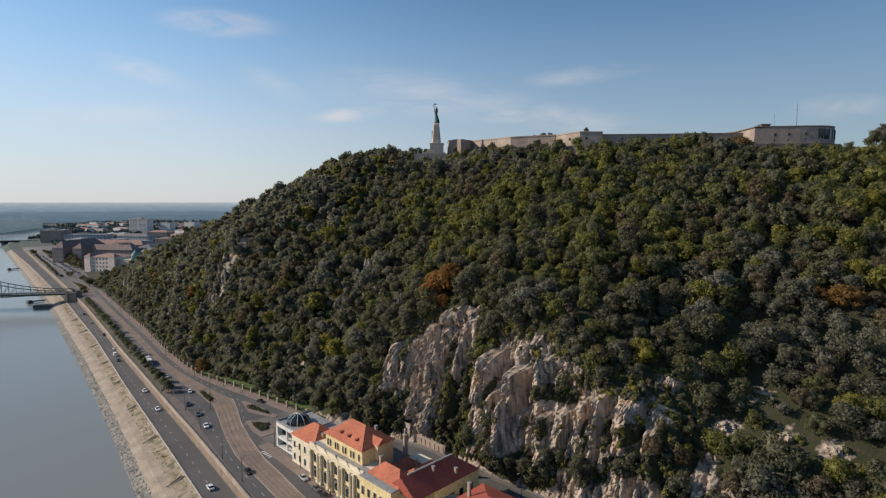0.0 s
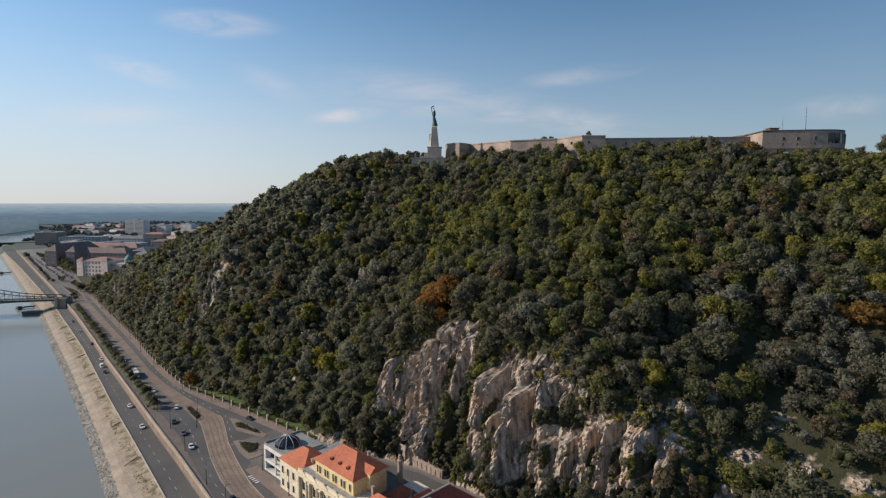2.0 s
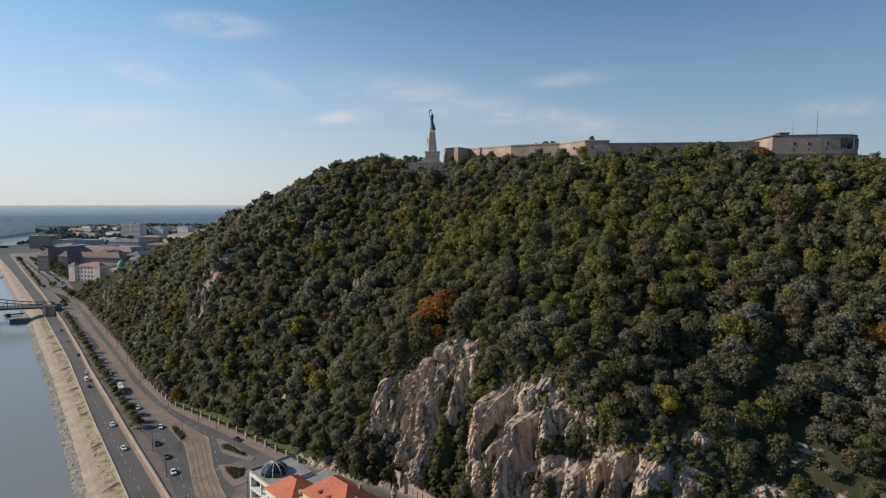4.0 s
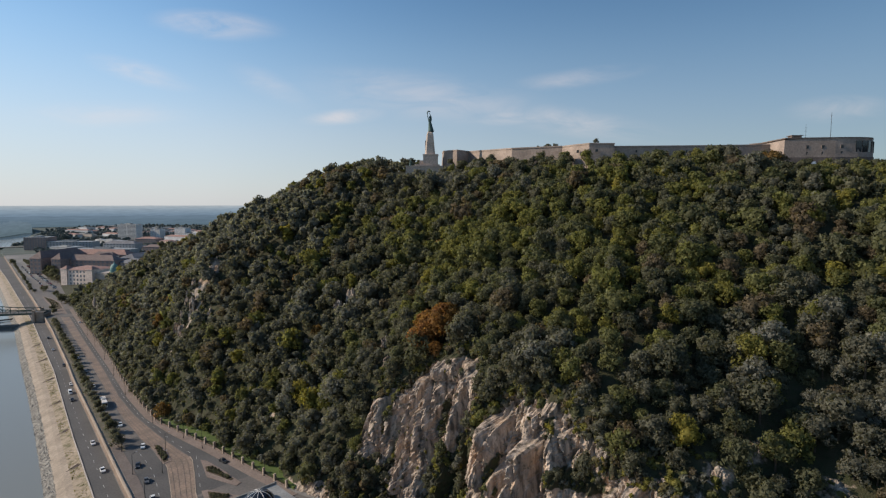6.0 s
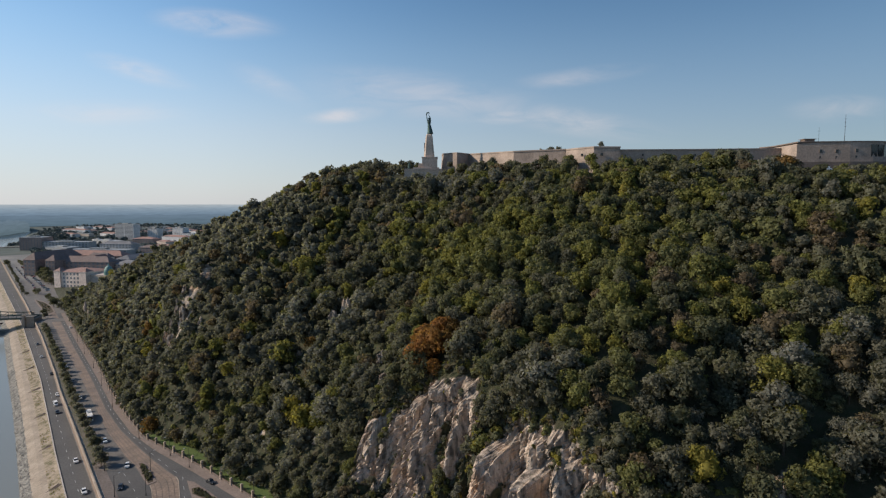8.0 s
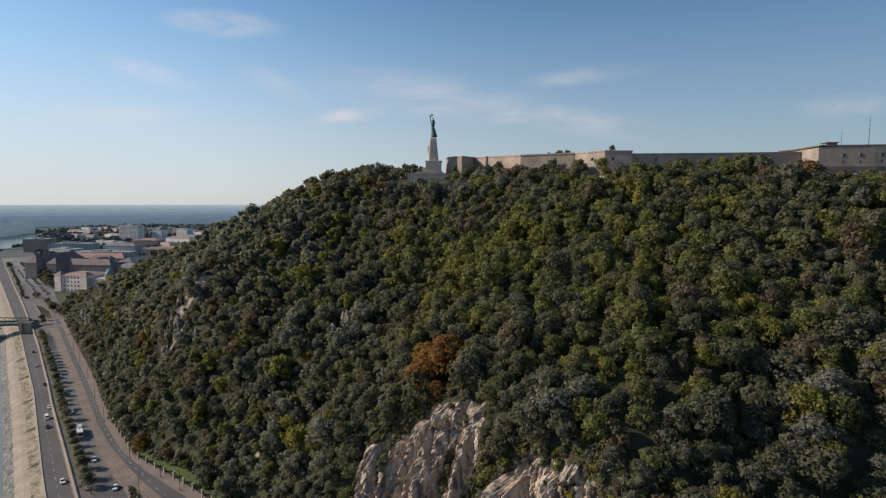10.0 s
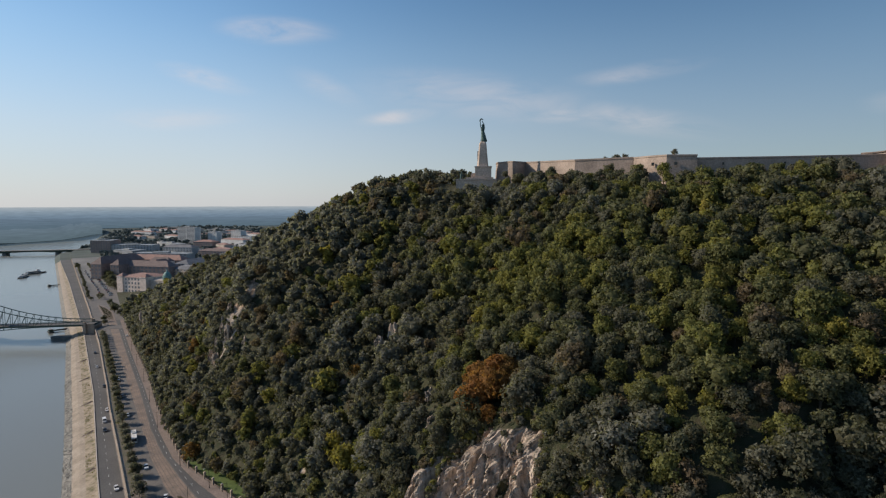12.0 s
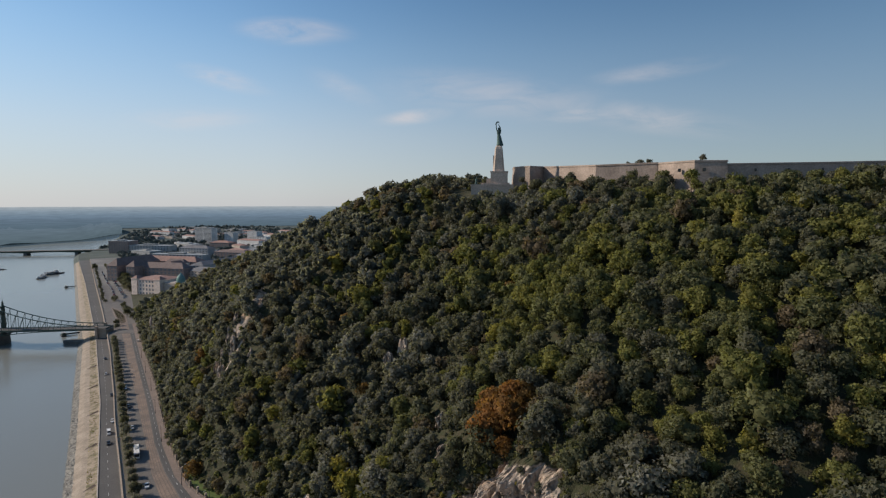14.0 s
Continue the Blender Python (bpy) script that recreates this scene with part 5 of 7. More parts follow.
QZ = -3.96
for u, v, p, van in ((-474, 109.2, "black", 0), (-423, 103.2, "white", 0), (-405, 99.2, "white", 1), (-390, 97.2, "black", 0), (-316, 90.6, "white", 0), (-283, 86.6, "white", 0), (-190.4, 74.6, "white", 0), (-528, 112.5, "silver", 0), (-575, 117.5, "black", 0), (-660, 126.5, "grey", 0), (-760, 141, "white", 0), (-850, 149, "grey", 0)):
    car(u, v, (175 if v < (quay_left(u) + quay_wall(u)) / 2 else -5), p, QZ, bool(van))
for u, v, h, p in ((-606, 146.5, 173, "white"), (-286, 103.2, -20, "white"), (-268, 95.8, -20, "black"), (-252, 94.2, -15, "grey"), (-247, 122.4, 10, "black"), (-236, 91.5, -12, "white"), (-184.4, 86.0, -5, "black"), (-166, 97.6, -5, "silver"), (-156.5, 96.9, -5, "grey"), (-150.5, 96.4, -5, "black"), (-320, 103.2, -10, "white"), (-394, 109.0, -8, "silver"), (-431, 112.8, -8, "black"), (-470, 116.8, -8, "white")):
    car(u, v, h, p)
pk = random.Random(4)
for i in range(76):
    u = -866 - (i // 2) * 9.0 + pk.uniform(-2, 2)
    v = 164.5 + (-u - 866) * 0.064 + (10 if i % 2 else 0) + pk.uniform(-1.2, 1.2)
    car(u, v, 90 + pk.uniform(-12, 12) if i % 2 else 172, pk.choice(["white", "white", "silver", "grey", "black", "red"]), 0.05, pk.random() < 0.15)


def bus(u, v, heading):
    t = thing("bus", UV @ pose(u, v, 0.07, 0, 0, heading), "white single-deck city bus on the street beside the trees", "bus")
    part("body", profile_body(bmesh.new(), [(-5.9, 0.35), (5.9, 0.35), (6.0, 1.2), (5.85, 3.0), (5.6, 3.15), (-5.7, 3.15), (-5.95, 2.9)], 1.25, 0.08), WHITE, t)
    for s in (-1, 1):
        for k in range(6):
            part("window", boxes((-5.3 + k * 1.75, -3.75 + k * 1.75, s * 1.245 - 0.03, s * 1.245 + 0.03, 1.4, 2.5)), GLASS, t)
    part("windscreen", boxes((5.86, 6.02, -1.05, 1.05, 1.3, 2.7)), GLASS, t)
    part("roof_unit", boxes((-2.5, 0.5, -0.8, 0.8, 3.15, 3.4)), ZINC, t)
    for x in (-3.4, 3.6):
        for y in (-1.12, 1.12):
            part("wheel", tube(bmesh.new(), (x, y - 0.14, 0.48), (x, y + 0.14, 0.48), 0.48, n=12), TYRE, t)


bus(-357, 105.2, -8)

# stones along the waterline
stone_rg = np.random.default_rng(2)
sv, sf = [], []
for k in range(2600):
    u = stone_rg.uniform(-520, -160) if k < 2100 else stone_rg.uniform(-760, -520)
    o = stone_rg.uniform(0.1, 4.6)
    e = float(water_edge(u))
    z = np.interp(o, [0, 4.3, 8], [-10.3, -7.6, -6.0])
    x, y = xy(u, e + o)
    r = stone_rg.uniform(0.18, 0.5)
    p = np.array(ICO) * stone_rg.uniform(0.6, 1.1, (12, 1)) * np.array([1, 1, 0.6]) * r + (x, y, z)
    sf.append(np.array(ICO_F) + 12 * k)
    sv.append(p)
tagged(part("riprap_stones", mesh_arrays("riprap_stones", np.concatenate(sv), np.zeros((0, 4), int), np.concatenate(sf), np.tile(np.array(ICO), (len(sv), 1)), RIPRAP, 0.0), None), "loose grey stones along the river waterline", "stones", kind="stuff")

# dry scrub growing on the paved river slope
tuft = Batch()
tr = random.Random(12)
for k in range(1100):
    u = tr.uniform(-700, -165)
    l, e = float(quay_left(u)), float(water_edge(u)) + 7.2
    v = l - 0.6 - 0.62 * (l - e - 1) * tr.random()
    if fbm(u * 0.05, v * 0.2, 5.0, 2) < -0.05:
        continue
    z = -4.35 - 1.6 * (l - 1 - v) / (l - 1 - e)
    x, y = xy(u, v)
    tuft.add(SHRUBS[k % 4], x, y, z, tr.uniform(0.15, 0.45), tr.uniform(0, 6), tr.choice((0.6, 0.68, 0.69, 0.69)), 0.5)
tuft.link("weeds", "dry yellow-green weeds on the paved river slope", "weeds")


def quay_steps(u):
    l, e = float(quay_left(u)), float(water_edge(u)) + 8
    t = thing("quay_steps", UV @ pose(u, l - 0.6, -4.2, 0, 0, 16), "narrow stone steps with side walls down the river slope", "steps", "steps down the quay")
    n = 12
    d = (l - e - 1.5) / n / math.cos(radians(16))
    for k in range(n):
        part("step", boxes((-0.5, 0.5, -(k + 1) * d, -k * d, -0.3 - (k + 1) * 1.7 / n, 0.06 - k * 1.7 / n)), FORT_DARK, t)
    for s in (-0.7, 0.7):
        bm = bmesh.new()
        vs = [bm.verts.new((s + a, y, z)) for a in (-0.16, 0.16) for y, z in ((0, -0.5), (0, 0.34), (-n * d, -1.36), (-n * d, -2.2))]
        for f in ((0, 1, 2, 3), (7, 6, 5, 4), (0, 4, 5, 1), (1, 5, 6, 2), (2, 6, 7, 3), (3, 7, 4, 0)):
            bm.faces.new([vs[i] for i in f])
        part("side_wall", bm, FORT_DARK, t)


for u in (-207, -252, -298, -345, -395, -448, -505, -560):
    quay_steps(u)
# the hilltop monument: terrace, block, tall pylon; the bronze figure stands on it
def monument():
    t = thing("monument", pose(-3.6, 430, 133.5), "tall pale stone pylon on a stepped terrace", "monument")
    part("terrace", boxes((-17, 9, -6, 14, -5, 0.4)), MONUMENT, t)
    part("parapet", boxes((-17, 9, -6.4, -5.9, 0.4, 1.2), (-17.4, -16.9, -6.4, 14, 0.4, 1.2)), MONUMENT, t)
    part("step", boxes((-11, 6.6, -5, 10, 0.4, 2.2)), MONUMENT, t)
    bm = boxes((-5.0, 5.4, -4.4, 6, 2.2, 9.2))
    part("block", bm, MONUMENT, t)
    part("side_block", boxes((-7.6, -5.0, -3.4, 5, 2.2, 5.0)), MONUMENT, t)
    bm = bmesh.new()
    rows = ((9.2, 3.7, 3.3), (14, 3.2, 2.9), (20, 2.65, 2.45), (23.0, 2.4, 2.2), (24.3, 2.05, 1.9), (25.1, 1.5, 1.4))
    rings = [[bm.verts.new((x * a - 0.2, y * b, z)) for x, y in ((-1, -0.7), (-0.7, -1), (0.7, -1), (1, -0.7), (1, 0.7), (0.7, 1), (-0.7, 1), (-1, 0.7))] for z, a, b in rows]
    for p, q in zip(rings, rings[1:]):
        for i in range(8):
            bm.faces.new((p[i], p[(i + 1) % 8], q[(i + 1) % 8], q[i]))
    bm.faces.new(rings[-1])
    bm.faces.new(rings[0][::-1])
    part("pylon", bm, MONUMENT, t)
    # a darker block paints the recess's shade; the pylon is not hollowed
    part("niche_shade", boxes((-3.62, -2.6, -1.1, 1.1, 10.5, 19.0)), FORT_DARK, t, "tall dark block painted as the shade of the pylon's recess")
    part("cornice", boxes((-5.3, 5.7, -4.7, 6.3, 8.7, 9.3)), MONUMENT, t)


monument()


def sweep(bm, rows, n=12):
    """Joins ellipses (x, y, z, rx, ry)."""
    rings = [[bm.verts.new((x + a * math.cos(6.28319 * i / n), y + b * math.sin(6.28319 * i / n), z)) for i in range(n)] for x, y, z, a, b in rows]
    for p, q in zip(rings, rings[1:]):
        for i in range(n):
            bm.faces.new((p[i], p[(i + 1) % n], q[(i + 1) % n], q[i]))
    bm.faces.new(rings[0][::-1])
    bm.faces.new(rings[-1])
    return bm


bm = bmesh.new()
sweep(bm, ((0.7, 0, 0, 1.9, 1.6), (0.65, 0, 0.6, 2.15, 1.8), (0.55, 0, 2.2, 1.75, 1.5), (0.3, 0, 4.2, 1.4, 1.25), (0.05, 0, 5.8, 1.2, 1.05), (-0.1, 0, 6.8, 0.95, 0.85), (-0.1, 0, 7.8, 1.25, 0.95), (-0.05, 0, 8.9, 1.3, 0.85), (-0.05, 0, 9.3, 0.5, 0.45), (-0.1, 0, 9.7, 0.42, 0.42), (-0.15, 0, 10.2, 0.62, 0.6), (-0.2, 0, 10.9, 0.5, 0.5), (-0.2, 0, 11.2, 0.15, 0.15)))
tube(bm, (-1.05, 0, 8.7), (-1.6, -0.2, 10.8), 0.42, 0.32, 8)
tube(bm, (-1.6, -0.2, 10.8), (-1.75, -0.3, 13.2), 0.32, 0.22, 8)
tube(bm, (0.95, 0, 8.7), (0.75, -0.3, 10.9), 0.42, 0.32, 8)
tube(bm, (0.75, -0.3, 10.9), (-0.55, -0.4, 13.2), 0.32, 0.22, 8)
leaf = [(-2.1, 12.6, 0.1), (-1.9, 13.4, 0.4), (-1.4, 14.2, 0.5), (-0.7, 14.5, 0.42), (-0.1, 14.2, 0.32), (0.25, 13.5, 0.08)]
for a, b in zip(leaf, leaf[1:]):
    tube(bm, (a[0], -0.35, a[1]), (b[0], -0.35, b[1]), a[2], b[2], 8)
for k in range(7):
    tube(bm, (0.6 + 1.5 * math.cos(k * 0.9), 1.2 * math.sin(k * 0.9), 0.2), (0.1 + 0.8 * math.cos(k * 0.9), 0.7 * math.sin(k * 0.9), 6.2), 0.35, 0.12, 6)
figure = part("statue", bm, BRONZE, m=pose(-3.8, 430, 158.5))
melt = figure.modifiers.new("remesh", "REMESH")
melt.mode, melt.voxel_size = "VOXEL", 0.14
tagged(figure, "green bronze robed figure lifting a palm leaf overhead", "statue")
bm = bmesh.new()
sweep(bm, ((0, 0, 0, 1.1, 0.9), (0, 0, 2.2, 0.8, 0.7), (0.2, 0, 4.0, 0.75, 0.6), (0.25, 0, 4.6, 0.3, 0.3), (0.3, 0, 5.2, 0.42, 0.42), (0.3, 0, 5.7, 0.15, 0.15)), 10)
tube(bm, (-0.3, 0, 4.0), (-1.4, 0, 5.6), 0.25, 0.15)
tube(bm, (0.7, 0, 3.9), (1.6, 0, 2.2), 0.25, 0.15)
figure = part("statue", bm, BRONZE, m=pose(-17.6, 428, 133.9))
melt = figure.modifiers.new("remesh", "REMESH")
melt.mode, melt.voxel_size = "VOXEL", 0.1
tagged(figure, "small dark bronze figure on the monument terrace", "statue")


# the hilltop fortress
def fort_wall(name, t, pts, z0, top, thick=4.0, batter=1.2, mat=None):
    """Battered wall along a line, with a slight coping."""
    bm = bmesh.new()
    n = len(pts)
    outs = []
    for i, (x, y) in enumerate(pts):
        a, b = pts[max(0, i - 1)], pts[min(n - 1, i + 1)]
        d = Vector((b[0] - a[0], b[1] - a[1])).normalized()
        outs.append(Vector((d.y, -d.x)))
    rows = []
    for (x, y), o, zt in zip(pts, outs, top):
        rows.append([bm.verts.new(p) for p in ((x + o.x * batter, y + o.y * batter, z0), (x, y, zt - 1.0), (x + o.x * 0.3, y + o.y * 0.3, zt - 0.9), (x + o.x * 0.3, y + o.y * 0.3, zt - 0.1), (x, y, zt), (x - o.x * thick, y - o.y * thick, zt + 0.2), (x - o.x * thick, y - o.y * thick, z0))])
    for p, q in zip(rows, rows[1:]):
        for i in range(7):
            bm.faces.new((p[i], q[i], q[(i + 1) % 7], p[(i + 1) % 7]))
    bm.faces.new(rows[0][::-1])
    bm.faces.new(rows[-1])
    bmesh.ops.recalc_face_normals(bm, faces=bm.faces[:])
    return part(name, bm, mat or FORT, t)


def fortress():
    t = thing("fortress", pose(0, 0, 0), "long pale stone hilltop fortress with a curved gun tower", "fortress")
    fort_wall("corner_work", t, [(5.0, 446), (5.6, 433), (15.0, 424), (24.0, 440)], 126, [145.8, 145.8, 145.8, 146.4], 5)
    fort_wall("curtain_wall", t, [(24.0, 441), (37, 420), (50.0, 398)], 126, [146.4, 145.4, 144.4], 5)
    fort_wall("curtain_wall", t, [(50.0, 398), (80.0, 388)], 124, [144.4, 144.8], 5)
    fort_wall("bastion", t, [(80.0, 389), (85, 376), (91.5, 366), (106, 364.5), (107, 376)], 124, [144.6, 144.3, 144.1, 143.9, 143.9], 6)
    fort_wall("curtain_wall", t, [(106.5, 368), (150, 367.5), (200, 368)], 124, [142.6, 142.9, 143.6], 5)
    bm = bmesh.new()
    front = [(200.6, 378), (200.2, 366), (199.6, 353.2), (212, 351.5), (226, 349.5), (238, 348.6), (244, 349.6), (249, 352), (252.5, 356), (254, 362), (254, 385), (197, 385)]
    lo = [bm.verts.new((x + (-1.2 if i < 3 else 0), y - (1.2 if 1 < i < 9 else 0.4), 124)) for i, (x, y) in enumerate(front)]
    hi = [bm.verts.new((x, y, 144.4 + (0.6 if i > 2 else 0))) for i, (x, y) in enumerate(front)]
    for i in range(len(front)):
        j = (i + 1) % len(front)
        bm.faces.new((lo[i], lo[j], hi[j], hi[i]))
    bm.faces.new(hi)
    bm.faces.new(lo[::-1])
    part("gun_tower", bm, FORT, t)
    cop = [(x, y - 0.25) for x, y in front]
    part("coping", prism(bmesh.new(), cop, 145.0, 145.6), FORT_DARK, t)
    base = [(x, y - 1.6) for x, y in front[2:8]] + [(249, 360), (199.6, 360)]
    part("base_course", prism(bmesh.new(), base, 124, 134.4), FORT_DARK, t, "dark weathered base course")
    for px, z, w in ((211.5, 140.2, 1.2), (219.5, 140.2, 1.2), (229.5, 140.4, 1.2), (211.5, 136.6, 1.1), (219.5, 136.6, 1.1), (229.5, 136.8, 1.1)):
        y = np.interp(px, [199.6, 212, 226, 238], [353.2, 351.5, 349.5, 348.6]) - 0.45
        w0 = part("window", boxes((px - w / 2 - 0.25, px + w / 2 + 0.25, y + 0.02, y + 0.8, z - 1.0, z + 1.0)), FORT_DARK, t)
        part("pane", boxes((px - w / 2, px + w / 2, y - 0.02, y + 0.5, z - 0.8, z + 0.8)), DARK_GLASS, w0)
    for i in range(6):
        a, b = [(236.5, 348.7), (240.5, 349.0), (244.3, 349.7), (247.4, 351.2), (250, 353.2), (252.3, 355.8), (253.6, 359)][i : i + 2]
        bm = bmesh.new()
        for zz in ((137.2, 143.6),):
            vs = [bm.verts.new(p) for p in ((a[0] + 0.3, a[1] - 0.55, zz[0]), (b[0] - 0.3, b[1] - 0.55, zz[0]), (b[0] - 0.3, b[1] - 0.55, zz[1]), (a[0] + 0.3, a[1] - 0.55, zz[1]))]
            vs2 = [bm.verts.new(v.co + Vector((0, 0.5, 0))) for v in vs]
            bm.faces.new(vs), bm.faces.new(vs2[::-1])
            for k in range(4):
                bm.faces.new((vs[k], vs2[k], vs2[(k + 1) % 4], vs[(k + 1) % 4]))
        part("window", bm, DARK_GLASS, t, "tall dark gun-port glazing")
    kio = part("roof_pavilion", boxes((205.5, 211, 356, 360, 145.6, 147.1), (204.9, 211.6, 355.4, 360.6, 147.1, 147.45)), FORT_DARK, t)
    for px, h, r in ((214.5, 154, 0.10), (229.0, 161, 0.16)):
        bm = tube(bmesh.new(), (px, 358, 145.2), (px, 358, h), r, r * 0.5)
        for k in range(3):
            tube(bm, (px - 0.6, 358, h - 2 - k * 2.2), (px + 0.6, 358, h - 2 - k * 2.2), 0.05)
        part("antenna_mast", bm, IRON, t)
    for px, z in ((86.0, 139.5), (95.5, 139.4)):
        part("window", boxes((px - 0.6, px + 0.6, 372.2 - (px - 86) * 0.7 - 1.6, 372.2 - (px - 86) * 0.7 - 0.4, z - 0.8, z + 0.8)), DARK_GLASS, t)
    for k in range(5):
        px = 120 + k * 15
        part("loophole", boxes((px - 0.35, px + 0.35, 366.9, 368.1, 138.6, 140.0)), DARK_GLASS, t)


fortress()
for i, (x, y, z, r, tn, lift) in enumerate(((10.5, 420, 134.5, 2.6, 0.2, 0.9), (37, 402, 134.0, 3.6, 0.12, 0.9), (165, 345, 129, 5.2, 0.16, 1.0), (189, 352, 131.5, 2.6, 0.3, 1.0), (73, 398, 143.4, 2.6, 0.1, 0.4), (78, 399, 143.6, 2.4, 0.15, 0.4), (68, 402, 143.2, 2.2, 0.12, 0.4), (-38, 424, 129.5, 6.0, 0.08, 0.95), (-46, 426, 128, 5.0, 0.1, 0.9), (258, 330, 131, 4.6, 0.12, 1.1), (266, 330, 131, 5.5, 0.1, 0.9), (250, 322, 129, 4.0, 0.3, 0.9), (232, 330, 127, 2.6, 0.1, 0.6), (245, 332, 127, 3.4, 0.08, 0.8), (130, 348, 131, 3.2, 0.75, 0.9))):
    tree(x, y, z, r, tn, "dark rounded tree beside the fortress wall" if tn < 0.5 else "rust-tinged tree beside the fortress wall", "trees round the fortress", lift, "tree", i)
# taller trees beside the gun tower
gr = random.Random(29)
for i in range(16):
    x, y = 256 + 4.0 * i + gr.uniform(-1.5, 1.5), 326 + gr.uniform(-10, 8)
    z = hill_height((x - y) / S2, (x + y) / S2)
    tree(x, y, z, gr.uniform(4.4, 6.2), gr.uniform(0.15, 0.35), "tall dark green tree beside the gun tower", "trees round the fortress", gr.uniform(1.2, 1.7), "tree", i + 20)
# wood that crowds up against the walls
fr = random.Random(17)
for i in range(46):
    f = i / 45
    x = 18 + 172 * f + fr.uniform(-2, 2)
    y = float(np.interp(x, [5, 15, 50, 80, 92, 110, 198], [430, 420, 393, 382, 361, 361, 352])) - fr.uniform(4, 13)
    z = hill_height((x - y) / S2, (x + y) / S2)
    tree(x, y, z, fr.uniform(3.0, 4.4), fr.uniform(0.15, 0.55), "green broadleaf tree growing below the fortress wall", "trees below the fortress wall", (1.7 if 40 < x < 105 else 1.5 if x <= 40 else 0.8 if x < 160 else 0.4) * fr.uniform(0.8, 1.2), "tree", i)
tree(97.2, 372, 143.7, 2.0, 0.0, "small dark conifer on top of the bastion", "", 0.9, "tree", 1)


def outcrop(x, y, z, w, d, h, rot, seed):
    """A craggy limestone slab standing out of the slope."""
    bm = bmesh.new()
    bmesh.ops.create_icosphere(bm, subdivisions=4, radius=1.0)
    for v in bm.verts:
        p = v.co.copy()
        dist, pts = noise.voronoi((p.x * 1.6 + seed, p.y * 1.6, p.z * 0.9))
        c = noise.cell((pts[0].x * 7.7, pts[0].y * 7.7, pts[0].z * 7.7))
        q = 0.82 + 0.34 * c - 0.25 * max(0, 1 - (dist[1] - dist[0]) / 0.15) + 0.16 * fbm(p.x * 3 + seed, p.y * 3, p.z * 3, 4)
        v.co = Vector((p.x * w, p.y * d, p.z * h)) * q
    t = part("rock_outcrop", bm, ROCK, m=pose(x, y, z, 0, 0, rot))
    return tagged(t, "bare pale limestone outcrop among the hillside trees", "rock", "limestone outcrops")


for i, (x, y, z, w, h) in enumerate(CRAGS):
    outcrop(x, y, z, w, 2.0 + 0.25 * w, h, -45 + 25 * spread(i * 3.1), i * 3.3)
for u, v, p in (((208 - 341) / S2, (208 + 341) / S2, "white"), ((226 - 340) / S2, (226 + 340) / S2, "grey")):
    car(u, v, 40, p, hill_height(u, v) + 0.6, True)
# the bath house below the cliff
def window_unit(t, x, y, z, w, h, face, frame_mat=WHITE, arch=False):
    """A framed window in a wall along x (face -1: looks to -y, +1: to +y) or along y (face -2: to -x, 2: to +x)."""
    o = -0.12 if face in (-1, -2) else 0.12
    if abs(face) == 1:
        f = part("window", boxes((x - w / 2 - 0.14, x + w / 2 + 0.14, min(y, y + o), max(y, y + o), z - 0.18, z + h + 0.14)), frame_mat, t)
        part("pane", boxes((x - w / 2, x + w / 2, min(y, y + o * 1.35), max(y, y + o * 1.35), z, z + h)), DARK_GLASS, f)
    else:
        f = part("window", boxes((min(x, x + o), max(x, x + o), y - w / 2 - 0.14, y + w / 2 + 0.14, z - 0.18, z + h + 0.14)), frame_mat, t)
        part("pane", boxes((min(x, x + o * 1.35), max(x, x + o * 1.35), y - w / 2, y + w / 2, z, z + h)), DARK_GLASS, f)
    return f


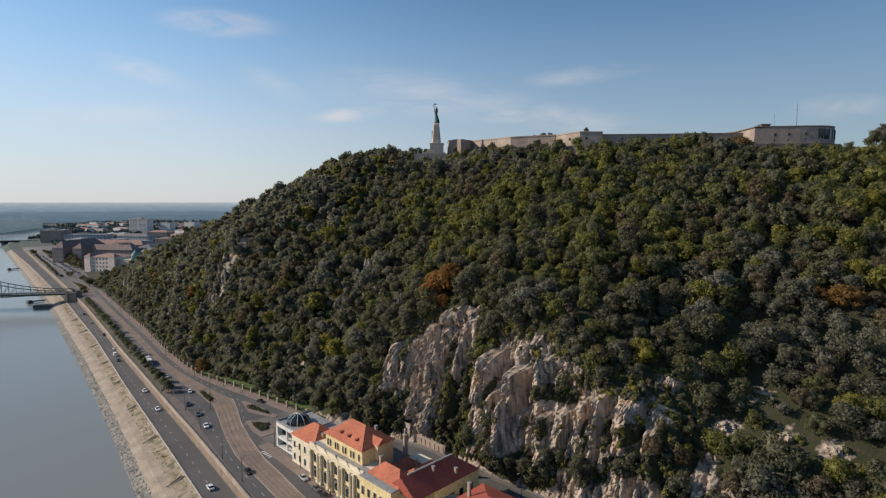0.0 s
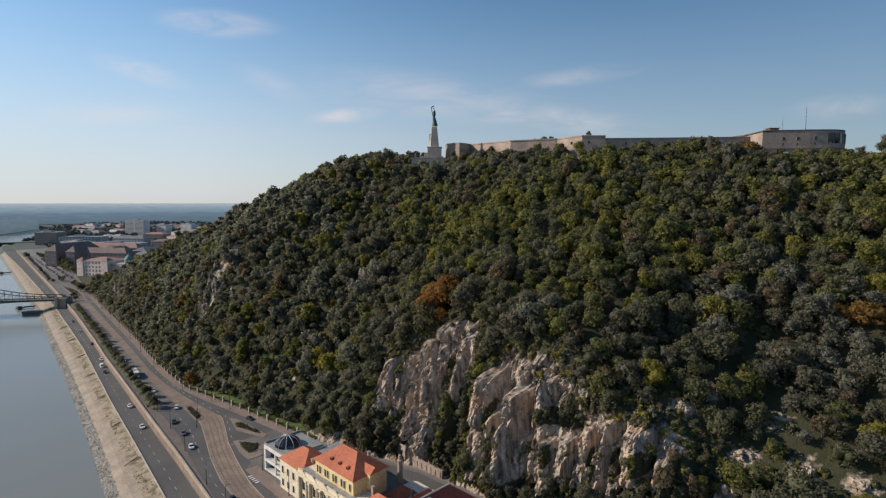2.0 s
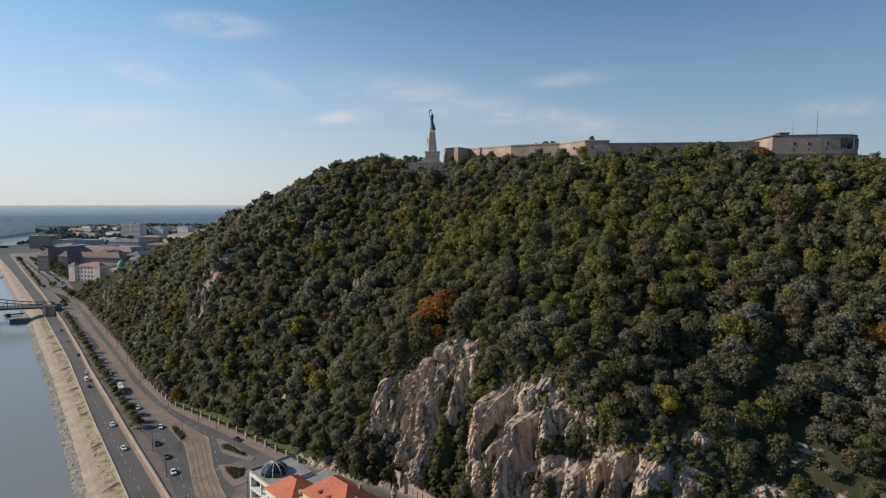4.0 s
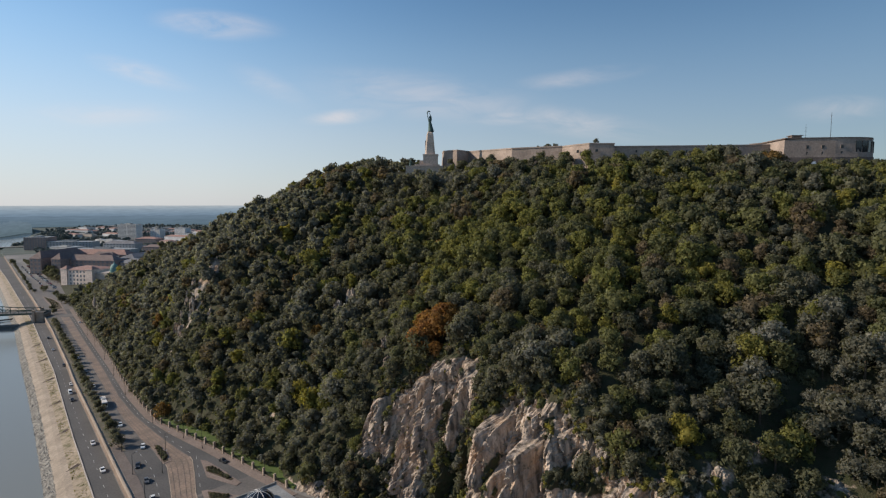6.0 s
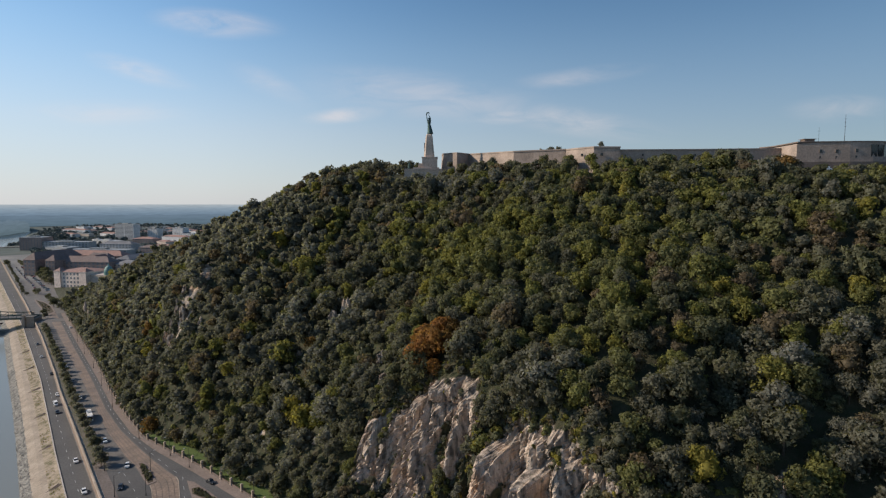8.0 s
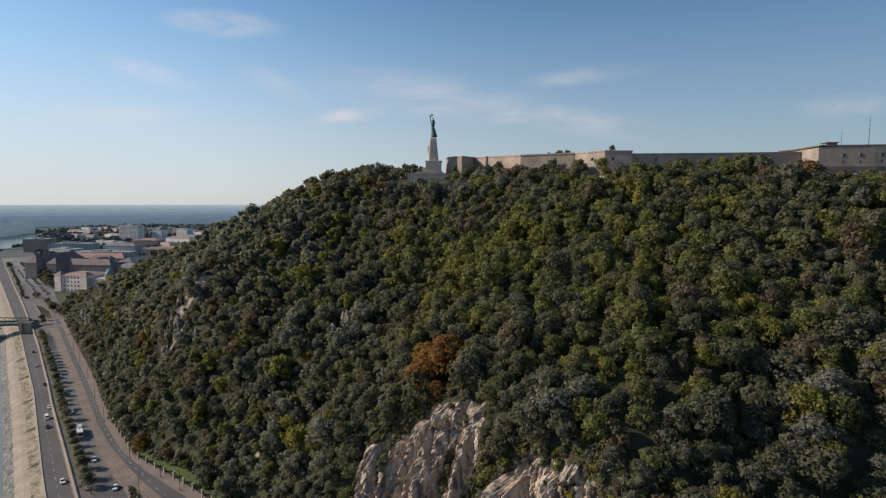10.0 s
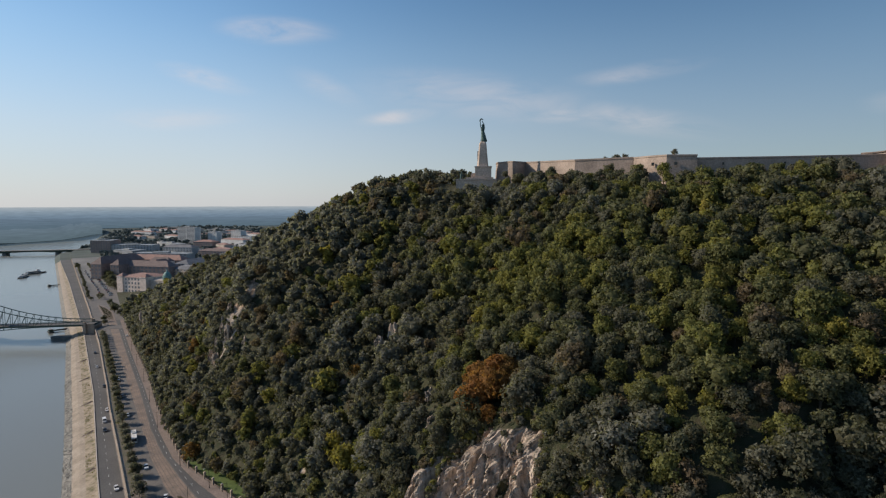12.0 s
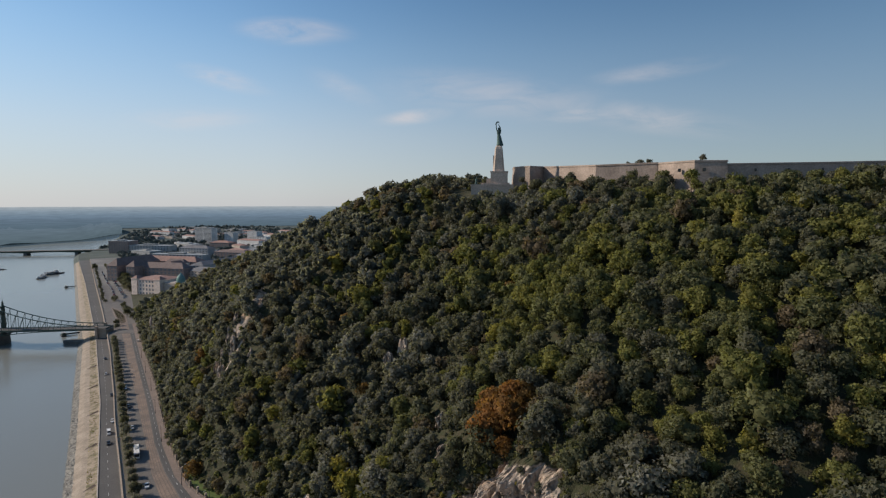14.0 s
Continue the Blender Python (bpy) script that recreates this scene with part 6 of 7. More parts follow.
def bath_house():
    t = thing("bath_house", UV @ pose(-160, 100, 0), "yellow and cream neoclassical bath house with red tile roofs", "building")
    # local x from -160, y from 100
    # white modern wing with a glass dome
    w = part("white_wing", boxes((-37.5, -21, 4.2, 20, -0.2, 0.6), (-37.5, -21, 6.5, 20, 0.6, 9.6), (-37.5, -21, 4.2, 6.5, 3.6, 4.6), (-37.5, -21, 4.2, 6.5, 8.4, 9.9), (-37.5, -36.6, 4.2, 6.5, 0.6, 8.4), (-22, -21, 4.2, 6.5, 0.6, 8.4), (-29.6, -29.0, 4.2, 4.8, 0.6, 8.4)), WHITE, t)
    part("glazing", boxes((-36.6, -22, 6.35, 6.48, 0.6, 3.5), (-36.6, -22, 6.35, 6.48, 4.7, 8.3)), DARK_GLASS, t)
    part("roof_deck", boxes((-37.2, -21.3, 4.6, 19.7, 9.9, 10.05), (-37.5, -37.2, 4.2, 20, 9.9, 10.7), (-37.5, -21, 4.2, 4.5, 9.9, 10.7)), ZINC, t)
    dome = bmesh.new()
    prof = [(4.7 * math.cos(a), 3.6 * math.sin(a)) for a in (0, 0.3, 0.6, 0.9, 1.2, 1.45)]
    lathe(dome, prof, 20)
    part("glass_dome", dome, DARK_GLASS, t, "dark glass dome", m=Matrix.Translation((-30.6, 10.2, 10.05)))
    for k in range(10):
        rib = bmesh.new()
        a = 6.28319 * k / 10
        pts = [(4.78 * math.cos(b) * math.cos(a), 4.78 * math.cos(b) * math.sin(a), 3.68 * math.sin(b)) for b in (0, 0.3, 0.6, 0.9, 1.2, 1.5)]
        for p, q in zip(pts, pts[1:]):
            tube(rib, p, q, 0.1, n=5)
        part("dome_rib", rib, WHITE, t, m=Matrix.Translation((-30.6, 10.2, 10.05)))
    part("terrace_roof", boxes((-21, 2, 14, 26, -0.2, 8.6), (-21, -1, 13, 26.3, 8.6, 8.9)), ZINC, t, "flat grey roof behind the wings")
    # cream wing
    part("cream_wing", boxes((-21, -6, 1.8, 14, -0.2, 10.6), (-21.2, -5.8, 1.4, 14, 10.6, 11.0)), CREAM, t)
    part("cream_roof", hip_roof(bmesh.new(), -21, -5, 1.6, 13.8, 11.0, 4.4, 0.4), TILE_RED, t)
    for k in range(4):
        for z in (1.6, 6.3):
            window_unit(t, -19.0 + k * 3.6, 1.8, z, 1.1, 2.4, -1)
    # yellow main front with giant columns
    part("main_front", boxes((-6, 25.5, 0.4, 9, -0.2, 11.2)), YELLOW, t)
    part("cornice", boxes((-6.4, 25.9, -0.5, 9.2, 11.2, 12.0)), CREAM, t)
    part("attic", boxes((-6.0, 25.5, 0.2, 0.7, 12.0, 13.0)), CREAM, t)
    part("front_terrace", boxes((-6.0, 25.5, 0.7, 4.0, 12.0, 12.12)), ZINC, t)
    for k in range(5):
        x = -2.6 + k * 6.4
        ped = bmesh.new()
        vs = [ped.verts.new(p) for p in ((x - 1.9, -0.1, 12.0), (x + 1.9, -0.1, 12.0), (x, -0.1, 13.5), (x - 1.9, 0.7, 12.0), (x + 1.9, 0.7, 12.0), (x, 0.7, 13.5))]
        for f in ((0, 1, 2), (5, 4, 3), (0, 3, 4, 1), (1, 4, 5, 2), (2, 5, 3, 0)):
            ped.faces.new([vs[i] for i in f])
        part("pediment", ped, CREAM, t)
        for dx in (-2.2, 2.2):
            col = tube(bmesh.new(), (x + dx, -0.1, 0.9), (x + dx, -0.1, 10.3), 0.46, 0.4, 12)
            box(col, x + dx - 0.6, x + dx + 0.6, -0.7, 0.5, 10.3, 10.8)
            box(col, x + dx - 0.62, x + dx + 0.62, -0.72, 0.5, -0.1, 0.9)
            part("column", col, CREAM, t)
        window_unit(t, x, 0.4, 1.2, 1.9, 4.0, -1, CREAM)
        window_unit(t, x, 0.4, 6.6, 1.9, 3.2, -1, CREAM)
    # raised block behind the front
    part("upper_block", boxes((-0.5, 20.5, 3.6, 16.6, 9, 17.0), (-0.8, 20.8, 3.3, 16.9, 16.6, 17.05)), YELLOW, t)
    part("main_roof", hip_roof(bmesh.new(), -0.5, 20.5, 3.6, 16.6, 17.05, 5.0, 0.7), TILE_RED, t)
    for k in range(13):
        if k % 3 != 2:
            window_unit(t, 0.9 + k * 1.5, 3.6, 13.0, 0.8, 2.4, -1, CREAM)
    for k in range(3):
        dm = part("dormer", boxes((6.2 + k * 4.4, 7.2 + k * 4.4, 4.8, 6.2, 18.5, 19.25)), TILE_DARK, t)
        part("pane", boxes((6.35 + k * 4.4, 7.05 + k * 4.4, 4.74, 4.86, 18.6, 19.1)), DARK_GLASS, dm)
    part("gabled_dormer", boxes((18.5, 22.4, 8.5, 12.2, 13, 17.8)), YELLOW, t)
    part("dormer_roof", hip_roof(bmesh.new(), 17.5, 22.4, 8.5, 12.2, 17.8, 1.9, 0.3, (0, 0)), TILE_RED, t)
    # lower ranges to the near end
    part("end_range", boxes((25.5, 41, -1.2, 10, -0.2, 12.0), (25.2, 41.3, -1.6, 10.2, 12.0, 12.5)), YELLOW, t)
    part("end_roof", hip_roof(bmesh.new(), 25.5, 41, 1.6, 10, 12.5, 3.6, 0.2), TILE_RED, t)
    part("gutter_roof", boxes((25.4, 41, -1.4, 1.4, 12.5, 12.75)), ZINC, t)
    for k in range(5):
        for z in (1.6, 7.2):
            window_unit(t, 27.2 + k * 3.0, -1.2, z, 1.2, 2.6, -1, CREAM)
    part("long_range", boxes((36, 47.5, 10, 30, -0.2, 11.2)), YELLOW, t)
    part("long_roof", hip_roof(bmesh.new(), 35, 47.5, 2.5, 30, 11.4, 4.8, 0.4, (0, 1)), TILE_DARK, t)
    part("ridge_cap", boxes((40.95, 41.55, 5, 24, 16.05, 16.4)), ZINC, t)
    for k in range(4):
        window_unit(t, 47.5, 13.0 + k * 4.4, 5.5, 1.8, 2.6, 2, CREAM)
    part("court_range", boxes((21, 35, 11, 28, -0.2, 8.6)), CREAM, t)
    part("court_roof", hip_roof(bmesh.new(), 21.2, 28.0, 14, 23, 8.6, 2.6, 0.2), TILE_RED, t)
    part("court_roof", hip_roof(bmesh.new(), 28.6, 35, 13, 27.5, 8.6, 2.4, 0.1), TILE_RED, t)
    part("canopy", boxes((47.6, 53, 12, 17.5, 7.6, 7.9), (47.8, 52.8, 12.2, 17.3, -0.2, 7.6)), ZINC, t)
    part("near_range", boxes((54, 90, 2, 25, -0.2, 10.5)), CREAM, t)
    part("near_roof", hip_roof(bmesh.new(), 54, 90, 2, 25, 10.5, 5.2, 0.5), TILE_DARK, t)
    for x, y, z, h in ((26.5, 6.5, 14.0, 2.4), (34, 16, 9.2, 2.0), (28.4, 20.5, 9.5, 1.6), (43, 14, 14.0, 2.2), (46, 21, 12.5, 1.8), (58, 14, 12.0, 4.5), (52.5, 20, 8.0, 2.4), (14, 14.5, 19.0, 1.4), (-7.0, 6.5, 10.6, 3.0)):
        c = part("chimney", boxes((x - 0.4, x + 0.4, y - 0.4, y + 0.4, z - 1.5, z + h)), PALE_STONE, t)
        part("cap", boxes((x - 0.52, x + 0.52, y - 0.52, y + 0.52, z + h, z + h + 0.18)), ZINC, c)
    ch = lathe(bmesh.new(), [(1.05, -0.2), (1.0, 2), (0.9, 12), (0.85, 14.6), (1.05, 14.8), (1.05, 15.4), (0.6, 15.6), (0.55, 17), (0.1, 17.6)], 12)
    part("tall_chimney", ch, PALE_STONE, t, "slender round white stone chimney", m=Matrix.Translation((17.6, 24.8, 0)))


bath_house()

# retaining wall and small arch at the lane
bm = boxes((-160, -144, 146.2, 147.0, -0.3, 3.2))
for k in range(6):
    box(bm, -158.6 + k * 2.5, -157.2 + k * 2.5, 146.0, 146.25, 0.3, 2.6)
for v in bm.verts:
    v.co.xyz = (*xy(v.co.x, v.co.y), v.co.z)
tagged(part("retaining_wall", bm, FORT), "stone retaining wall with blind niches beside the lane", "wall", kind="structure")
t = thing("stone_gate", UV @ pose(-165.5, 145.5, 0), "small gabled stone gate at the cliff foot", "gate")
part("gate_wall", boxes((-2.6, -1.1, -0.6, 0.6, -0.3, 4.2), (1.1, 2.6, -0.6, 0.6, -0.3, 4.2), (-2.6, 2.6, -0.6, 0.6, 4.2, 5.0)), FORT, t)
part("gable", hip_roof(bmesh.new(), -2.6, 2.6, -0.7, 0.7, 5.0, 1.8, 0.1, (0, 0)), FORT, t)
for s in (-2.2, 2.2):
    part("pinnacle", lathe(bmesh.new(), [(0.35, 5.0), (0.3, 6.4), (0.05, 7.4)], 8), FORT, t, m=Matrix.Translation((s, 0, 0)))

# turreted chapel front at the far hill foot
t = thing("rock_chapel", pose(-293, 518, 0, 0, 0, -35), "small grey stone chapel with turrets against the hillside", "chapel")
part("wall", boxes((-9, 9, -4, 10, 4, 17)), FORT, t)
for x, h in ((-9, 25), (9, 23), (-2, 21)):
    part("turret", lathe(bmesh.new(), [(1.7, 4), (1.5, h - 4), (1.8, h - 3.8), (0.1, h + 2)], 10), FORT, t, m=Matrix.Translation((x, -4, 0)))
part("roof", hip_roof(bmesh.new(), -9, 9, -4, 10, 17, 3, 0.3), FORT_DARK, t)
for k in range(4):
    window_unit(t, -6 + k * 4, -4, 9, 1.2, 3.4, -1, FORT_DARK)


# the green iron cantilever bridge
def iron_bridge():
    a, b = Vector((-383, 560)), Vector((-472, 541))
    d = (b - a).normalized()
    rot = math.degrees(math.atan2(d.y, d.x))
    span = (b - a).length
    t = thing("iron_bridge", pose(a.x, a.y, 0, 0, 0, rot), "green iron truss bridge with portal towers across the river", "bridge")
    dz, n, long = 4.6, 14, 260
    part("deck", boxes((-6, long, -6.5, 6.5, dz - 0.9, dz), (-6, long, -7.0, -6.5, dz - 1.2, dz + 0.3), (-6, long, 6.5, 7.0, dz - 1.2, dz + 0.3)), BRIDGE_GREEN, t)
    part("roadway", boxes((-6, long, -5.0, 5.0, dz, dz + 0.06)), ASPHALT, t)

    def upper(x):
        x = min(x, 2 * span + 60 - x) if x > span else x
        f = min(1, max(0, x / span))
        return dz + 3.0 + 18.5 * f**2.1

    def lower(x):
        f = min(1, max(0, 1 - abs(x - span) / span))
        return dz - 1.0 - 4.2 * f**3

    for s in (-6.7, 6.7):
        for name, fn, r in (("upper_chord", upper, 0.42), ("lower_chord", lower, 0.40)):
            bm = bmesh.new()
            xs = [span * k / n for k in range(n + 1)] + [span + (long - span) * k / 20 for k in range(1, 21)]
            for p, q in zip(xs, xs[1:]):
                fp = upper(p) if fn is upper and p <= span else (upper(2 * span - p) if fn is upper else fn(p))
                fq = upper(q) if fn is upper and q <= span else (upper(2 * span - q) if fn is upper else fn(q))
                tube(bm, (p, s, fp), (q, s, fq), r, n=6)
            part(name, bm, BRIDGE_GREEN, t)
        for k in range(1, n):
            x, x2 = span * k / n, span * (k + 1) / n
            part("upright", tube(bmesh.new(), (x, s, lower(x)), (x, s, upper(x)), 0.22, n=5), BRIDGE_GREEN, t)
            part("diagonal", tube(bmesh.new(), (x2, s, lower(x2)), (x, s, upper(x)), 0.2, n=5), BRIDGE_GREEN, t)
            y = 2 * span - x
            part("upright", tube(bmesh.new(), (y, s, lower(y)), (y, s, upper(x)), 0.22, n=5), BRIDGE_GREEN, t)
            part("diagonal", tube(bmesh.new(), (2 * span - x2, s, lower(2 * span - x2)), (y, s, upper(x)), 0.2, n=5), BRIDGE_GREEN, t)
    tw = bmesh.new()
    for s in (-6.7, 6.7):
        prism(tw, [(span - 1.6, s - 1.3), (span + 1.6, s - 1.3), (span + 1.6, s + 1.3), (span - 1.6, s + 1.3)], dz - 6, dz + 21, 0.75)
        tube(tw, (span, s, dz + 21), (span, s, dz + 24.5), 1.1, 0.75, 8)
        tube(tw, (span, s, dz + 24.5), (span, s, dz + 26), 0.9, 0.3, 8)
        tube(tw, (span, s, dz + 26), (span, s, dz + 30), 0.2, 0.08, 6)
    box(tw, span - 1.0, span + 1.0, -6.7, 6.7, dz + 14, dz + 17.5)
    box(tw, span - 0.7, span + 0.7, -6.7, 6.7, dz + 19.5, dz + 20.8)
    part("portal_tower", tw, BRIDGE_GREEN, t)
    bm = prism(bmesh.new(), [(span - 3.4, -11), (span, -14), (span + 3.4, -11), (span + 3.4, 11), (span, 14), (span - 3.4, 11)], -14, -2.0, 0.88)
    prism(bm, [(span - 3.6, -10.5), (span + 3.6, -10.5), (span + 3.6, 10.5), (span - 3.6, 10.5)], -2.0, -0.6)
    part("pier", bm, PIER_STONE, t)
    part("abutment", boxes((-8, 0.5, -7.4, 7.4, -5, dz - 1.2), (-8, 0.5, -7.4, -6.9, dz - 1.2, dz + 1.0), (-8, 0.5, 6.9, 7.4, dz - 1.2, dz + 1.0)), PALE_STONE, t)
    for s in (-8.2, 8.2):
        part("gate_pillar", boxes((-1.1, 1.1, s - 1.0, s + 1.0, -4.2, dz + 2.4), (-1.3, 1.3, s - 1.2, s + 1.2, dz + 2.4, dz + 2.9)), PALE_STONE, t)
    part("quay_pier", prism(bmesh.new(), [(10, -7), (30, -6), (35, 0), (30, 6), (10, 7)], -12, -7.2), PIER_STONE, t, "stone mooring bastion under the bridge")
    # raised approach that joins the street
    part("approach", boxes((-40, -9, -8, 8, -0.5, 0.12)), ASPHALT_OLD, t)


iron_bridge()


def far_bridge():
    a, b = Vector((-1000, 1418)), Vector((-1290, 1312))
    d = (b - a).normalized()
    t = thing("girder_bridge", pose(a.x, a.y, 0, 0, 0, math.degrees(math.atan2(d.y, d.x))), "long grey-green steel girder bridge on stone piers", "bridge")
    L = 640
    bm = bmesh.new()
    xs = np.arange(-40, L, 8.0)
    rows = []
    for x in xs:
        ph = (x - 110) % 115 / 115
        low = -2.4 - 2.6 * abs(2 * ph - 1) ** 2
        rows.append([bm.verts.new((x, y, z)) for y, z in ((-11, 1.2), (11, 1.2), (9, low), (-9, low))])
    for p, q in zip(rows, rows[1:]):
        for i in range(4):
            bm.faces.new((p[i], p[(i + 1) % 4], q[(i + 1) % 4], q[i]))
    bmesh.ops.recalc_face_normals(bm, faces=bm.faces[:])
    part("girder", bm, BRIDGE_GREEN, t)
    part("roadway", boxes((-40, L, -10.8, 10.8, 1.2, 1.3)), ASPHALT_OLD, t)
    for x in (110, 225, 340, 455):
        part("pier", prism(bmesh.new(), [(x - 4, -12), (x + 4, -12), (x + 4, 12), (x - 4, 12)], -14, -4.4, 0.85), PIER_STONE, t)


far_bridge()


# boats and landing stages
def boat(x, y, rot, s, label):
    t = thing("river_boat", pose(x, y, -10, 0, 0, rot), label, "boat", "boats on the river")
    bm = bmesh.new()
    out = [(-12, -2.6), (8, -2.8), (12, -1.2), (13.5, 0), (12, 1.2), (8, 2.8), (-12, 2.6)]
    prism(bm, [(px * s, py * s) for px, py in out], -0.6 * s, 1.1 * s, 1.06)
    part("hull", bm, IRON, t)
    part("cabin", boxes((-9 * s, 6 * s, -2.1 * s, 2.1 * s, 1.1 * s, 3.0 * s)), WHITE, t)
    part("window_band", boxes((-8.6 * s, 5.6 * s, -2.16 * s, 2.16 * s, 1.7 * s, 2.5 * s)), DARK_GLASS, t)
    part("wheelhouse", boxes((2 * s, 5 * s, -1.3 * s, 1.3 * s, 3.0 * s, 4.6 * s)), WHITE, t)
    part("roof", boxes((-9.2 * s, 2 * s, -2.2 * s, 2.2 * s, 3.0 * s, 3.15 * s)), ZINC, t)


boat(-818, 962, 112, 1.3, "dark-hulled river boat moored off the quay")
boat(-842, 1012, 78, 1.6, "white-decked river boat moored off the quay")
boat(-1000, 1062, 60, 0.6, "small dark work boat moored on the river")


def landing_stage(u, v, s):
    t = thing("landing_stage", UV @ pose(u, v, -10, 0, 0, 3), "small dark floating landing stage with a gangway", "landing stage", "landing stages along the quay")
    part("pontoon", boxes((-6 * s, 6 * s, -2.2 * s, 2.2 * s, -0.5, 0.9)), IRON, t)
    part("shelter", boxes((-3.5 * s, 3.5 * s, -1.6 * s, 1.6 * s, 0.9, 3.2)), BRIDGE_GREEN, t)
    part("shelter_roof", boxes((-3.9 * s, 3.9 * s, -1.9 * s, 1.9 * s, 3.2, 3.4)), ZINC, t)
    part("gangway", boxes((-0.8, 0.8, 2.2 * s, 2.2 * s + 14, 0.7, 1.0), (-0.8, -0.7, 2.2 * s, 2.2 * s + 14, 1.0, 1.9), (0.7, 0.8, 2.2 * s, 2.2 * s + 14, 1.0, 1.9)), IRON, t)


landing_stage(-722, 98.5, 1.0)
landing_stage(-1098, 126, 0.9)

# the city behind the bridge
CITY_WALLS = [material(n, c, tuple(v * 0.85 for v in c), 0.9, 0.05, 0.4) for n, c in (("grey_plaster", (0.40, 0.40, 0.40)), ("pale_concrete", (0.66, 0.65, 0.64)), ("buff_plaster", (0.54, 0.45, 0.38)), ("pink_plaster", (0.84, 0.68, 0.58)), ("brown_brick", (0.33, 0.25, 0.22)))]
SLATE = material("slate_roof", (0.20, 0.20, 0.21), (0.15, 0.15, 0.16), 0.8, 0.1, 0.6)
CITY_RED = material("old_red_roof", (0.36, 0.215, 0.175), (0.27, 0.175, 0.15), 0.85, 0.1, 0.6)
CITY_BROWN = material("brown_tile_roof", (0.22, 0.165, 0.15), (0.17, 0.13, 0.12), 0.85, 0.1, 0.6)
COPPER = material("green_copper", (0.20, 0.34, 0.31), (0.16, 0.28, 0.25), 0.6, 0.1, 0.6)


def house(x, y, rot, w, d, h, wall, roof, label, floors=4, bays=6, pitched=True, rise=6.0, group="", name="city_house", windows=True):
    t = thing(name, pose(x, y, 0, 0, 0, rot), label, "building", group)
    part("wall", boxes((-w / 2, w / 2, -d / 2, d / 2, -1, h), (-w / 2 - 0.4, w / 2 + 0.4, -d / 2 - 0.4, d / 2 + 0.4, h - 0.7, h)), wall, t)
    if pitched:
        part("roof", hip_roof(bmesh.new(), -w / 2, w / 2, -d / 2, d / 2, h, rise, 0.6), roof, t)
    else:
        part("roof", boxes((-w / 2 + 0.3, w / 2 - 0.3, -d / 2 + 0.3, d / 2 - 0.3, h, h + 0.3), (-w * 0.2, w * 0.1, -d * 0.2, d * 0.2, h + 0.3, h + 3.0)), roof, t)
    if windows:
        fh, bw = h / floors, w / bays
        lo, hi = (0.04, 0.96) if floors > 12 else (0.36, 0.64) if floors > 6 else (0.28, 0.72)
        for i in range(floors):
            for j in range(bays):
                part("window", boxes((-w / 2 + (j + lo) * bw, -w / 2 + (j + hi) * bw, -d / 2 - 0.12, -d / 2 + 0.1, i * fh + fh * 0.25, i * fh + fh * 0.8)), CITY_GLASS, t)
        nb = max(2, int(d / min(bw, 8.0) / 1.3))
        for i in range(floors):
            for j in range(nb):
                b2 = d / nb
                part("window", boxes((-w / 2 - 0.12, -w / 2 + 0.1, -d / 2 + (j + 0.28) * b2, -d / 2 + (j + 0.72) * b2, i * fh + fh * 0.25, i * fh + fh * 0.8)), CITY_GLASS, t)
    return t


palace = house(-471, 779, -14, 50, 40, 21, CITY_WALLS[3], CITY_RED, "pink and buff palace block with arched windows by the square", 4, 9, True, 4.0, "", "palace")
for s in (-20.5, 20.5):
    part("corner_pavilion", boxes((s - 5, s + 5, -21.5, -10, -1, 21.5), (s - 5.5, s + 5.5, -22, -9.5, 21.5, 22.1)), CITY_WALLS[3], palace)
    part("pavilion_roof", hip_roof(bmesh.new(), s - 5, s + 5, -21.5, -10, 22.1, 4, 0.3), CITY_RED, palace)
part("dome", lathe(bmesh.new(), [(5.5, 18), (5.5, 22), (5.0, 25), (3.4, 28), (1.0, 30), (0.2, 33)], 16), COPPER, palace, "green copper dome", m=Matrix.Translation((50, -10, 0)))
part("dome_wing", boxes((25, 56, -16, 10, -1, 18)), CITY_WALLS[2], palace)

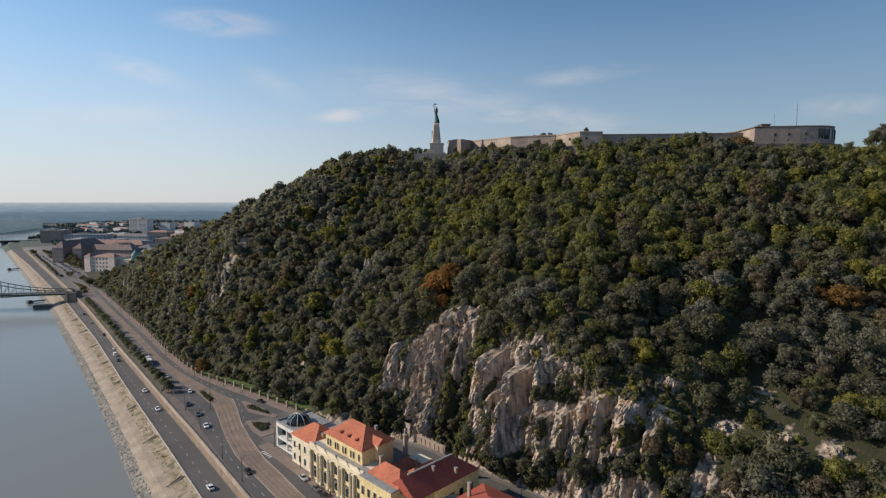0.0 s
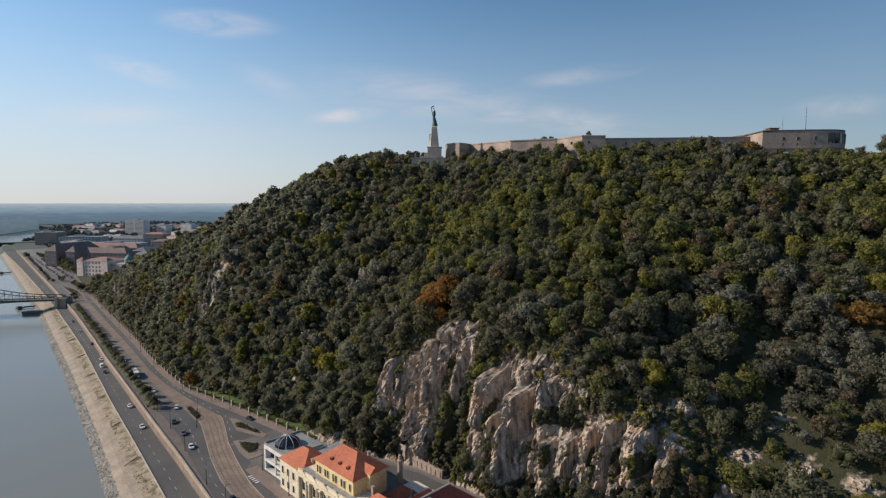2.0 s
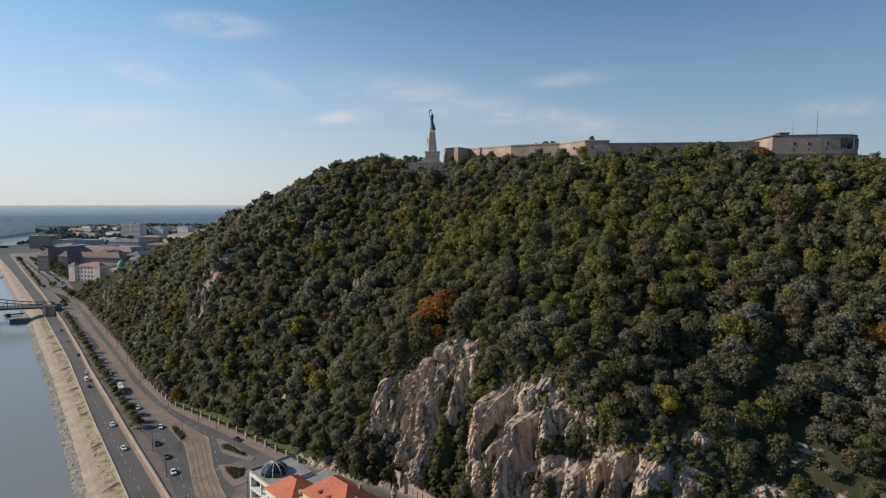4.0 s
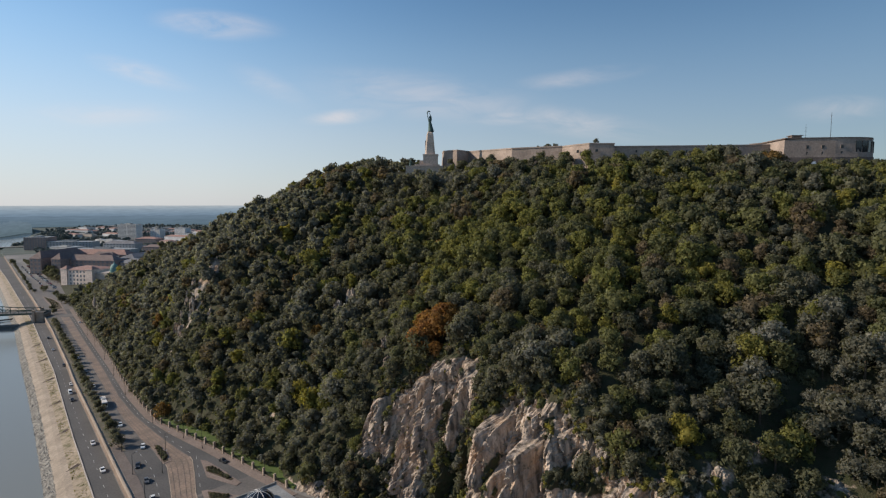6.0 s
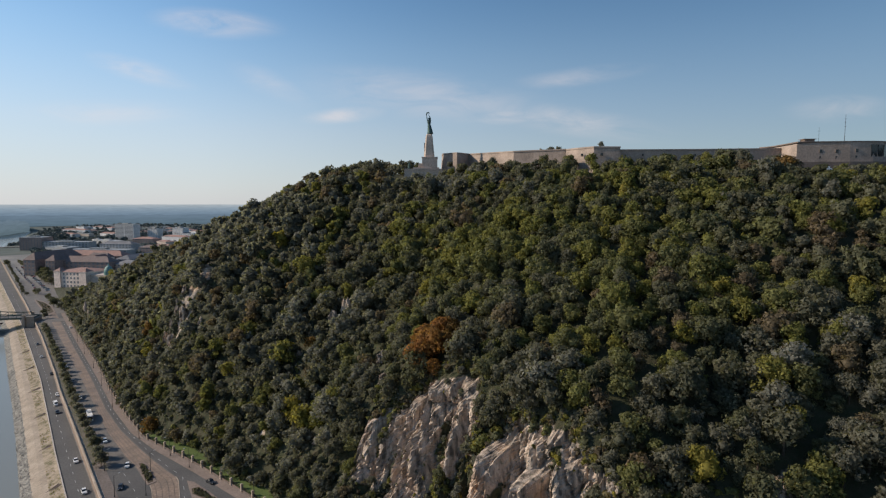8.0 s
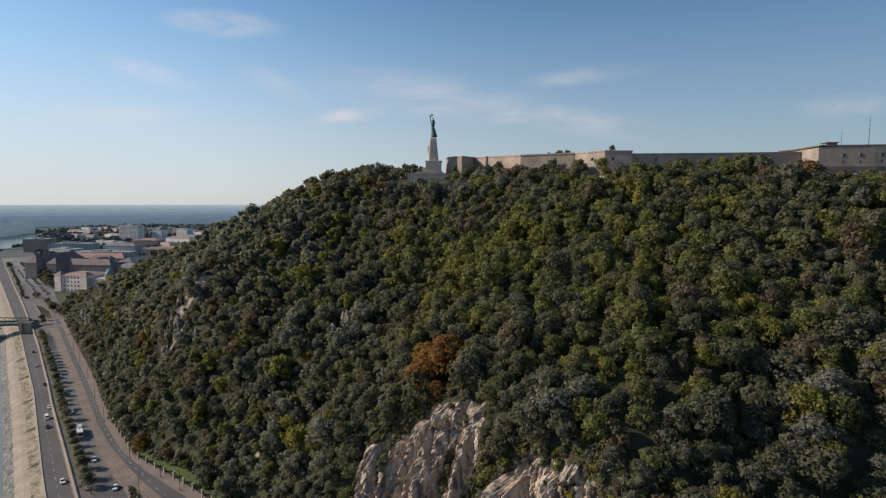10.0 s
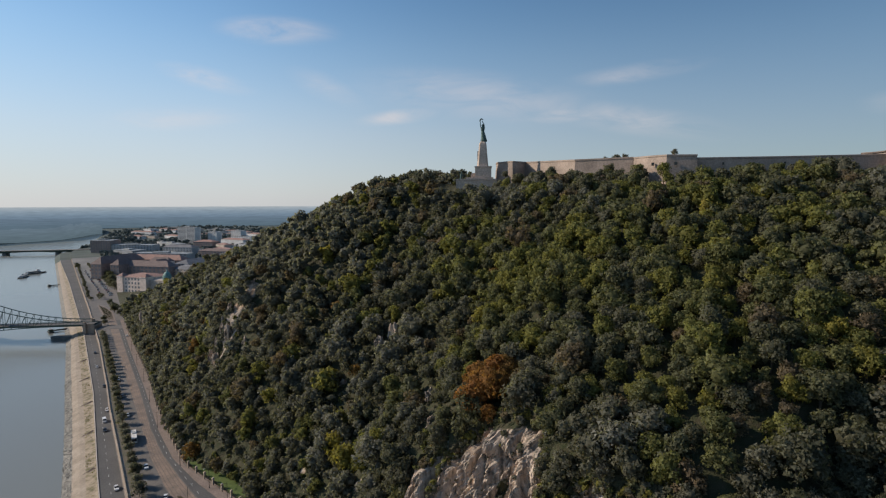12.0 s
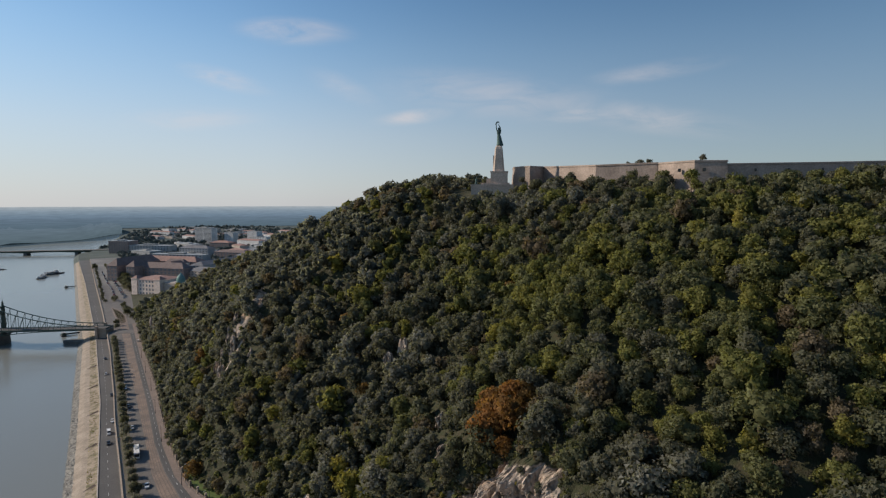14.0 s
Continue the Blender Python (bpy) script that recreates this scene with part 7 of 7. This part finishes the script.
city_rows = (
    (-560, 905, 20, 120, 22, 20, 4, 2, 4, 16, 1, 8.0, "long brown-roofed brick university range"),
    (-590, 985, 20, 130, 24, 22, 4, 1, 4, 16, 1, 8.0, "long red-roofed brick university range"),
    (-613, 925, 20, 20, 90, 24, 4, 2, 4, 3, 1, 11.0, "steep-gabled brick university wing"),
    (-585, 900, 20, 16, 40, 23, 4, 2, 4, 3, 1, 9.0, "steep-gabled brick university wing"),
    (-535, 918, 20, 14, 36, 21, 2, 1, 4, 3, 1, 8.0, "buff university wing with a red roof"),
    (-560, 960, 20, 40, 14, 21, 1, 2, 4, 6, 1, 7.0, "pale university wing with a brown roof"),
    (-645, 985, 20, 18, 70, 22, 0, 0, 4, 3, 1, 8.0, "grey steep-roofed university wing"),
    (-500, 985, 20, 26, 110, 20, 0, 0, 4, 4, 1, 6.0, "grey city block with a red roof"),
    (-470, 900, 8, 60, 26, 16, 2, 0, 4, 8, 1, 6.0, "buff city block with a slate roof"),
    (-655, 1120, 22, 120, 26, 20, 0, 0, 4, 14, 0, 5.0, "long grey flat-roofed institute block"),
    (-940, 1335, 30, 50, 40, 30, 4, 0, 7, 8, 0, 5.0, "dark brick slab office block near the far bridge"),
    (-860, 1330, 25, 110, 30, 20, 0, 0, 5, 14, 0, 5.0, "long grey institute block"),
    (-905, 1650, 12, 66, 24, 48, 1, 0, 13, 2, 0, 5.0, "tall pale concrete slab tower"),
    (-830, 1660, 12, 34, 22, 34, 1, 0, 9, 6, 0, 5.0, "pale concrete office tower"),
    (-770, 1690, 8, 40, 24, 36, 1, 0, 9, 8, 0, 5.0, "pale concrete office tower"),
    (-745, 1680, 8, 70, 26, 20, 1, 0, 5, 10, 0, 5.0, "low pale concrete block"),
    (-690, 1560, 10, 80, 26, 12, 2, 0, 3, 12, 1, 4.0, "buff city block with a slate roof"),
    (-640, 1500, 14, 60, 26, 12, 0, 0, 3, 9, 0, 4.0, "low grey flat-roofed city block"),
    (-560, 1420, 14, 70, 26, 14, 0, 0, 3, 9, 1, 4.0, "grey city block with a slate roof"),
    (-760, 1480, 18, 60, 30, 17, 4, 1, 4, 8, 1, 5.0, "brick city block with a red roof"),
    (-720, 1290, 18, 80, 26, 18, 0, 0, 4, 10, 1, 6.0, "grey city block with a slate roof"),
    (-600, 1230, 18, 80, 26, 15, 4, 2, 4, 10, 1, 5.0, "brick city block with a brown roof"),
    (-520, 1160, 18, 70, 26, 15, 0, 0, 4, 9, 1, 5.0, "grey city block with a slate roof"),
)
for x, y, rot, w, d, h, wi, ri, fl, bays, pitched, rise, lab in city_rows:
    house(x, y, rot - 28, w, d, h, CITY_WALLS[wi], (SLATE, CITY_RED, CITY_BROWN)[ri] if pitched else ZINC, lab, fl, bays, bool(pitched), rise, "city blocks behind the bridge")
far_rg = random.Random(21)
for k in range(95):
    y = far_rg.uniform(1250, 2500)
    x = -y * far_rg.uniform(0.36, 0.95)
    u, v = (x - y) / S2, (x + y) / S2
    if v < float(water_edge(max(u, -3000))) + 110 or u < -2700 and v < 700:
        continue
    wi = far_rg.choice((0, 1, 1, 2, 0))
    flat = far_rg.random() < 0.6
    house(x, y, far_rg.uniform(-40, 0), far_rg.uniform(30, 120), far_rg.uniform(16, 34), far_rg.choice((6, 7, 8, 9, 12, 18)), CITY_WALLS[wi], ZINC if flat else CITY_RED, "distant flat-roofed block in the hazy city" if flat else "distant red-roofed block in the hazy city", 4, 8, not flat, 4.0, "distant city blocks", "city_house", False)

# trees of the city and the far plain
city_trees = Batch()
ct = random.Random(33)
for k in range(6200):
    y = ct.uniform(640, 2700) if k % 3 else ct.uniform(1020, 1750)
    x = -y * ct.uniform(0.36, 0.92)
    u, v = (x - y) / S2, (x + y) / S2
    if (v < float(quay_wall(max(u, -3000))) + (60 if u > -1700 else 6) or v < float(far_bank(u)) + 20) and u > -2860 or u < -2700 and v < 640:
        continue
    if fbm(x * 0.006, y * 0.006, 2.0, 3) < -0.12 and y > 1300:
        continue
    if -560 < x < -400 and 690 < y < 830:
        continue
    if any(abs((x - c[0]) * math.cos(radians(c[2] - 28)) + (y - c[1]) * math.sin(radians(c[2] - 28))) < c[3] / 2 + 5 and abs((y - c[1]) * math.cos(radians(c[2] - 28)) - (x - c[0]) * math.sin(radians(c[2] - 28))) < c[4] / 2 + 5 for c in city_rows):
        continue
    if x * x + y * y > 3100**2:
        continue
    r = ct.uniform(4.0, 7.0) * (1.0 if y < 1600 else 1.4)
    city_trees.add(SHRUBS[k % 4], x, y, r * 0.75, r, ct.uniform(0, 6), ct.uniform(0.0, 0.25), 0.9)
city_trees.link("city_trees", "haze-paled green trees between the city blocks and across the plain", "trees")
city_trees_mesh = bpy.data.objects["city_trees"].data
# pale bluish green: distance haze is painted into this foliage colour
city_trees_mesh.materials[0] = material("hazed_city_foliage", (0.135, 0.158, 0.145), (0.105, 0.125, 0.115), 0.9, 0.03, 0.2)
